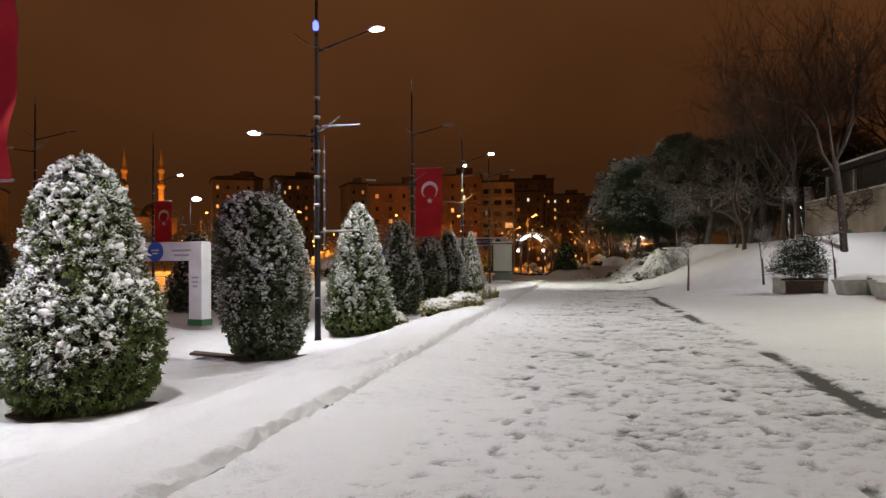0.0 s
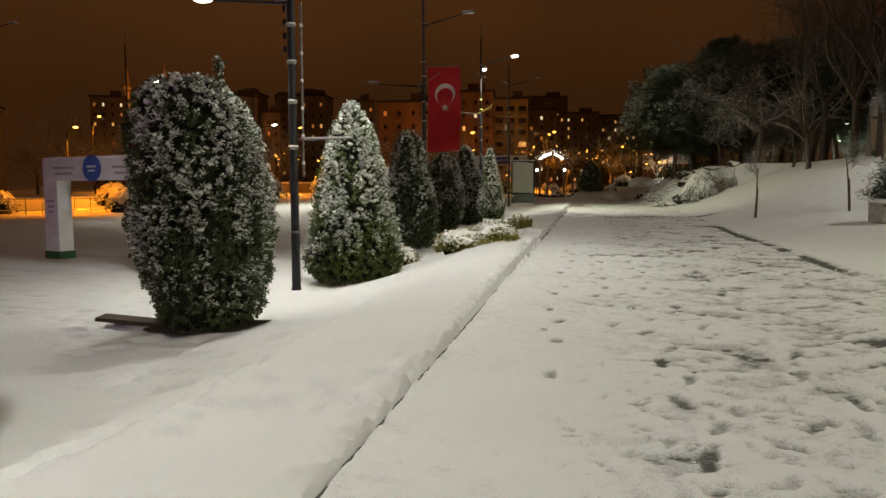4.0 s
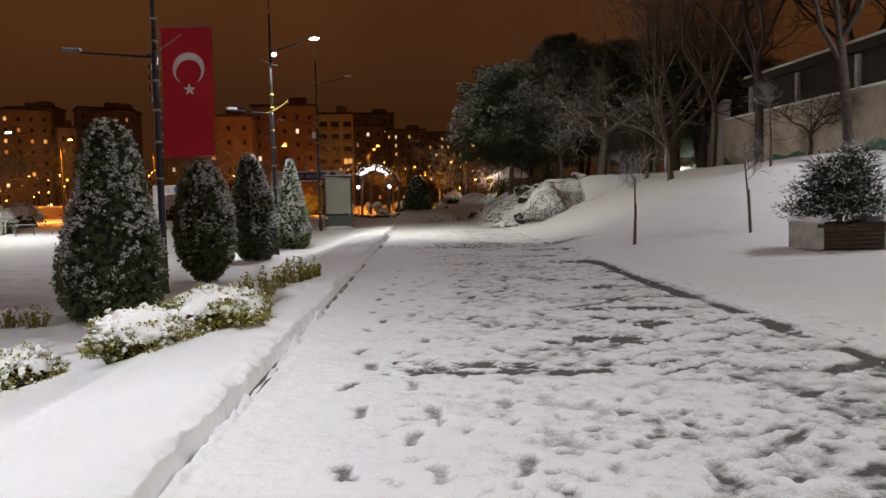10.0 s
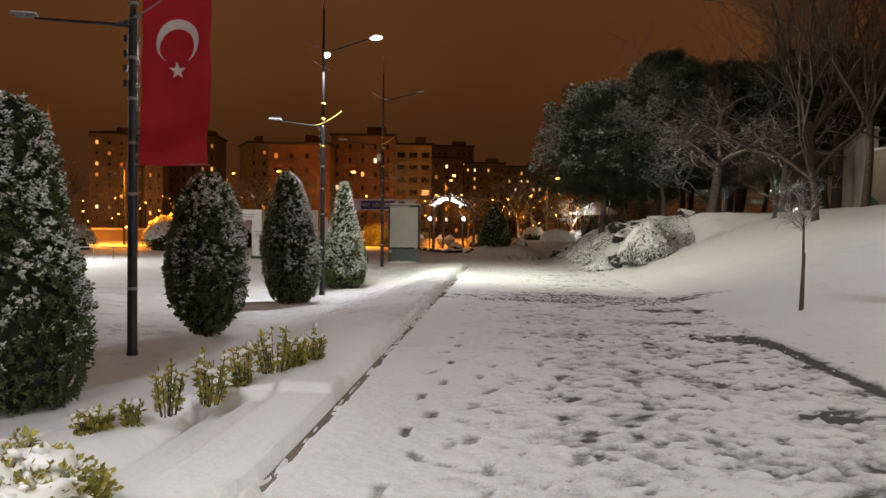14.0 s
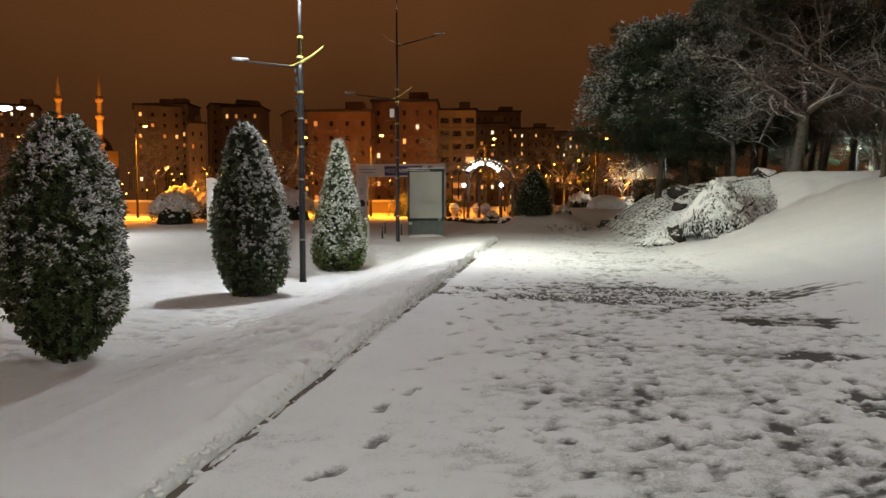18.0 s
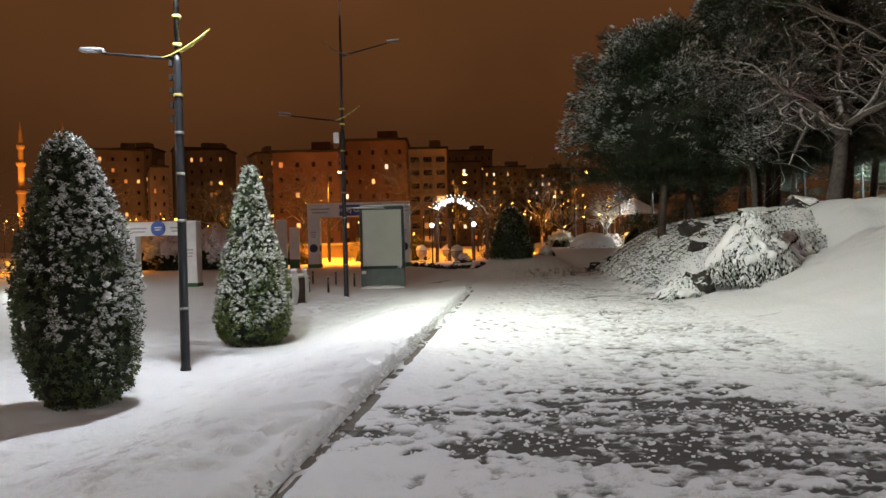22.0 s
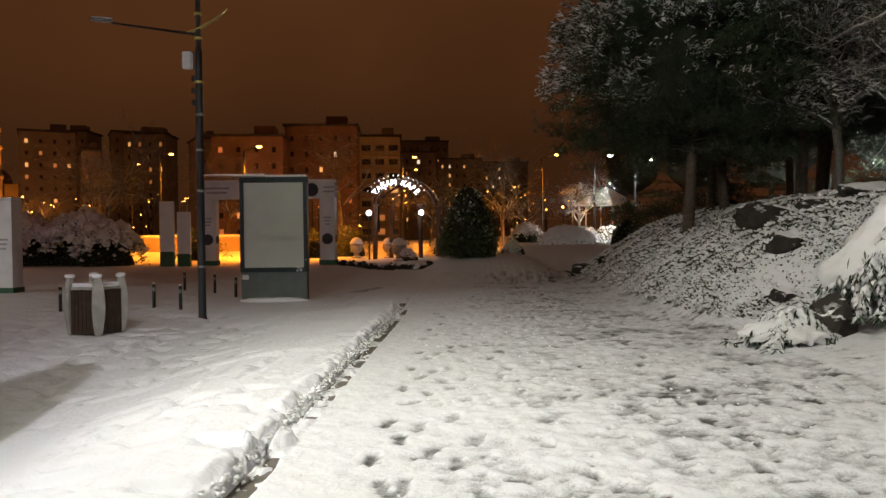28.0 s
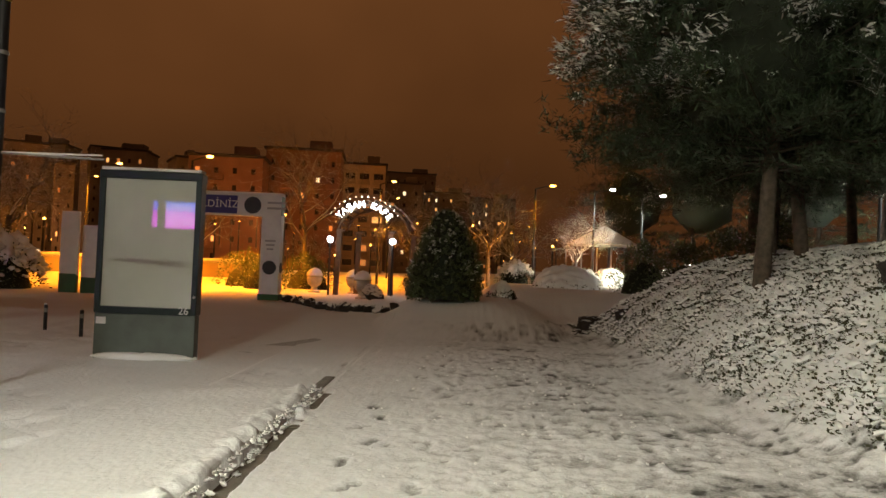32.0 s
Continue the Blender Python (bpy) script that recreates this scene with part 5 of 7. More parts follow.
snow_mound("snowy_round_bush", 3.2, 71.0, 1.2, 1.0, 0.85, 361, "round clipped bush wholly covered in smooth snow")
snow_mound("snowy_small_bush", 0.45, 64.0, 0.34, 0.32, 0.50, 362, "small pointed bush wrapped in snow on the raised bed")
for k, (hx, hy) in enumerate(((4.9, 66.2), (5.7, 64.9), (6.5, 63.6), (7.4, 62.6))):
    low_bush("clipped_hedge_bush", hx, hy, 1.0, 0.85, 1.45, 2000, "dark hedge bush with a thin crust of snow", 370 + k, 0.25, LEAF_DARK)
for k, (hx, hy, s) in enumerate(((-9.0, 75.0, 1.2), (-7.6, 77.5, 1.4), (-10.5, 78.0, 1.5), (-14.0, 73.0, 1.3), (-17.5, 70.0, 1.2), (2.0, 80.0, 1.0), (-0.6, 79.0, 0.9), (-2.6, 78.0, 0.8), (-26.0, 62.0, 1.3), (-30.0, 58.0, 1.4), (-22.5, 66.0, 1.2), (-33.0, 52.0, 1.3), (-29.0, 47.0, 1.1), (-36.0, 45.0, 1.2), (-15.2, 66.5, 1.5), (-16.8, 67.6, 1.9), (-18.6, 67.0, 1.7), (-21.0, 69.0, 1.6), (-24.0, 70.5, 1.8), (-20.5, 62.5, 1.5), (-25.0, 57.0, 1.3))):
    low_bush("park_bush", hx, hy, s * 0.95, s * 0.8, s, 2200, "rounded bush in the lamplight with snow on top", 380 + k, 0.2 if k < 4 else 0.5, LEAF_DARK)


# ---- lamp posts and flags ----
def wing(bm, z, way, reach=0.55):
    """A flat curved bracket that rises away from the shaft."""
    rows = []
    for k in range(9):
        f = k / 8
        x, h = way * (-0.25 + (reach + 0.25) * f), z - 0.10 + 0.42 * f ** 1.6
        wd = 0.05 * math.sin(math.pi * (0.12 + 0.86 * f)) + 0.012
        rows.append([bm.verts.new((x, s * wd, h + d)) for s, d in ((-1, 0), (1, 0), (1, 0.02), (-1, 0.02))])
    for a, b in zip(rows, rows[1:]):
        for k in range(4):
            bm.faces.new((a[k], a[(k + 1) % 4], b[(k + 1) % 4], b[k]))
    bm.faces.new(rows[0][::-1])
    bm.faces.new(rows[-1])
    return bm


def lamp_arm(t, z, ax, ay, length, rise, lit, head_label):
    """An arm toward (ax, ay) with an LED head; returns the head's place from the foot."""
    arm = part("arm", rodded((0.05 * ax, 0.05 * ay, z), (length * ax, length * ay, z + rise), 0.028, 0.018, 8), POLE_TOP, t)
    tip = (length + 0.18) * ax, (length + 0.18) * ay, z + rise + 0.03
    turn = math.degrees(math.atan2(ay, ax))
    head = part("lamp_head", boxed(0, 0, 0.025, 0.40, 0.12, 0.04, 0.012), LED_OFF, arm, head_label)
    head.matrix_basis = pose(*tip, 0, -4, turn)
    bowl = bmesh.new()
    bmesh.ops.create_icosphere(bowl, subdivisions=3, radius=1.0, matrix=pose(0.03, 0, 0.004) @ Matrix.Diagonal((0.17, 0.075, 0.060 if lit else 0.02, 1)))
    lens = part("lens", bowl, LED_GLOW if lit else LED_OFF, arm, smooth=True)
    lens.matrix_basis = pose(*tip, 0, -4, turn)
    snow = part("snow", boxed(0, 0, 0.055, 0.36, 0.10, 0.022, 0.008), SNOW_LUMP, arm)
    snow.matrix_basis = pose(*tip, 0, -4, turn)
    return tip


def lamp_post(x, y, z, label, upper=((1, 0.0, 6.75, 1.35, 0.30, False),), lower=((-1, 0.0, 4.55, 1.35, 0.10, False),), ribbons=False, holder=False, box_on=False, beacon=False, height=9.1, power=1000, aim=None, color=LED, cone=None):
    t = thing("lamp_post", (x, y, z), label, "street lamp", "lamp posts along the path")
    part("shaft", turned([(0.085, -0.2), (0.085, 0.0), (0.072, 0.05), (0.068, 2.4), (0.064, 4.9), (0.055, 5.0)], 16), POLE, t, smooth=True)
    part("upper_shaft", turned([(0.046, 4.9), (0.042, 7.4), (0.036, 7.5), (0.030, height - 0.7)], 12), POLE_TOP, t, smooth=True)
    part("finial", turned([(0.022, height - 0.72), (0.018, height)], 8), BAND, t, "pale tip of the mast")
    for zz in (0.95, 2.35, 3.1, 3.75, 4.35, 5.15, 5.6):
        part("band", turned([(0.070, zz), (0.076, zz + 0.01), (0.076, zz + 0.035), (0.069, zz + 0.045)], 16), BRASS if ribbons and zz > 4 else BAND, t)
        if zz > 2 and holder:
            part("snow", turned([(0.078, zz + 0.045), (0.09, zz + 0.06), (0.06, zz + 0.08)], 10), SNOW_LUMP, t)
    for k in range(5):
        part("conduit_clip", boxed(-0.11, 0, 4.0 + 0.22 * k, 0.05, 0.06, 0.10, 0.008), POLE_TOP, t)
    heads = []
    for ax, ay, z0, ln, rise, lit in upper + lower:
        nrm = math.hypot(ax, ay)
        heads.append((lamp_arm(t, z0, ax / nrm, ay / nrm, ln, rise, lit, "lit white LED lamp head" if lit else "unlit lamp head with snow on top"), lit))
        part("wing_bracket", wing(bmesh.new(), z0 + 0.12, -1 if ax > 0 else 1), BRASS if ribbons and z0 < 6 else BAND, t, "yellow curved bracket" if ribbons and z0 < 6 else "")
    if holder:
        part("holder_mast", rodded((0.17, 0, 1.9), (0.17, 0, 4.75), 0.022, 0.022, 8), STEEL, t)
        for zz in (2.5, 4.95):
            part("holder_arm", rodded((0.0, 0, zz), (1.05, 0, zz + 0.03), 0.014, 0.012, 6), STEEL, t, "thin empty flag arm with snow on it")
            part("snow", boxed(0.58, 0, zz + 0.04, 0.9, 0.035, 0.03, 0.01), SNOW_LUMP, t)
        for k in range(6):
            part("snow", turned([(0.026, 2.1 + 0.45 * k), (0.034, 2.12 + 0.45 * k), (0.024, 2.16 + 0.45 * k)], 8), SNOW_LUMP, t).matrix_basis = pose(0.17, 0, 0)
    if box_on:
        part("holder_arm", rodded((0.0, 0, 2.66), (1.22, 0, 2.62), 0.016, 0.014, 6), STEEL, t, "thin empty flag arm with snow on it")
        part("snow", boxed(0.62, 0, 2.665, 1.15, 0.022, 0.02, 0.006), SNOW_LUMP, t)
        part("junction_box", boxed(-0.16, -0.12, 4.75, 0.16, 0.14, 0.30, 0.015), WHITE, t, "grey junction box")
    if beacon:
        part("beacon", turned([(0.05, 6.95), (0.07, 7.0), (0.07, 7.12), (0.02, 7.18)], 12), BLUE_GLOW, t, "small blue light").matrix_basis = pose(0, -0.06, 0.28)
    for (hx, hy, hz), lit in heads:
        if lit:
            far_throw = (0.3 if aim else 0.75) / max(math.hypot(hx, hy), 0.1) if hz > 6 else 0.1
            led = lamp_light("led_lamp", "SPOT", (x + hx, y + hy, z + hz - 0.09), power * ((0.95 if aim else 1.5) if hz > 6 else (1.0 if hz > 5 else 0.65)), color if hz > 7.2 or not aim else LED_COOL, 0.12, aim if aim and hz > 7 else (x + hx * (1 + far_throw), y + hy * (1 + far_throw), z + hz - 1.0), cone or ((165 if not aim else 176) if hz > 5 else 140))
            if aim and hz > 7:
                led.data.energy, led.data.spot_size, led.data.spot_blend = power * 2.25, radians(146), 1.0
    return t


lamp_post(-6.1, 6.0, -0.45, "dark lamp post carrying a flag, both lamps lit", ((1, 0.0, 6.75, 1.35, 0.30, True),), ((-1, 0.0, 4.55, 1.35, 0.10, True),), power=800, color=LED_COOL)
lamp_post(-6.02, 17.08, -0.45, "dark lamp post with two lit lamps and an empty flag holder", ((1, 0.0, 6.75, 1.25, 0.40, True),), ((-1, 0.0, 4.75, 1.35, 0.10, True),), holder=True, beacon=True, power=1000, color=LED_COOL)
lamp_post(-6.37, 29.05, -0.45, "dark lamp post with a red flag, its lamps out", ((1, 0.0, 6.75, 1.25, 0.30, False),), ((-1, 0.0, 4.85, 1.5, 0.12, False),))
lamp_post(-6.12, 40.35, -0.45, "dark lamp post with lit upper lamps and yellow bands", ((1, 0.0, 7.1, 1.35, 0.40, True), (0.35, -0.9, 6.6, 0.5, 0.25, True)), ((-1, 0.0, 4.95, 1.25, 0.15, False),), ribbons=True, power=1300, aim=(9.0, 49.0, 0.0), color=LED_WARM)
lamp_post(-5.95, 51.1, -0.10, "dark lamp post with a yellow bracket, its lamps out", ((1, 0.1, 7.2, 1.4, 0.35, False),), ((-1, -0.1, 5.25, 1.55, 0.20, False),), ribbons=True, box_on=True)
# the next two posts are unseen, added to brighten the hill and square
lamp_post(13.6, 29.5, 1.9, "unseen lamp post added to light the hill", ((-1, 0.0, 6.75, 1.25, 0.30, True),), (), power=1150, color=LED_COOL, cone=118)
lamp_post(11.5, 13.0, 0.2, "unseen lamp post added to light the right of the square", ((-1, 0.0, 6.75, 1.25, 0.30, True),), (), power=1500, color=LED_WARM)
lamp_post(-22.4, 28.5, -0.3, "lamp post across the square, its lamps out", ((1, 0.2, 6.9, 1.3, 0.3, False), (-1, 0.2, 6.4, 1.3, 0.2, False)), ())
lamp_post(-23.4, 39.2, -0.3, "lamp post across the square with one lit lamp", ((1, 0.2, 6.2, 1.3, 0.4, True),), ((-1, -0.2, 4.6, 1.2, 0.2, False),), power=500)
lamp_post(-22.0, 50.5, -0.2, "lamp post at the end of the square with one lit lamp", ((1, 0.0, 5.0, 1.2, 0.2, True),), (), power=1500, height=7.5)


def wave(u, v, a):
    return a * math.sin(4.2 * v + 1.1 * u) * (0.3 + 0.7 * u) + a * 0.5 * math.sin(9 * v + 3 * u)


def flag(x, y, z_top, w, h, label, turn=0, amp=0.045):
    """A tall banner with a crescent and a star, hung from one side."""
    t = thing("flag", (x, y, z_top), label, "flag", "red flags on lamp posts", turn)
    nx_, nz_ = 10, 26
    bm = bmesh.new()
    for back in (0, 1):
        g = [[bm.verts.new((w * i / nx_ + 0.02 * math.sin(5 * j / nz_), wave(i / nx_, h * j / nz_, amp) + 0.004 * back, -h * j / nz_)) for i in range(nx_ + 1)] for j in range(nz_ + 1)]
        for j in range(nz_):
            for i in range(nx_):
                q = (g[j][i], g[j][i + 1], g[j + 1][i + 1], g[j + 1][i])
                bm.faces.new(q if not back else q[::-1])
    part("cloth", bm, FLAG_RED, t, smooth=True)
    cx, cz, R, r2, sh = w * 0.52, h * 0.325, w * 0.32, w * 0.255, w * 0.075

    def put(u, vv, bm_, off):
        return bm_.verts.new((u + 0.02 * math.sin(5 * vv / h), wave(u / w, vv, amp) + off, -vv))
    for off, flip in ((-0.005, False), (0.009, True)):
        bm = bmesh.new()
        outer, inner = [], []
        a0 = 0.62
        for k in range(33):
            f = k / 32
            a = math.pi / 2 + a0 + f * (2 * math.pi - 2 * a0)
            outer.append(put(cx + R * math.cos(a), cz + R * math.sin(a), bm, off))
            b = math.pi / 2 + a0 * 0.93 + f * (2 * math.pi - 2 * a0 * 0.93)
            inner.append(put(cx + r2 * math.cos(b), cz + sh + r2 * math.sin(b), bm, off))
        for k in range(32):
            q = (outer[k], outer[k + 1], inner[k + 1], inner[k])
            bm.faces.new(q if flip else q[::-1])
        part("crescent", bm, FLAG_WHITE, t)
        bm = bmesh.new()
        sc = cz + R + w * 0.09
        pts = [put(cx + (w * 0.125 if k % 2 == 0 else w * 0.05) * math.sin(k * math.pi / 5), sc - (w * 0.125 if k % 2 == 0 else w * 0.05) * math.cos(k * math.pi / 5), bm, off) for k in range(10)]
        c = put(cx, sc, bm, off)
        for k in range(10):
            q = (pts[k], pts[(k + 1) % 10], c)
            bm.faces.new(q[::-1] if flip else q)
        part("star", bm, FLAG_WHITE, t)
    for zz in (-0.02, -h + 0.02):
        part("rod", rodded((-0.16, 0, zz), (w, wave(0.8, -zz, amp), zz), 0.011, 0.011, 6), STEEL, t)
    for k in range(8):
        part("clip", boxed(-0.05, 0, -0.15 - k * (h - 0.3) / 7, 0.05, 0.03, 0.06, 0.006), BAND, t)
    return t


flag(-6.23, 29.02, 5.02, 1.03, 2.68, "tall red banner with white crescent and star")
flag(-5.93, 5.97, 4.73, 1.03, 2.68, "tall red banner with white crescent and star")
flag(-23.25, 39.1, 4.9, 1.03, 2.62, "tall red banner with white crescent and star, far across the square")


# ---- poster stand, litter bin, rail ----
ad = thing("poster_stand", (-5.34, 54.0, 0.0), "free-standing poster stand in a dark green frame, blank pale panel", "poster stand", turn=3)
part("base", boxed(0, 0, 0.30, 1.46, 0.22, 0.66, 0.012), AD_BASE, ad, "grey-green sheet metal base")
for sx in (-0.70, 0.70):
    part("frame_side", boxed(sx, 0, 1.66, 0.085, 0.26, 2.06, 0.015), AD_FRAME, ad)
part("frame_top", boxed(0, 0, 2.67, 1.50, 0.27, 0.12, 0.02), AD_FRAME, ad)
part("frame_bottom", boxed(0, 0, 0.675, 1.32, 0.255, 0.10, 0.008), AD_FRAME, ad)
part("poster", boxed(0, -0.085, 1.67, 1.31, 0.02, 1.88, 0), AD_PANEL, ad, "blank pale poster")
part("back_panel", boxed(0, 0.085, 1.67, 1.31, 0.02, 1.88, 0), AD_PANEL, ad)
part("snow", boxed(0, 0, 2.755, 1.46, 0.25, 0.05, 0.02), SNOW_LUMP, ad, "snow along the top")
part("label", boxed(-0.63, -0.118, 0.52, 0.14, 0.006, 0.10, 0), WHITE, ad, "small white sticker")
lettering("number", "26", 0.15, 0.003, WHITE, ad, pose(0.56, -0.132, 0.69, 90, 0, 0), "white number 26")
part("lock", rodded((0.705, -0.14, 0.9), (0.705, -0.12, 0.9), 0.02, 0.02, 10), STEEL, ad)
bm = bmesh.new()
bmesh.ops.create_icosphere(bm, subdivisions=4, radius=1.0)
for w in bm.verts:
    k = 1 + 0.35 * noise.noise(Vector((w.co.x * 5, w.co.y * 2, 3.0)))
    w.co = Vector((w.co.x * 0.78, w.co.y * 0.19 * k - 0.06, w.co.z * 0.075 * k))
part("drift", bm, SNOW_LUMP, ad, "snow drifted against the foot", smooth=True)

# lit screen across the square, mirrored in the poster's glass
screen = thing("led_screen", (-20.0, -4.2, spot(-20.0, -4.2)), "lit advertising screen on a mast, blue above magenta with white lines", "screen", turn=166)
part("mast", turned([(0.16, -0.3), (0.14, 4.6)], 14), POLE, screen)
part("housing", boxed(0, 0.16, 5.7, 4.1, 0.24, 2.5, 0.03), AD_FRAME, screen)
part("upper_field", boxed(0, 0.022, 6.45, 3.9, 0.03, 0.84), SCREEN_BLUE, screen, "lit blue field")
part("lower_field", boxed(0, 0.022, 5.28, 3.9, 0.03, 1.48), SCREEN_PINK, screen, "lit magenta field")
for k, (bx, bz, bw) in enumerate(((-0.5, 6.55, 1.9), (-0.2, 6.25, 2.6), (0.2, 5.75, 2.4), (0.0, 5.35, 3.0), (-0.4, 4.95, 2.0))):
    part("line", boxed(bx, 0.0, bz, bw, 0.012, 0.12), SCREEN_WHITE, screen)


def litter_bin(x, y, turn):
    """A square bin: brown slats on four sides between pale lens-shaped concrete ribs."""
    t = thing("litter_bin", (x, y, spot(x, y) + 0.02), "litter bin with pale curved concrete ribs and brown slats", "litter bin", "litter bins in the square", turn)
    part("liner", boxed(0, 0, 0.38, 0.50, 0.50, 0.70, 0.02), BLACK, t)
    for q in range(4):
        m = pose(0, 0, 0, 0, 0, 90 * q)
        for k in range(6):
            bm = boxed(-0.19 + 0.076 * k, -0.30, 0.38, 0.066, 0.03, 0.70, 0.006)
            bm.transform(m)
            part("slat", bm, WOOD_DARK, t)
        bm = bmesh.new()
        rows = []
        for k in range(13):
            f = k / 12
            out = 0.055 + 0.085 * math.sin(math.pi * f) ** 0.8
            rows.append([bm.verts.new(c) for c in ((-0.27 - out, -0.27, 0.97 * f), (-0.27, -0.27 - out, 0.97 * f), (-0.23, -0.29 - out * 0.5, 0.97 * f), (-0.23, -0.23, 0.97 * f), (-0.29 - out * 0.5, -0.23, 0.97 * f))])
        for a, b in zip(rows, rows[1:]):
            for k in range(5):
                bm.faces.new((a[k], a[(k + 1) % 5], b[(k + 1) % 5], b[k]))
        bm.faces.new(rows[0])
        bm.faces.new(rows[-1])
        bmesh.ops.recalc_face_normals(bm, faces=bm.faces)
        bm.transform(m)
        part("rib", bm, CONCRETE, t, "pale curved concrete rib")
        cap = bmesh.new()
        bmesh.ops.create_icosphere(cap, subdivisions=2, radius=1, matrix=m @ pose(-0.27, -0.27, 0.96) @ Matrix.Diagonal((0.085, 0.085, 0.045, 1)))
        part("snow", cap, SNOW_LUMP, t, smooth=True)
    part("top", boxed(0, 0, 0.76, 0.58, 0.58, 0.05, 0.01), CONCRETE, t)
    part("snow", boxed(0, 0, 0.81, 0.54, 0.54, 0.07, 0.03), SNOW_LUMP, t)


litter_bin(-7.15, 49.5, -14)
litter_bin(-23.5, 54.3, 10)

for k, (px, py) in enumerate(((-9.3, 52.3), (-8.6, 52.9), (-7.5, 52.6), (-6.75, 52.1), (-10.2, 54.4), (-7.6, 56.6), (-6.55, 55.0), (-8.7, 57.4))):
    b = thing("bollard", (px, py, spot(px, py)), "short dark metal bollard standing in snow", "bollard", "bollards before the poster stand")
    part("post", turned([(0.035, -0.1), (0.035, 0.50), (0.02, 0.52)], 12), POLE, b)
    part("collar", turned([(0.038, 0.36), (0.038, 0.44)], 12), BAND, b)
    part("snow", turned([(0.03, 0.51), (0.034, 0.53), (0.01, 0.55)], 10), SNOW_LUMP, b)


# ---- gates ----
def gate(xa, ya, xb, yb, z, h, pw, beam, label, style):
    L, turn = math.hypot(xb - xa, yb - ya), math.degrees(math.atan2(yb - ya, xb - xa))
    t = thing("entrance_gate", ((xa + xb) / 2, (ya + yb) / 2, z), label, "gate", "white entrance gates", turn)
    for s in (-1, 1):
        pil = part("pillar", boxed(s * L / 2, 0, (h - beam) / 2, pw, pw * 0.75, h - beam, 0.012), WHITE, t)
        part("plinth", boxed(s * L / 2, 0, 0.09, pw + 0.05, pw * 0.75 + 0.05, 0.18, 0.01), GREEN_PRINT, pil, "green painted foot")
        for k in range(3):
            part("print_bar", boxed(s * L / 2, -pw * 0.375 - 0.004, h * 0.50 - 0.12 * k + 0.2, pw * (0.55 - 0.1 * k), 0.006, 0.05), GREY_TEXT, pil)
        if style == "welcome":
            part("round_mark", rodded((s * L / 2, -pw * 0.375 - 0.012, 0.95), (s * L / 2, -pw * 0.375, 0.95), pw * 0.36, pw * 0.36, 24), BLACK, pil, "black round mark")
            part("side_mark", rodded((s * L / 2 + pw / 2, 0, 0.95), (s * L / 2 + pw / 2 + 0.012, 0, 0.95), pw * 0.28, pw * 0.28, 24), BLACK, pil)
    part("beam", boxed(0, 0, h - beam / 2, L + pw, pw * 0.78, beam, 0.012), WHITE, t)
    part("snow", boxed(0, 0, h + 0.035, L + pw, pw * 0.74, 0.07, 0.03), SNOW_LUMP, t, "snow along the top of the beam")
    fy = -pw * 0.39 - 0.005
    if style == "round":
        part("round_sign", rodded((0, fy - 0.03, h - beam * 0.42), (0, fy, h - beam * 0.42), beam * 0.62, beam * 0.62, 28), BLUE, t, "round blue sign")
        for k, w in enumerate((0.30, 0.22)):
            part("sign_line", boxed(0, fy - 0.034, h - beam * 0.34 - 0.09 * k, w, 0.006, 0.04), WHITE, t)
        for s in (-1, 1):
            for k in range(2):
                part("print_bar", boxed(s * L * 0.33, fy, h - beam * 0.38 - 0.13 * k, 0.72 - 0.14 * k, 0.006, 0.055), GREY_TEXT, t)
    else:
        part("banner", boxed(0.15, fy - 0.003, h - beam / 2, 2.1, 0.012, beam * 0.84), NAVY, t, "navy welcome banner")
        lettering("banner_text", "HO\u015e GELD\u0130N\u0130Z", 0.30, 0.003, WHITE, t, pose(0.15, fy - 0.014, h - beam / 2, 90, 0, 0))
        part("round_mark", rodded((1.65, fy - 0.012, h - beam / 2), (1.65, fy, h - beam / 2), beam * 0.40, beam * 0.40, 24), BLACK, t, "black round mark")
        part("corner_mark", boxed(L / 2 + pw / 2 + 0.004, 0, h - beam / 2, 0.012, pw * 0.72, beam * 0.9), GREEN_PRINT, t, "green printed end")
        for k in range(2):
            part("print_bar", boxed(-1.85, fy, h - beam * 0.36 - 0.16 * k, 0.95 - 0.2 * k, 0.006, 0.07), GREY_TEXT, t)
            part("print_bar", boxed(2.35, fy, h - beam * 0.36 - 0.16 * k, 0.55, 0.006, 0.06), GREY_TEXT, t)
    return t


gate(-13.2, 20.6, -10.35, 19.7, -0.36, 2.25, 0.48, 0.46, "white gate with a round blue sign on its beam", "round")
gate(-15.85, 57.2, -13.3, 57.0, -0.05, 2.5, 0.55, 0.48, "white gate with a round blue sign beside the square", "round")
gate(-10.65, 65.0, -6.24, 65.0, 0.36, 3.05, 0.56, 0.62, "large white welcome gate with a navy banner", "welcome")
for px, h, w in ((-12.45, 2.4, 0.54), (-11.8, 2.0, 0.50)):
    t = thing("info_board", (px, 65.5, spot(px, 65.5)), "narrow white upright board with a green foot", "sign board", "upright boards by the gate")
    part("board", boxed(0, 0, h * 0.62, w, 0.12, h * 0.78, 0.012), WHITE, t)
    part("foot", boxed(0, 0, h * 0.12, w * 0.98, 0.14, h * 0.26, 0.012), GREEN_PRINT, t, "dark green lower part")
    part("snow", boxed(0, 0, h * 1.02, w, 0.12, 0.06, 0.02), SNOW_LUMP, t)

plank = part("plank", boxed(0, 0, 0, 1.0, 0.34, 0.05, 0.008), WOOD_DARK)
plank.matrix_basis = pose(-6.85, 13.75, spot(-6.85, 13.75) + 0.07, 0, 6, 12)
tagged(plank, "dark wooden board lying in the snow by a bush", "board")

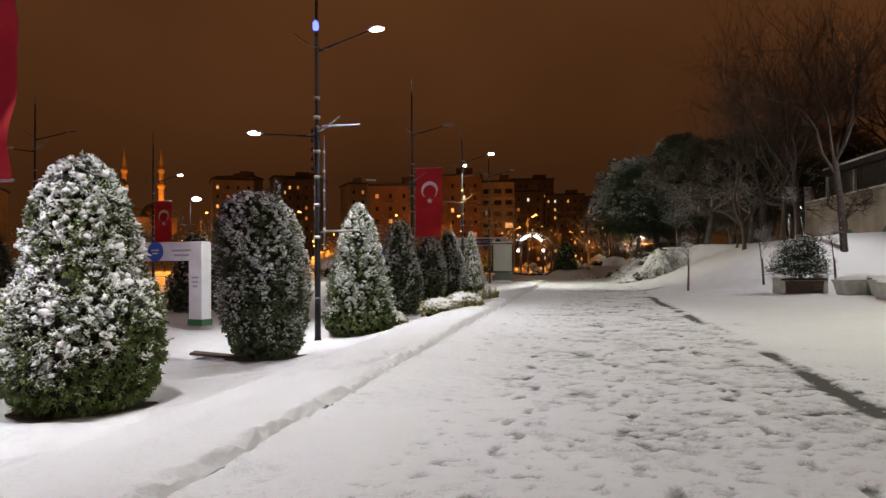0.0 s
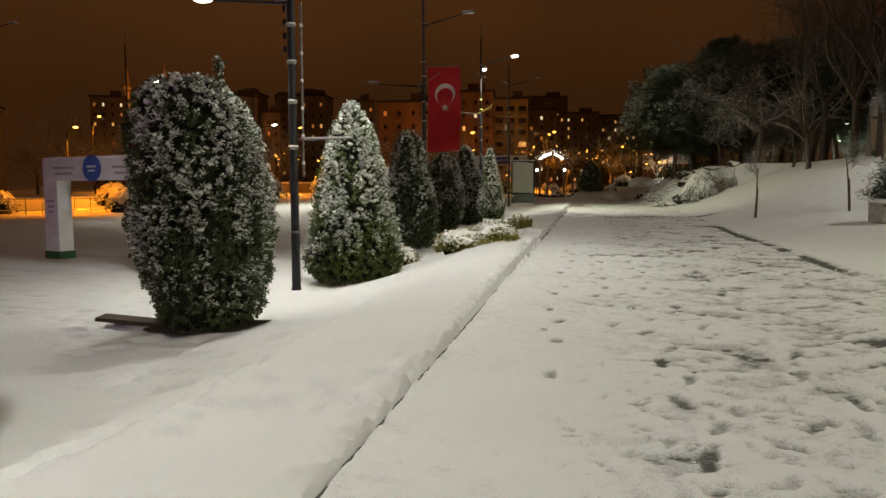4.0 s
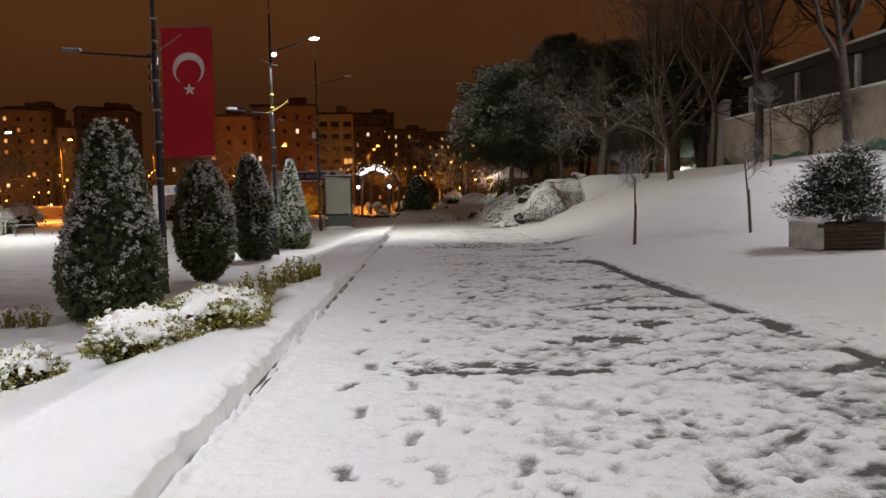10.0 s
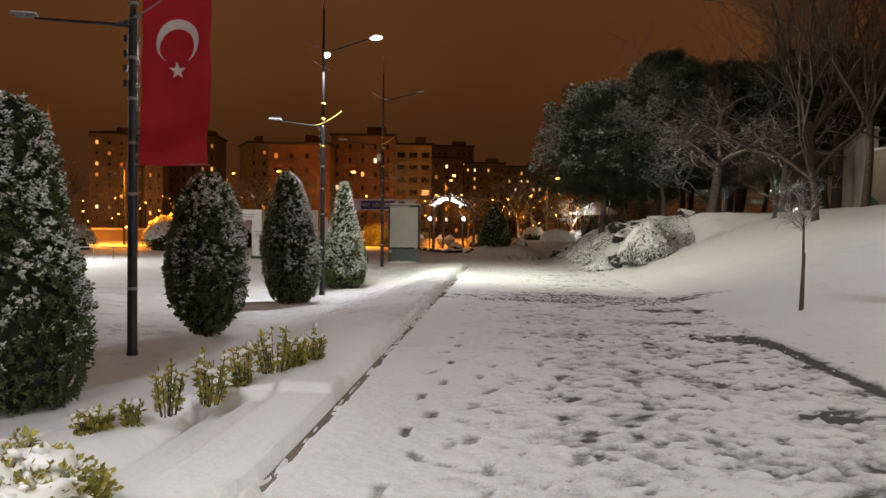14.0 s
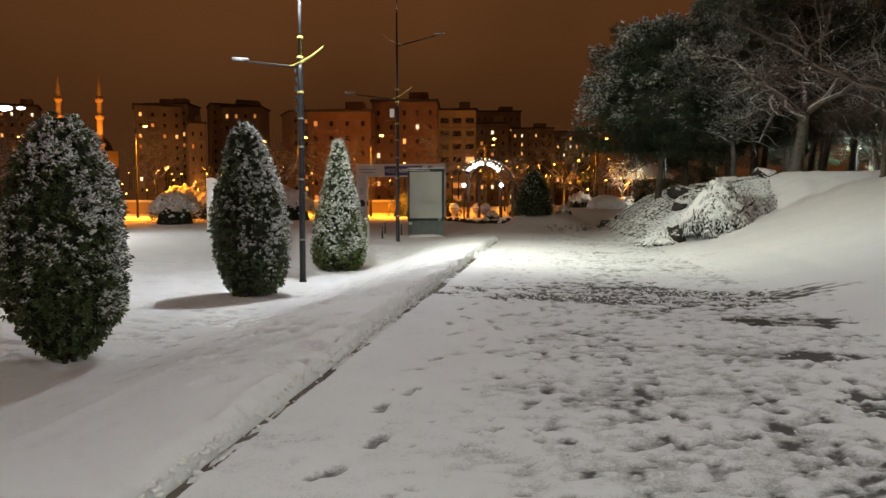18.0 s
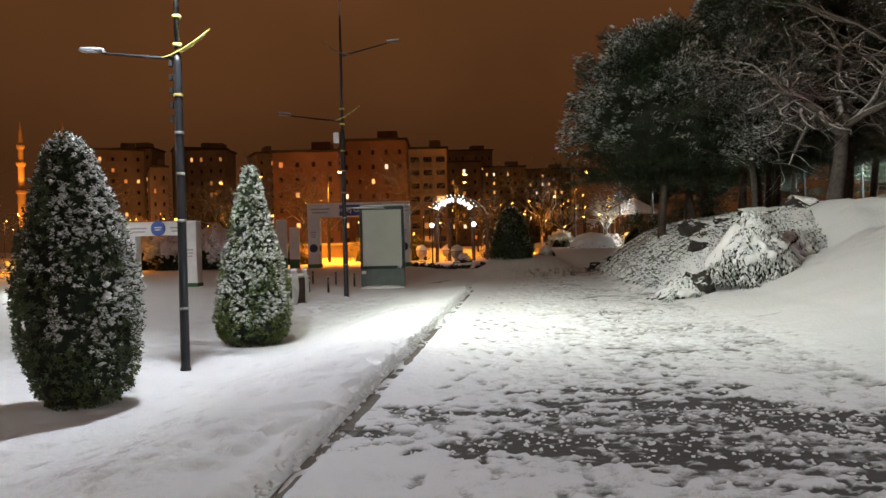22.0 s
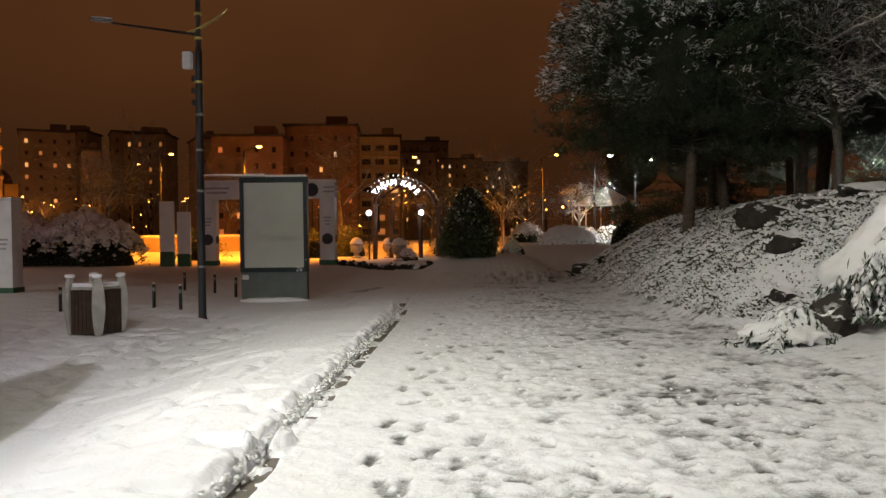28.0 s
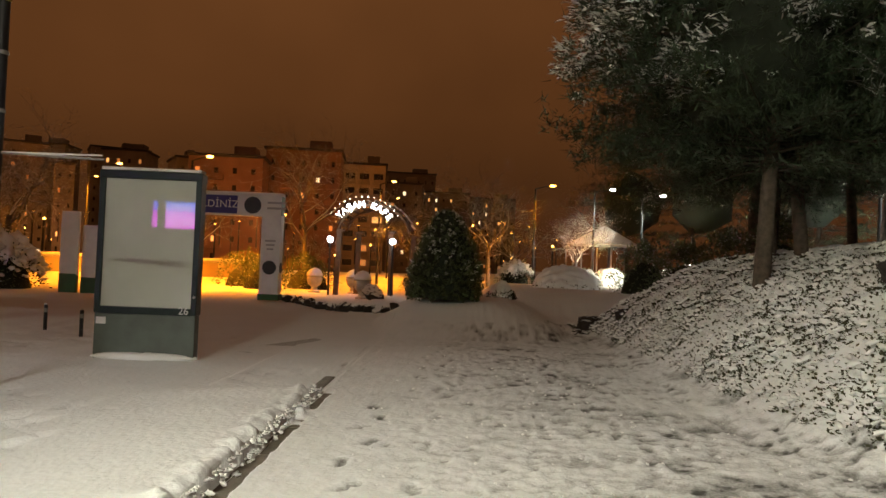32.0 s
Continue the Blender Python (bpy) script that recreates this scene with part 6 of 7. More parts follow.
# crumbs of snow on the bare asphalt, the path and along the kerb
rs = np.random.RandomState(801)
cx_ = np.concatenate([rs.uniform(-2.0, 3.6, 1500), rs.uniform(-1.6, 3.0, 1600), KERB_X + rs.normal(-0.035, 0.03, 1500)])
cy_ = np.concatenate([rs.normal(34.6, 0.75, 1500), rs.uniform(4, 57, 1600), rs.uniform(26, 51.3, 1500)])
size = np.concatenate([rs.uniform(0.006, 0.026, 1500), rs.uniform(0.005, 0.016, 1600), rs.uniform(0.005, 0.030, 1500)])
cz_ = np.concatenate([np.full(1500, 0.010), np.full(1600, 0.036), 0.03 + 0.08 * step(0.03, -0.05, cx_[3100:] - KERB_X)])
crumbs_ob = part("snow_crumbs", snow_lumps(np.stack([cx_, cy_, cz_ + size * 0.2], -1), rs.normal(0, 1, (4600, 3)), size, rs, "snow_crumbs", 0.55, 1.2, True))
tagged(crumbs_ob, "loose crumbs of snow on the path and along the kerb", "snow", kind="stuff")


# ---- cafe arch ----
ca = thing("cafe_arch", (-4.42, 72.0, spot(-4.42, 72.0)), "wooden pergola arch with lit white letters over the cafe way", "pergola")
Z0 = ca.matrix_basis.translation.z
for sx, sy, lean in ((-1.02, 0, 0.10), (1.08, 0, -0.05), (-0.45, 1.6, 0.05), (1.75, 1.6, 0.10)):
    part("post", boxed(sx, sy, 1.2, 0.19, 0.19, 2.5, 0.02), WOOD, ca).matrix_basis = pose(0, 0, 0, 0, lean * 18, 0)
    part("cap", boxed(sx, sy, 2.48, 0.36, 0.3, 0.10, 0.02), WOOD, ca).matrix_basis = pose(0, 0, 0, 0, lean * 18, 0)
R_ARC = 1.25
for k in range(15):
    a = math.radians(158 - k * 9.8)
    m = part("roof_slat", boxed(0, 0, 0, 0.10, 2.6, 0.05, 0.01), WOOD, ca)
    m.matrix_basis = pose(0.35 + (R_ARC + 0.25) * math.cos(a), 1.1, 2.30 + (R_ARC + 0.10) * math.sin(a), 0, 90 - math.degrees(a), 0)
    s = part("snow", boxed(0, 0, 0.05, 0.09, 2.5, 0.05, 0.015), SNOW_LUMP, ca)
    s.matrix_basis = m.matrix_basis
for yy in (0.05, 2.2):
    bm = bmesh.new()
    pts = [(0.35 + (R_ARC + 0.18) * math.cos(math.radians(165 - 15 * k)), yy, 2.25 + (R_ARC + 0.04) * math.sin(math.radians(165 - 15 * k))) for k in range(11)]
    for p, q in zip(pts, pts[1:]):
        rod(bm, p, q, 0.06, 0.06, 6)
    part("rib", bm, WOOD, ca, "curved wooden rib")
word = "YA\u015eAM KAFE"
for k, ch in enumerate(word):
    if ch == " ":
        continue
    a = math.radians(139 - k * 10.9)
    cx, cz = -0.02 + R_ARC * math.cos(a), 2.26 + R_ARC * math.sin(a)
    lettering("letter", ch, 0.36, 0.03, SIGN_GLOW, ca, pose(cx, -0.12, cz, 90, 0, 0) @ pose(0, 0, 0, 0, 0, math.degrees(a) - 90), "lit white letter")
for k in range(14):
    a = math.radians(146 - k * 8.6)
    part("bulb", turned([(0.006, -0.02), (0.016, 0.0), (0.006, 0.02)], 8), SIGN_GLOW, ca, "small bulb").matrix_basis = pose(-0.02 + (R_ARC + 0.30) * math.cos(a), -0.1, 2.28 + (R_ARC + 0.30) * math.sin(a))
lamp_light("sign_light", "POINT", (-4.42, 71.6, Z0 + 3.3), 14, (0.95, 0.96, 1.0), 0.5)
for sx in (-1.22, 1.14):
    t = thing("ball_lamp", (-4.42 + sx, 71.5, Z0), "frosted ball lamp glowing on a thin post by the arch", "lamp", "ball lamps at the cafe arch")
    part("post", turned([(0.05, -0.1), (0.04, 0.1), (0.03, 2.0)], 10), POLE, t)
    part("ball", (lambda b: (bmesh.ops.create_icosphere(b, subdivisions=3, radius=0.125, matrix=pose(0, 0, 2.13)), b)[1])(bmesh.new()), BALL_GLOW, t, "glowing white ball", smooth=True)
    lamp_light("ball_light", "POINT", (-4.42 + sx, 71.25, Z0 + 2.13), 10, (0.9, 0.9, 1.0), 0.15)
for ux, uy in ((-6.5, 73.3), (-4.1, 69.5), (-5.0, 73.8)):
    t = thing("stone_urn", (ux, uy, spot(ux, uy)), "pale stone urn heaped with snow", "urn", "urns before the cafe")
    part("foot", turned([(0.24, 0), (0.24, 0.08), (0.14, 0.14), (0.12, 0.26)], 20), CONCRETE, t)
    part("bowl", turned([(0.13, 0.26), (0.26, 0.36), (0.32, 0.56), (0.30, 0.66), (0.34, 0.70)], 20), CONCRETE, t)
    part("snow", turned([(0.33, 0.69), (0.31, 0.80), (0.20, 0.95), (0.04, 1.02)], 16), SNOW_LUMP, t, smooth=True)
rock(-3.6, 68.6, spot(-3.6, 68.6) + 0.18, 0.42, 0.3, 0.32, 399)
tent = thing("tent_roof", (8.5, 92.0, 1.0), "white tent roof in lamplight behind the pines", "tent")
bm = bmesh.new()
ring = [bm.verts.new((2.4 * math.cos(k * math.pi / 4), 2.4 * math.sin(k * math.pi / 4), 2.4)) for k in range(8)]
top = bm.verts.new((0, 0, 3.7))
for k in range(8):
    bm.faces.new((ring[k], ring[(k + 1) % 8], top))
part("canvas", bm, WHITE, tent)
for k in range(8):
    part("pole", rodded((2.4 * math.cos(k * math.pi / 4), 2.4 * math.sin(k * math.pi / 4), -1.0), (2.4 * math.cos(k * math.pi / 4), 2.4 * math.sin(k * math.pi / 4), 2.42), 0.05, 0.05, 6), STEEL, tent)

# ---- planters on the square ----
pl = thing("wooden_planter", (7.5, 28.3, spot(7.5, 28.3) + 0.03), "slatted wooden planter with sloping ends and snow on its rim", "planter")
for k in range(6):
    part("slat", boxed(0, -0.52 - 0.012 * k, 0.06 + 0.085 * k, 1.25 + 0.05 * k, 0.035, 0.072, 0.008), WOOD_DARK, pl)
    part("slat", boxed(0, 0.52 + 0.012 * k, 0.06 + 0.085 * k, 1.25 + 0.05 * k, 0.035, 0.072, 0.008), WOOD_DARK, pl)
for s in (-1, 1):
    part("end", boxed(s * 0.68, 0, 0.28, 0.16, 1.18, 0.56, 0.04), CONCRETE, pl, "pale concrete end")
    part("snow", boxed(s * 0.68, 0, 0.60, 0.24, 1.2, 0.10, 0.04), SNOW_LUMP, pl)
part("soil", boxed(0, 0, 0.42, 1.22, 1.0, 0.12), SNOW, pl)
rs = np.random.RandomState(401)
bp = thing("cloud_pine", (7.5, 28.3, spot(7.5, 28.3) + 0.45), "small cloud-pruned pine with snow-dusted pads in a planter", "small tree")
limbs, P, W, LP = [((0, 0, 0), (0.05, 0, 0.55), 0.06, 0.045)], [], [], []
for k in range(64):
    a, h = rs.rand() * 6.28, rs.uniform(0.20, 1.45)
    r_ = rs.uniform(0.3, 0.95) * (1.15 - 0.45 * h)
    c = np.array([r_ * math.cos(a) * 0.95, r_ * math.sin(a) * 0.9, h])
    limbs.append(((0.05, 0, 0.3 + 0.3 * h), tuple(c), 0.03, 0.012))
    m = 190
    q = c + rs.normal(0, 1, (m, 3)) * [0.17, 0.17, 0.09]
    P.append(q)
    W.append(unit(q - c + [0, 0, 0.15]))
    LP.append(q[q[:, 2] > c[2] + 0.02][:26])
P, W, LP = np.concatenate(P), np.concatenate(W), np.concatenate(LP)
part("trunk", tube_mesh("trunk", limbs, BARK_DARK, 7), parent=bp)
part("needles", leaf_blades(P, W, 0.12, 0.024, rs, "needles", NEEDLE), parent=bp, kind="stuff")
part("snow", snow_leaves(LP, unit(rs.normal(0, 1, LP.shape) * [1, 1, 0.4]), rs.uniform(0.07, 0.13, len(LP)), rs, "snow", 0.4, 0.2), parent=bp, kind="stuff")
for px, py, turn in ((8.55, 26.2, 8), (9.15, 24.9, 5), (8.6, 23.0, 12), (9.3, 27.6, 0)):
    t = thing("concrete_planter", (px, py, spot(px, py) + 0.03), "pale concrete trough planter capped with snow", "planter", "concrete planters on the square", turn)
    bm = bmesh.new()
    lo = [bm.verts.new(c) for c in ((-0.42, -0.28, 0), (0.42, -0.28, 0), (0.42, 0.28, 0), (-0.42, 0.28, 0))]
    hi = [bm.verts.new(c) for c in ((-0.52, -0.36, 0.45), (0.52, -0.36, 0.45), (0.52, 0.36, 0.45), (-0.52, 0.36, 0.45))]
    for k in range(4):
        bm.faces.new((lo[k], lo[(k + 1) % 4], hi[(k + 1) % 4], hi[k]))
    bm.faces.new(lo[::-1])
    bm.faces.new(hi)
    bmesh.ops.bevel(bm, geom=list(bm.edges), offset=0.02, segments=2, affect="EDGES")
    part("trough", bm, CONCRETE, t)
    part("rim", boxed(0, 0, 0.45, 1.08, 0.76, 0.07, 0.02), CONCRETE, t)
    part("snow", (lambda b: (bmesh.ops.create_icosphere(b, subdivisions=3, radius=1, matrix=pose(0, 0, 0.47) @ Matrix.Diagonal((0.54, 0.38, 0.17, 1))), b)[1])(bmesh.new()), SNOW_LUMP, t, smooth=True)
gb = thing("green_grit_bin", (8.95, 25.6, spot(8.95, 25.6) + 0.03), "small dark green box between the planters", "box")
part("body", boxed(0, 0, 0.27, 0.34, 0.34, 0.54, 0.02), GREEN_PRINT, gb)
part("snow", boxed(0, 0, 0.57, 0.34, 0.34, 0.08, 0.03), SNOW_LUMP, gb)

# ---- painted wall and the building above it ----
def wall_run(name, x0, y0, x1, y1, z, h, label, material, thick=0.35, n=1):
    L, turn = math.hypot(x1 - x0, y1 - y0), math.degrees(math.atan2(y1 - y0, x1 - x0))
    t = tagged(thing(name, ((x0 + x1) / 2, (y0 + y1) / 2, z), "", "", turn=turn), label, "wall", kind="structure")
    w = L / n
    for k in range(n):
        part("wall_panel", boxed(-L / 2 + w * (k + 0.5), 0, h / 2, w - 0.012, thick, h, 0.012), material, t)
    part("coping", boxed(0, 0, h + 0.05, L, thick + 0.12, 0.10, 0.02), CONCRETE, t)
    part("snow", boxed(0, 0, h + 0.14, L, thick + 0.05, 0.10, 0.04), SNOW_LUMP, t)
    return t


w1 = wall_run("wall_east", 14.6, 24.0, 13.4, 48.5, 2.0, 2.6, "long painted retaining wall, stained beige with green foot", WALL, n=8)
bm = bmesh.new()
crest = [(-12.2 + 24.4 * k / 80, 0.62 + 0.28 * math.sin(k * 0.33) + 0.14 * math.sin(k * 0.87 + 1)) for k in range(81)]
row = [(bm.verts.new((u, 0.182, 0.0)), bm.verts.new((u, 0.182, h_))) for u, h_ in crest]
for (a0, a1), (b0, b1) in zip(row, row[1:]):
    bm.faces.new((b0, a0, a1, b1))
part("painted_dado", bm, WALL_GREEN, w1, "wavy green painted foot")
wall_run("wall_north", 13.4, 48.6, 17.5, 62.0, 2.1, 3.4, "pale retaining wall running back behind the pines", WALL_PALE, n=4)
hb = thing("flat_roofed_building", (19.2, 38.0, 2.3), "flat-roofed pale building above the painted wall", "building", turn=92.8)
part("wall", boxed(0, 0, 1.9, 22.0, 8.0, 4.2, 0.02), WALL_PALE, hb)
part("roof", boxed(0, 0, 4.15, 22.6, 8.8, 0.35, 0.03), ROOF_AND_SHADE, hb)
part("snow", boxed(0, 0, 4.40, 22.4, 8.6, 0.14, 0.05), SNOW_LUMP, hb)
# solid slab on the wall, its dark colour standing for shade under the roof
part("porch_shade", boxed(0.6, 4.05, 2.3, 20.6, 0.3, 3.3, 0.03), ROOF_AND_SHADE, hb, "dark slab painted as the shaded open front")
for k in range(6):
    part("post", boxed(-9.5 + 4.0 * k, 4.28, 2.2, 0.22, 0.14, 3.4, 0.02), WALL_PALE, hb)

# ---- town ----
def building(x, y, w, top, floors, turn, material, seed, lit=0.10):
    rs = np.random.RandomState(seed)
    base = spot(x, y) - 3
    d, H = 12.0, top - base
    t = thing("apartment_building", (x, y, base), "far apartment block, a few windows lit at night", "building", "town beyond the park", turn)
    part("wall", boxed(0, d / 2, H / 2, w, d, H, 0.05), material, t)
    part("roof", boxed(0, d / 2, H + 0.25, w + 0.8, d + 0.8, 0.5, 0.1), ROOF_AND_SHADE, t)
    part("roof_room", boxed(w * 0.2, d / 2, H + 1.4, w * 0.3, d * 0.4, 2.2, 0.1), material, t)
    fl = H / (floors + 1.5)
    cols = max(int(w / 2.6), 2)
    pw, ph = w / cols * 0.22, fl * 0.32
    if material is FACADE:
        pw, ph = w / cols * 0.66, fl * 0.40
    pane = {}
    for key, m in (("dark", WIN_DARK), ("warm", WIN_LIT), ("cool", WIN_COOL), ("dim", WIN_DIM)):
        pane[key] = bm_mesh("window", boxed(0, 0, 0, pw, 0.12, ph), m)
    slab = bm_mesh("balcony", boxed(0, 0, 0, w / cols * 0.86, 1.1, fl * 0.30, 0.05), material)
    for fr in range(floors):
        for c in range(cols):
            zz, xx = H - fl * (fr + 0.8), -w / 2 + w / cols * (c + 0.5)
            kind = "dark" if rs.rand() > lit else ("dim", "dim", "warm", "warm", "cool")[rs.randint(5)]
            part("window", pane[kind], parent=t).matrix_basis = pose(xx, -0.05, zz)
            if c % 3 == 1 or (material is FACADE and c % 2 == 0):
                part("balcony", slab, parent=t).matrix_basis = pose(xx, -0.55, zz - fl * 0.42)
    return t


TOWN = [(-131.0, 123.9, 18.8, 17.5, 5, 30, FACADE), (-119.5, 132.8, 10.3, 17.0, 5, 30, FACADE), (-158.0, 235.9, 10.9, 30.4, 9, 30, FACADE_DARK), (-104.8, 220.5, 12.3, 27.4, 9, 30, FACADE_DARK), (-91.9, 216.3, 4.2, 22.1, 6, 30, FACADE_DARK),
        (-102.6, 268.3, 16.3, 33.4, 10, 30, FACADE_DARK), (-64.9, 220.6, 5.6, 25.1, 8, 30, FACADE_DARK), (-42.1, 175.4, 12.8, 19.6, 6, 6, FACADE_RED), (-30.4, 184.6, 13.8, 22.6, 7, 6, FACADE_RED), (-21.2, 202.6, 8.8, 22.7, 7, 6, FACADE),
        (-16.8, 258.4, 9.8, 25.1, 7, 6, FACADE_DARK), (-126.7, 267.6, 14.4, 34.1, 9, 6, FACADE_DARK), (-93.8, 250.8, 11.5, 30.6, 8, 6, FACADE_DARK), (-5.9, 329.9, 16.6, 30.1, 8, 6, FACADE_DARK), (12.2, 351.8, 18.4, 30.6, 8, 6, FACADE_DARK),
        (-19.6, 331.1, 18.3, 37.1, 9, 10, FACADE_DARK), (-183.0, 139.9, 13.3, 19.5, 6, 30, FACADE_DARK), (-179.2, 118.9, 21.3, 19.4, 6, 30, FACADE)]
for k, (bx, by, bw, bt, fl, tn, mm) in enumerate(TOWN):
    building(bx, by, bw, bt, fl, tn, mm, 500 + k, 0.24 if mm is FACADE_DARK else 0.12)

# far mosque with two floodlit minarets
mq = thing("mosque", (-268.0, 452.0, 8.0), "far mosque with floodlit minarets", "mosque", turn=30)
part("hall", boxed(0, 6, 12, 26, 20, 24, 0.3), FACADE_DARK, mq)
part("dome", (lambda b: (bmesh.ops.create_uvsphere(b, u_segments=24, v_segments=12, radius=10, matrix=pose(0, 6, 24)), b)[1])(bmesh.new()), FACADE_DARK, mq, smooth=True)
for mx_, my_ in ((-283.5, 441.4), (-261.2, 446.9)):
    t = thing("minaret", (mx_, my_, 5.0), "slender floodlit stone minaret with balconies and a pointed top", "minaret", "minarets of the mosque")
    part("shaft", turned([(2.2, 0), (2.2, 30), (1.7, 31), (1.7, 46), (1.4, 47), (1.4, 58), (1.2, 59)], 16), MINARET, t)
    for zz, r_ in ((30, 3.0), (46, 2.6), (56, 2.2)):
        part("balcony", turned([(r_ * 0.6, zz - 1.5), (r_, zz), (r_, zz + 1.2), (r_ * 0.9, zz + 1.2)], 16), MINARET, t)
    part("spire", turned([(1.5, 58.5), (0.9, 65), (0.05, 71)], 16), MINARET, t)
    for zz, pw_ in ((6, 26000), (31.5, 20000)):
        lamp_light("floodlight", "SPOT", (mx_ + 9, my_ - 17, 5 + zz - 4), pw_ * 1.7, (1.0, 0.27, 0.02), 0.5, (mx_, my_, 5 + zz + 20)).data.spot_size = radians(52)


# ---- sodium street lamps ----
def sodium_lamp(x, y, z, h, label, power=0, glow_mat=None, color=SODIUM, head=0.11):
    t = thing("street_lamp", (x, y, z), label, "street lamp", "street lamps of the town")
    part("post", turned([(0.09, -0.3), (0.05, h)], 8), POLE, t)
    part("arm", rodded((0, 0, h), (0.8, -0.3, h + 0.2), 0.03, 0.03, 6), POLE, t)
    part("lamp_head", (lambda b: (bmesh.ops.create_icosphere(b, subdivisions=2, radius=head, matrix=pose(0.9, -0.35, h + 0.16) @ Matrix.Diagonal((1.5, 1, 0.6, 1))), b)[1])(bmesh.new()), glow_mat or SODIUM_GLOW, t, smooth=True)
    if power:
        lamp_light("street_light", "SPOT", (x + 0.9, y - 0.35, z + h - 0.15), power, color, 0.2, None, 140)
    return t


for lx_, ly_, h_, p_ in ((-12.9, 76.8, 5.6, 3600), (-28.0, 72.0, 6.0, 4200), (-22.0, 88.0, 6.5, 3200), (-40.0, 60.0, 6.5, 2200), (-44.0, 84.0, 7.0, 2500), (-33.0, 47.5, 5.0, 1000), (-6.0, 92.0, 6.5, 2600), (3.3, 84.8, 5.6, 1500), (-105.0, 112.0, 8.0, 6000), (-138.0, 104.0, 8.0, 6000), (-58.0, 100.0, 8.0, 5000), (-34.0, 110.0, 8.0, 5000), (-8.0, 120.0, 8.0, 4000)):
    sodium_lamp(lx_, ly_, spot(lx_, ly_), h_, "street lamp with a glowing orange sodium head", p_ * 2.6)
sodium_lamp(6.4, 84.0, 0.6, 5.3, "lamp with a white head near the tent", 2200, LED_GLOW, LED)
sodium_lamp(7.9, 79.5, 0.8, 4.4, "lamp with a white head near the tent", 1600, LED_GLOW, LED)
sodium_lamp(19.0, 75.0, 1.5, 4.5, "lamp with a white head behind the pines", 6000, LED_GLOW, LED)
sodium_lamp(14.0, 70.0, 2.0, 4.5, "lamp with a white head among the pines", 3500, LED_GLOW, LED)
sodium_lamp(-40.6, 75.2, -0.2, 8.3, "tall lamp with a bright white head", 900, LED_GLOW, LED, 0.34)
rs = np.random.RandomState(611)
dot = bm_mesh("lamp_head", (lambda b: (bmesh.ops.create_icosphere(b, subdivisions=1, radius=0.14), b)[1])(bmesh.new()), SODIUM_GLOW)
stick = bm_mesh("post", turned([(0.12, 0), (0.08, 1)], 6), POLE)
for k in range(170):
    yy = rs.uniform(110, 320)
    xx = -0.62 * yy + rs.rand() * (0.72 * yy)
    zz = rs.uniform(1.0, 6.0) + max(0, (yy - 110) * 0.055)
    t = thing("street_lamp", (xx, yy, zz - 5), "distant orange street lamp", "street lamp", "street lamps of the town")
    part("post", stick, parent=t).scale = (1, 1, 5)
    head = part("lamp_head", dot, parent=t)
    head.location = (0, 0, 5)
    head.scale = (rs.uniform(0.45, 1.0),) * 3
# terrace wall and railing lit by the sodium lamps
terrace = thing("terrace_wall", (-27.0, 92.0, 0.0), "low terrace wall with snow along its top in orange lamplight", "wall", turn=14)
part("wall", boxed(0, 0, 0.55, 26, 0.5, 1.5, 0.03), FACADE, terrace)
part("coping", boxed(0, 0, 1.35, 26.1, 0.65, 0.12, 0.02), CONCRETE, terrace)
part("snow", boxed(0, 0, 1.50, 26, 0.6, 0.18, 0.06), SNOW_LUMP, terrace)
fence = thing("railing", (-30.0, 46.0, -0.30), "low metal railing along the edge of the square", "railing", turn=38)
for k in range(34):
    part("post", rodded((-14 + 0.85 * k, 0, -0.1), (-14 + 0.85 * k, 0, 0.9), 0.025, 0.025, 6), STEEL, fence)
for zz in (0.2, 0.85):
    part("rail", rodded((-14, 0, zz), (14.1, 0, zz), 0.022, 0.022, 6), STEEL, fence)

# street light that washes the lower storeys of the town
for lx_, ly_ in ((-36.0, 160.0), (-14.0, 172.0), (-60.0, 190.0), (-95.0, 200.0), (-130.0, 210.0), (0.0, 260.0), (-112.0, 116.0), (-150.0, 112.0)):
    sodium_lamp(lx_, ly_, 0.0, 9.0, "street lamp with a glowing orange sodium head", 0)
    lamp_light("street_light", "POINT", (lx_ + 0.9, ly_ - 0.6, 8.4), 2200 if lx_ < -100 and ly_ < 130 else 3600, (1.0, 0.36, 0.10), 0.3)


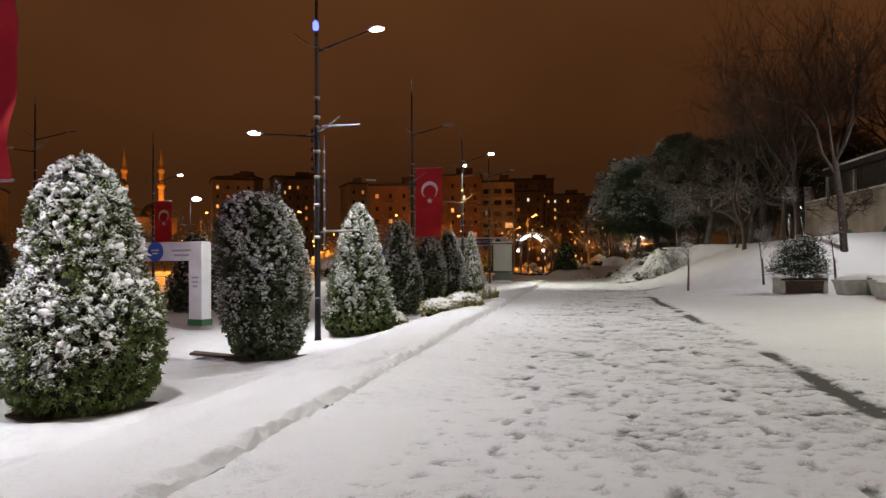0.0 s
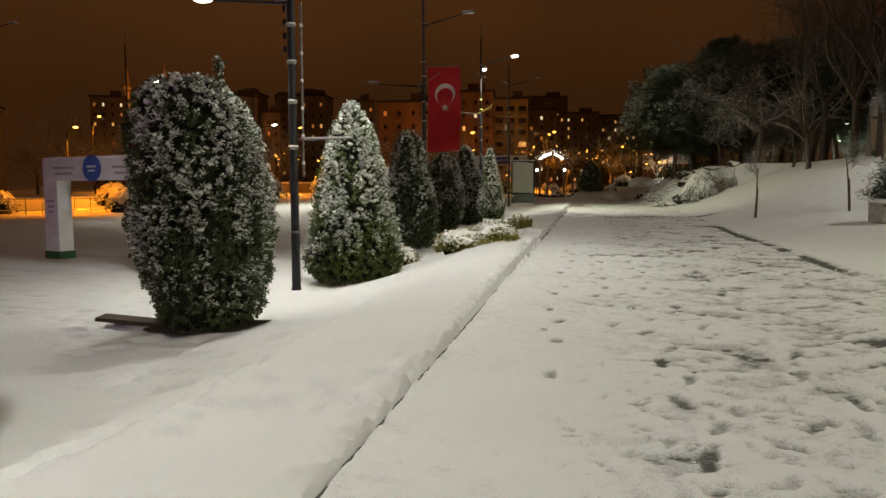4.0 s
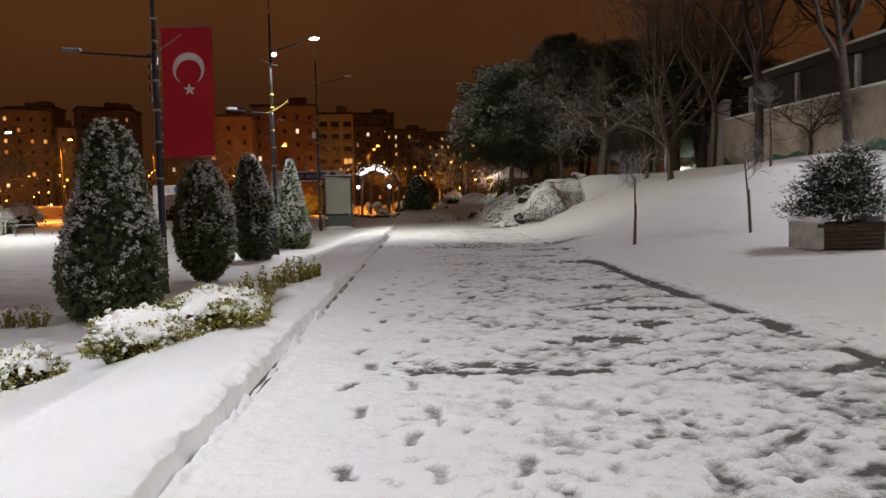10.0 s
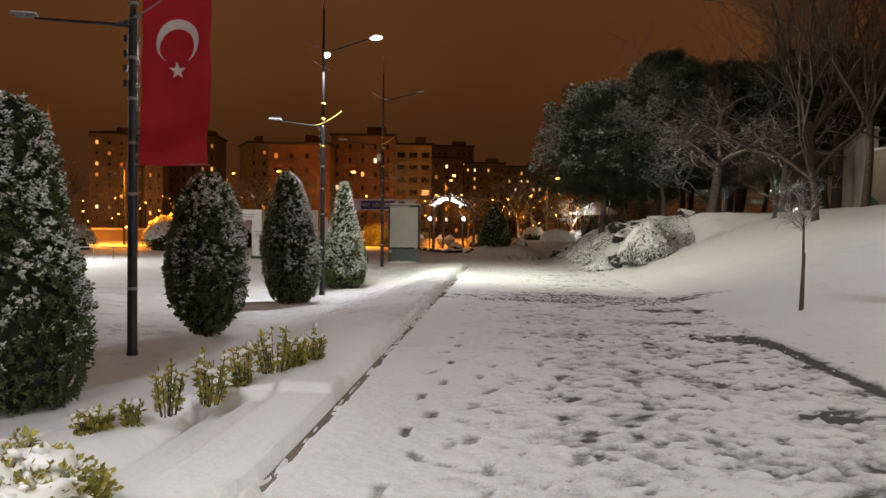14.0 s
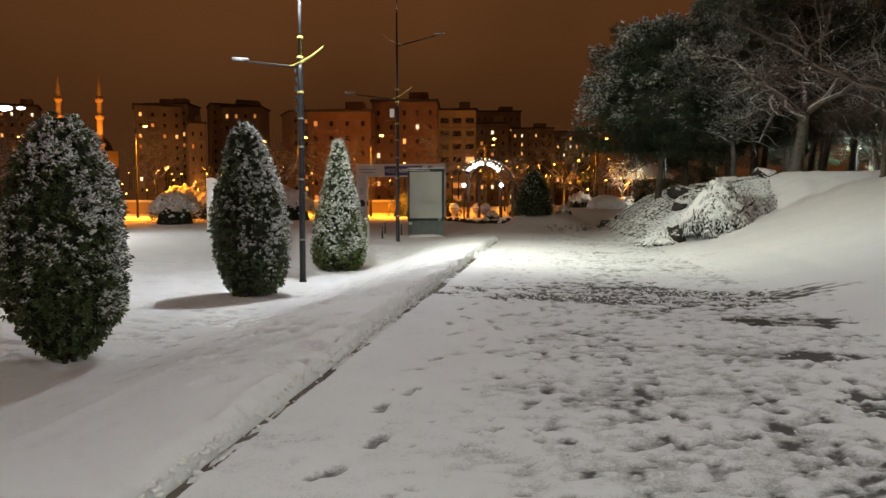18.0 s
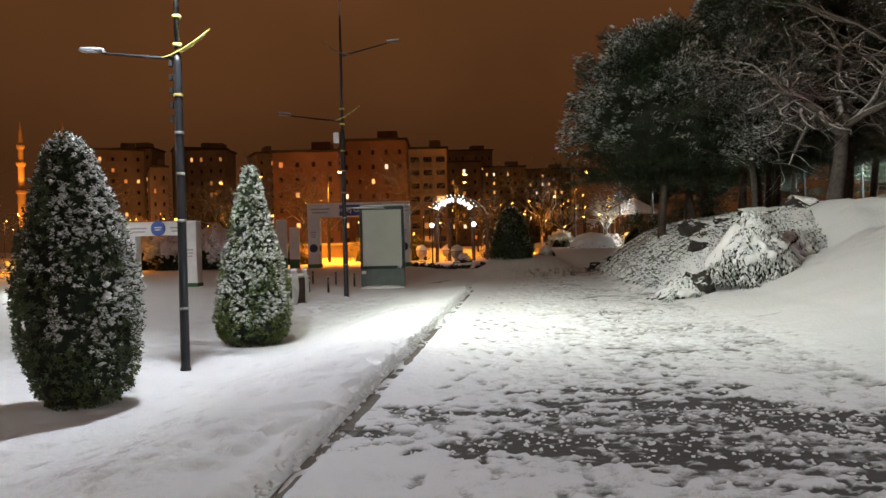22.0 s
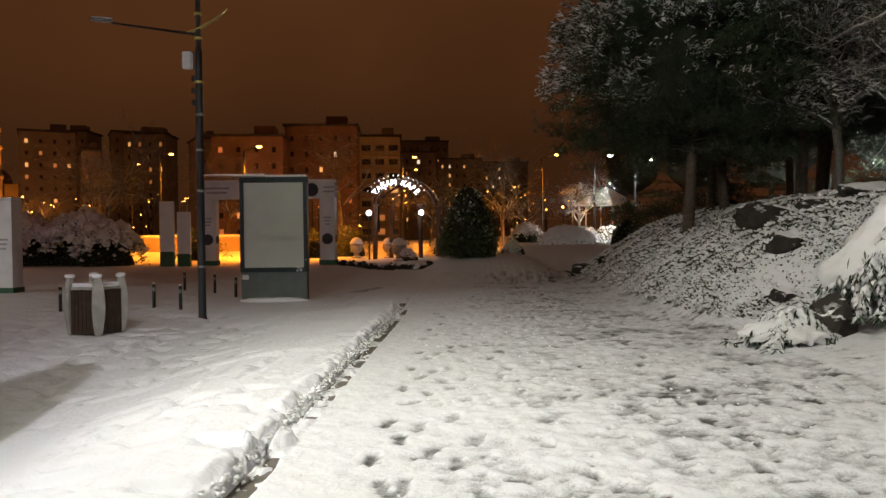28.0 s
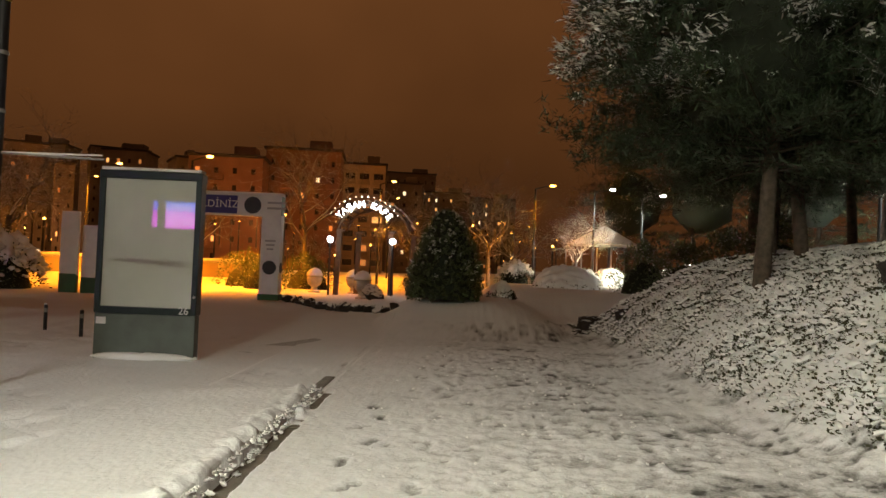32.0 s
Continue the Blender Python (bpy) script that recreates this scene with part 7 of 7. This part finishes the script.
# ---- trees in the lamplight beyond the square ----
def park_tree_parts(seed, h, bark):
    rs_ = np.random.RandomState(seed)
    limbs_ = [[] for _ in range(4)]
    for k in range(6):
        a = k * 1.05 + rs_.uniform(-0.3, 0.3)
        w_ = unit(np.array([math.cos(a) * 0.6, math.sin(a) * 0.6, 0.8]))
        grow(rs_, (0, 0, h * rs_.uniform(0.25, 0.38)), w_, h * rs_.uniform(0.4, 0.6), 0.05, 0, limbs_, 3 if k < 2 else 2, 0.6, 0.08)
    return tube_mesh("trunk", [((0, 0, -0.2), (0.05, 0, h * 0.4), 0.12, 0.08)], bark, 8), tube_mesh("twig", sum(limbs_, []), bark, 3)


PARK = [park_tree_parts(701, 5.0, BARK_PALE), park_tree_parts(702, 6.5, BARK_PALE)]
rs = np.random.RandomState(703)
for k, (px, py) in enumerate(((-16.5, 69.0), (-19.5, 74.0), (-24.5, 78.0), (-14.5, 83.0), (-31.0, 66.0), (-35.0, 72.0), (-27.0, 60.0), (-38.0, 54.0), (-42.0, 66.0), (-8.5, 81.0), (-3.5, 86.0), (1.0, 88.0), (5.2, 82.0), (-20.0, 96.0), (-12.0, 100.0), (-46.0, 76.0), (-50.0, 58.0), (-34.0, 86.0), (3.0, 96.0), (10.0, 98.0), (-52.0, 92.0), (-66.0, 100.0), (-58.0, 76.0), (-5.0, 108.0))):
    t = thing("park_tree", (px, py, spot(px, py)), "bare snowy tree in the orange lamplight", "tree", "trees beyond the square", k * 53)
    sc = rs.uniform(0.8, 1.25)
    t.scale = (sc, sc, sc)
    for nm, me in zip(("trunk", "twig"), PARK[k % 2]):
        part(nm, me, parent=t, kind="" if nm == "trunk" else "stuff")

# snow-laden shrubs in the white lamplight behind the pines
for k, (px, py, s) in enumerate(((5.4, 80.5, 1.0), (7.0, 82.0, 1.2), (8.8, 77.5, 1.0), (10.5, 79.5, 1.3), (13.0, 76.0, 1.2), (16.5, 73.5, 1.3), (19.5, 71.0, 1.3), (11.4, 73.0, 0.9))):
    snow_mound("snowy_shrub", px, py, 0.9 * s, 0.8 * s, 0.9 * s, 820 + k, "loose shrub laden with snow in white lamplight", leafy=True)
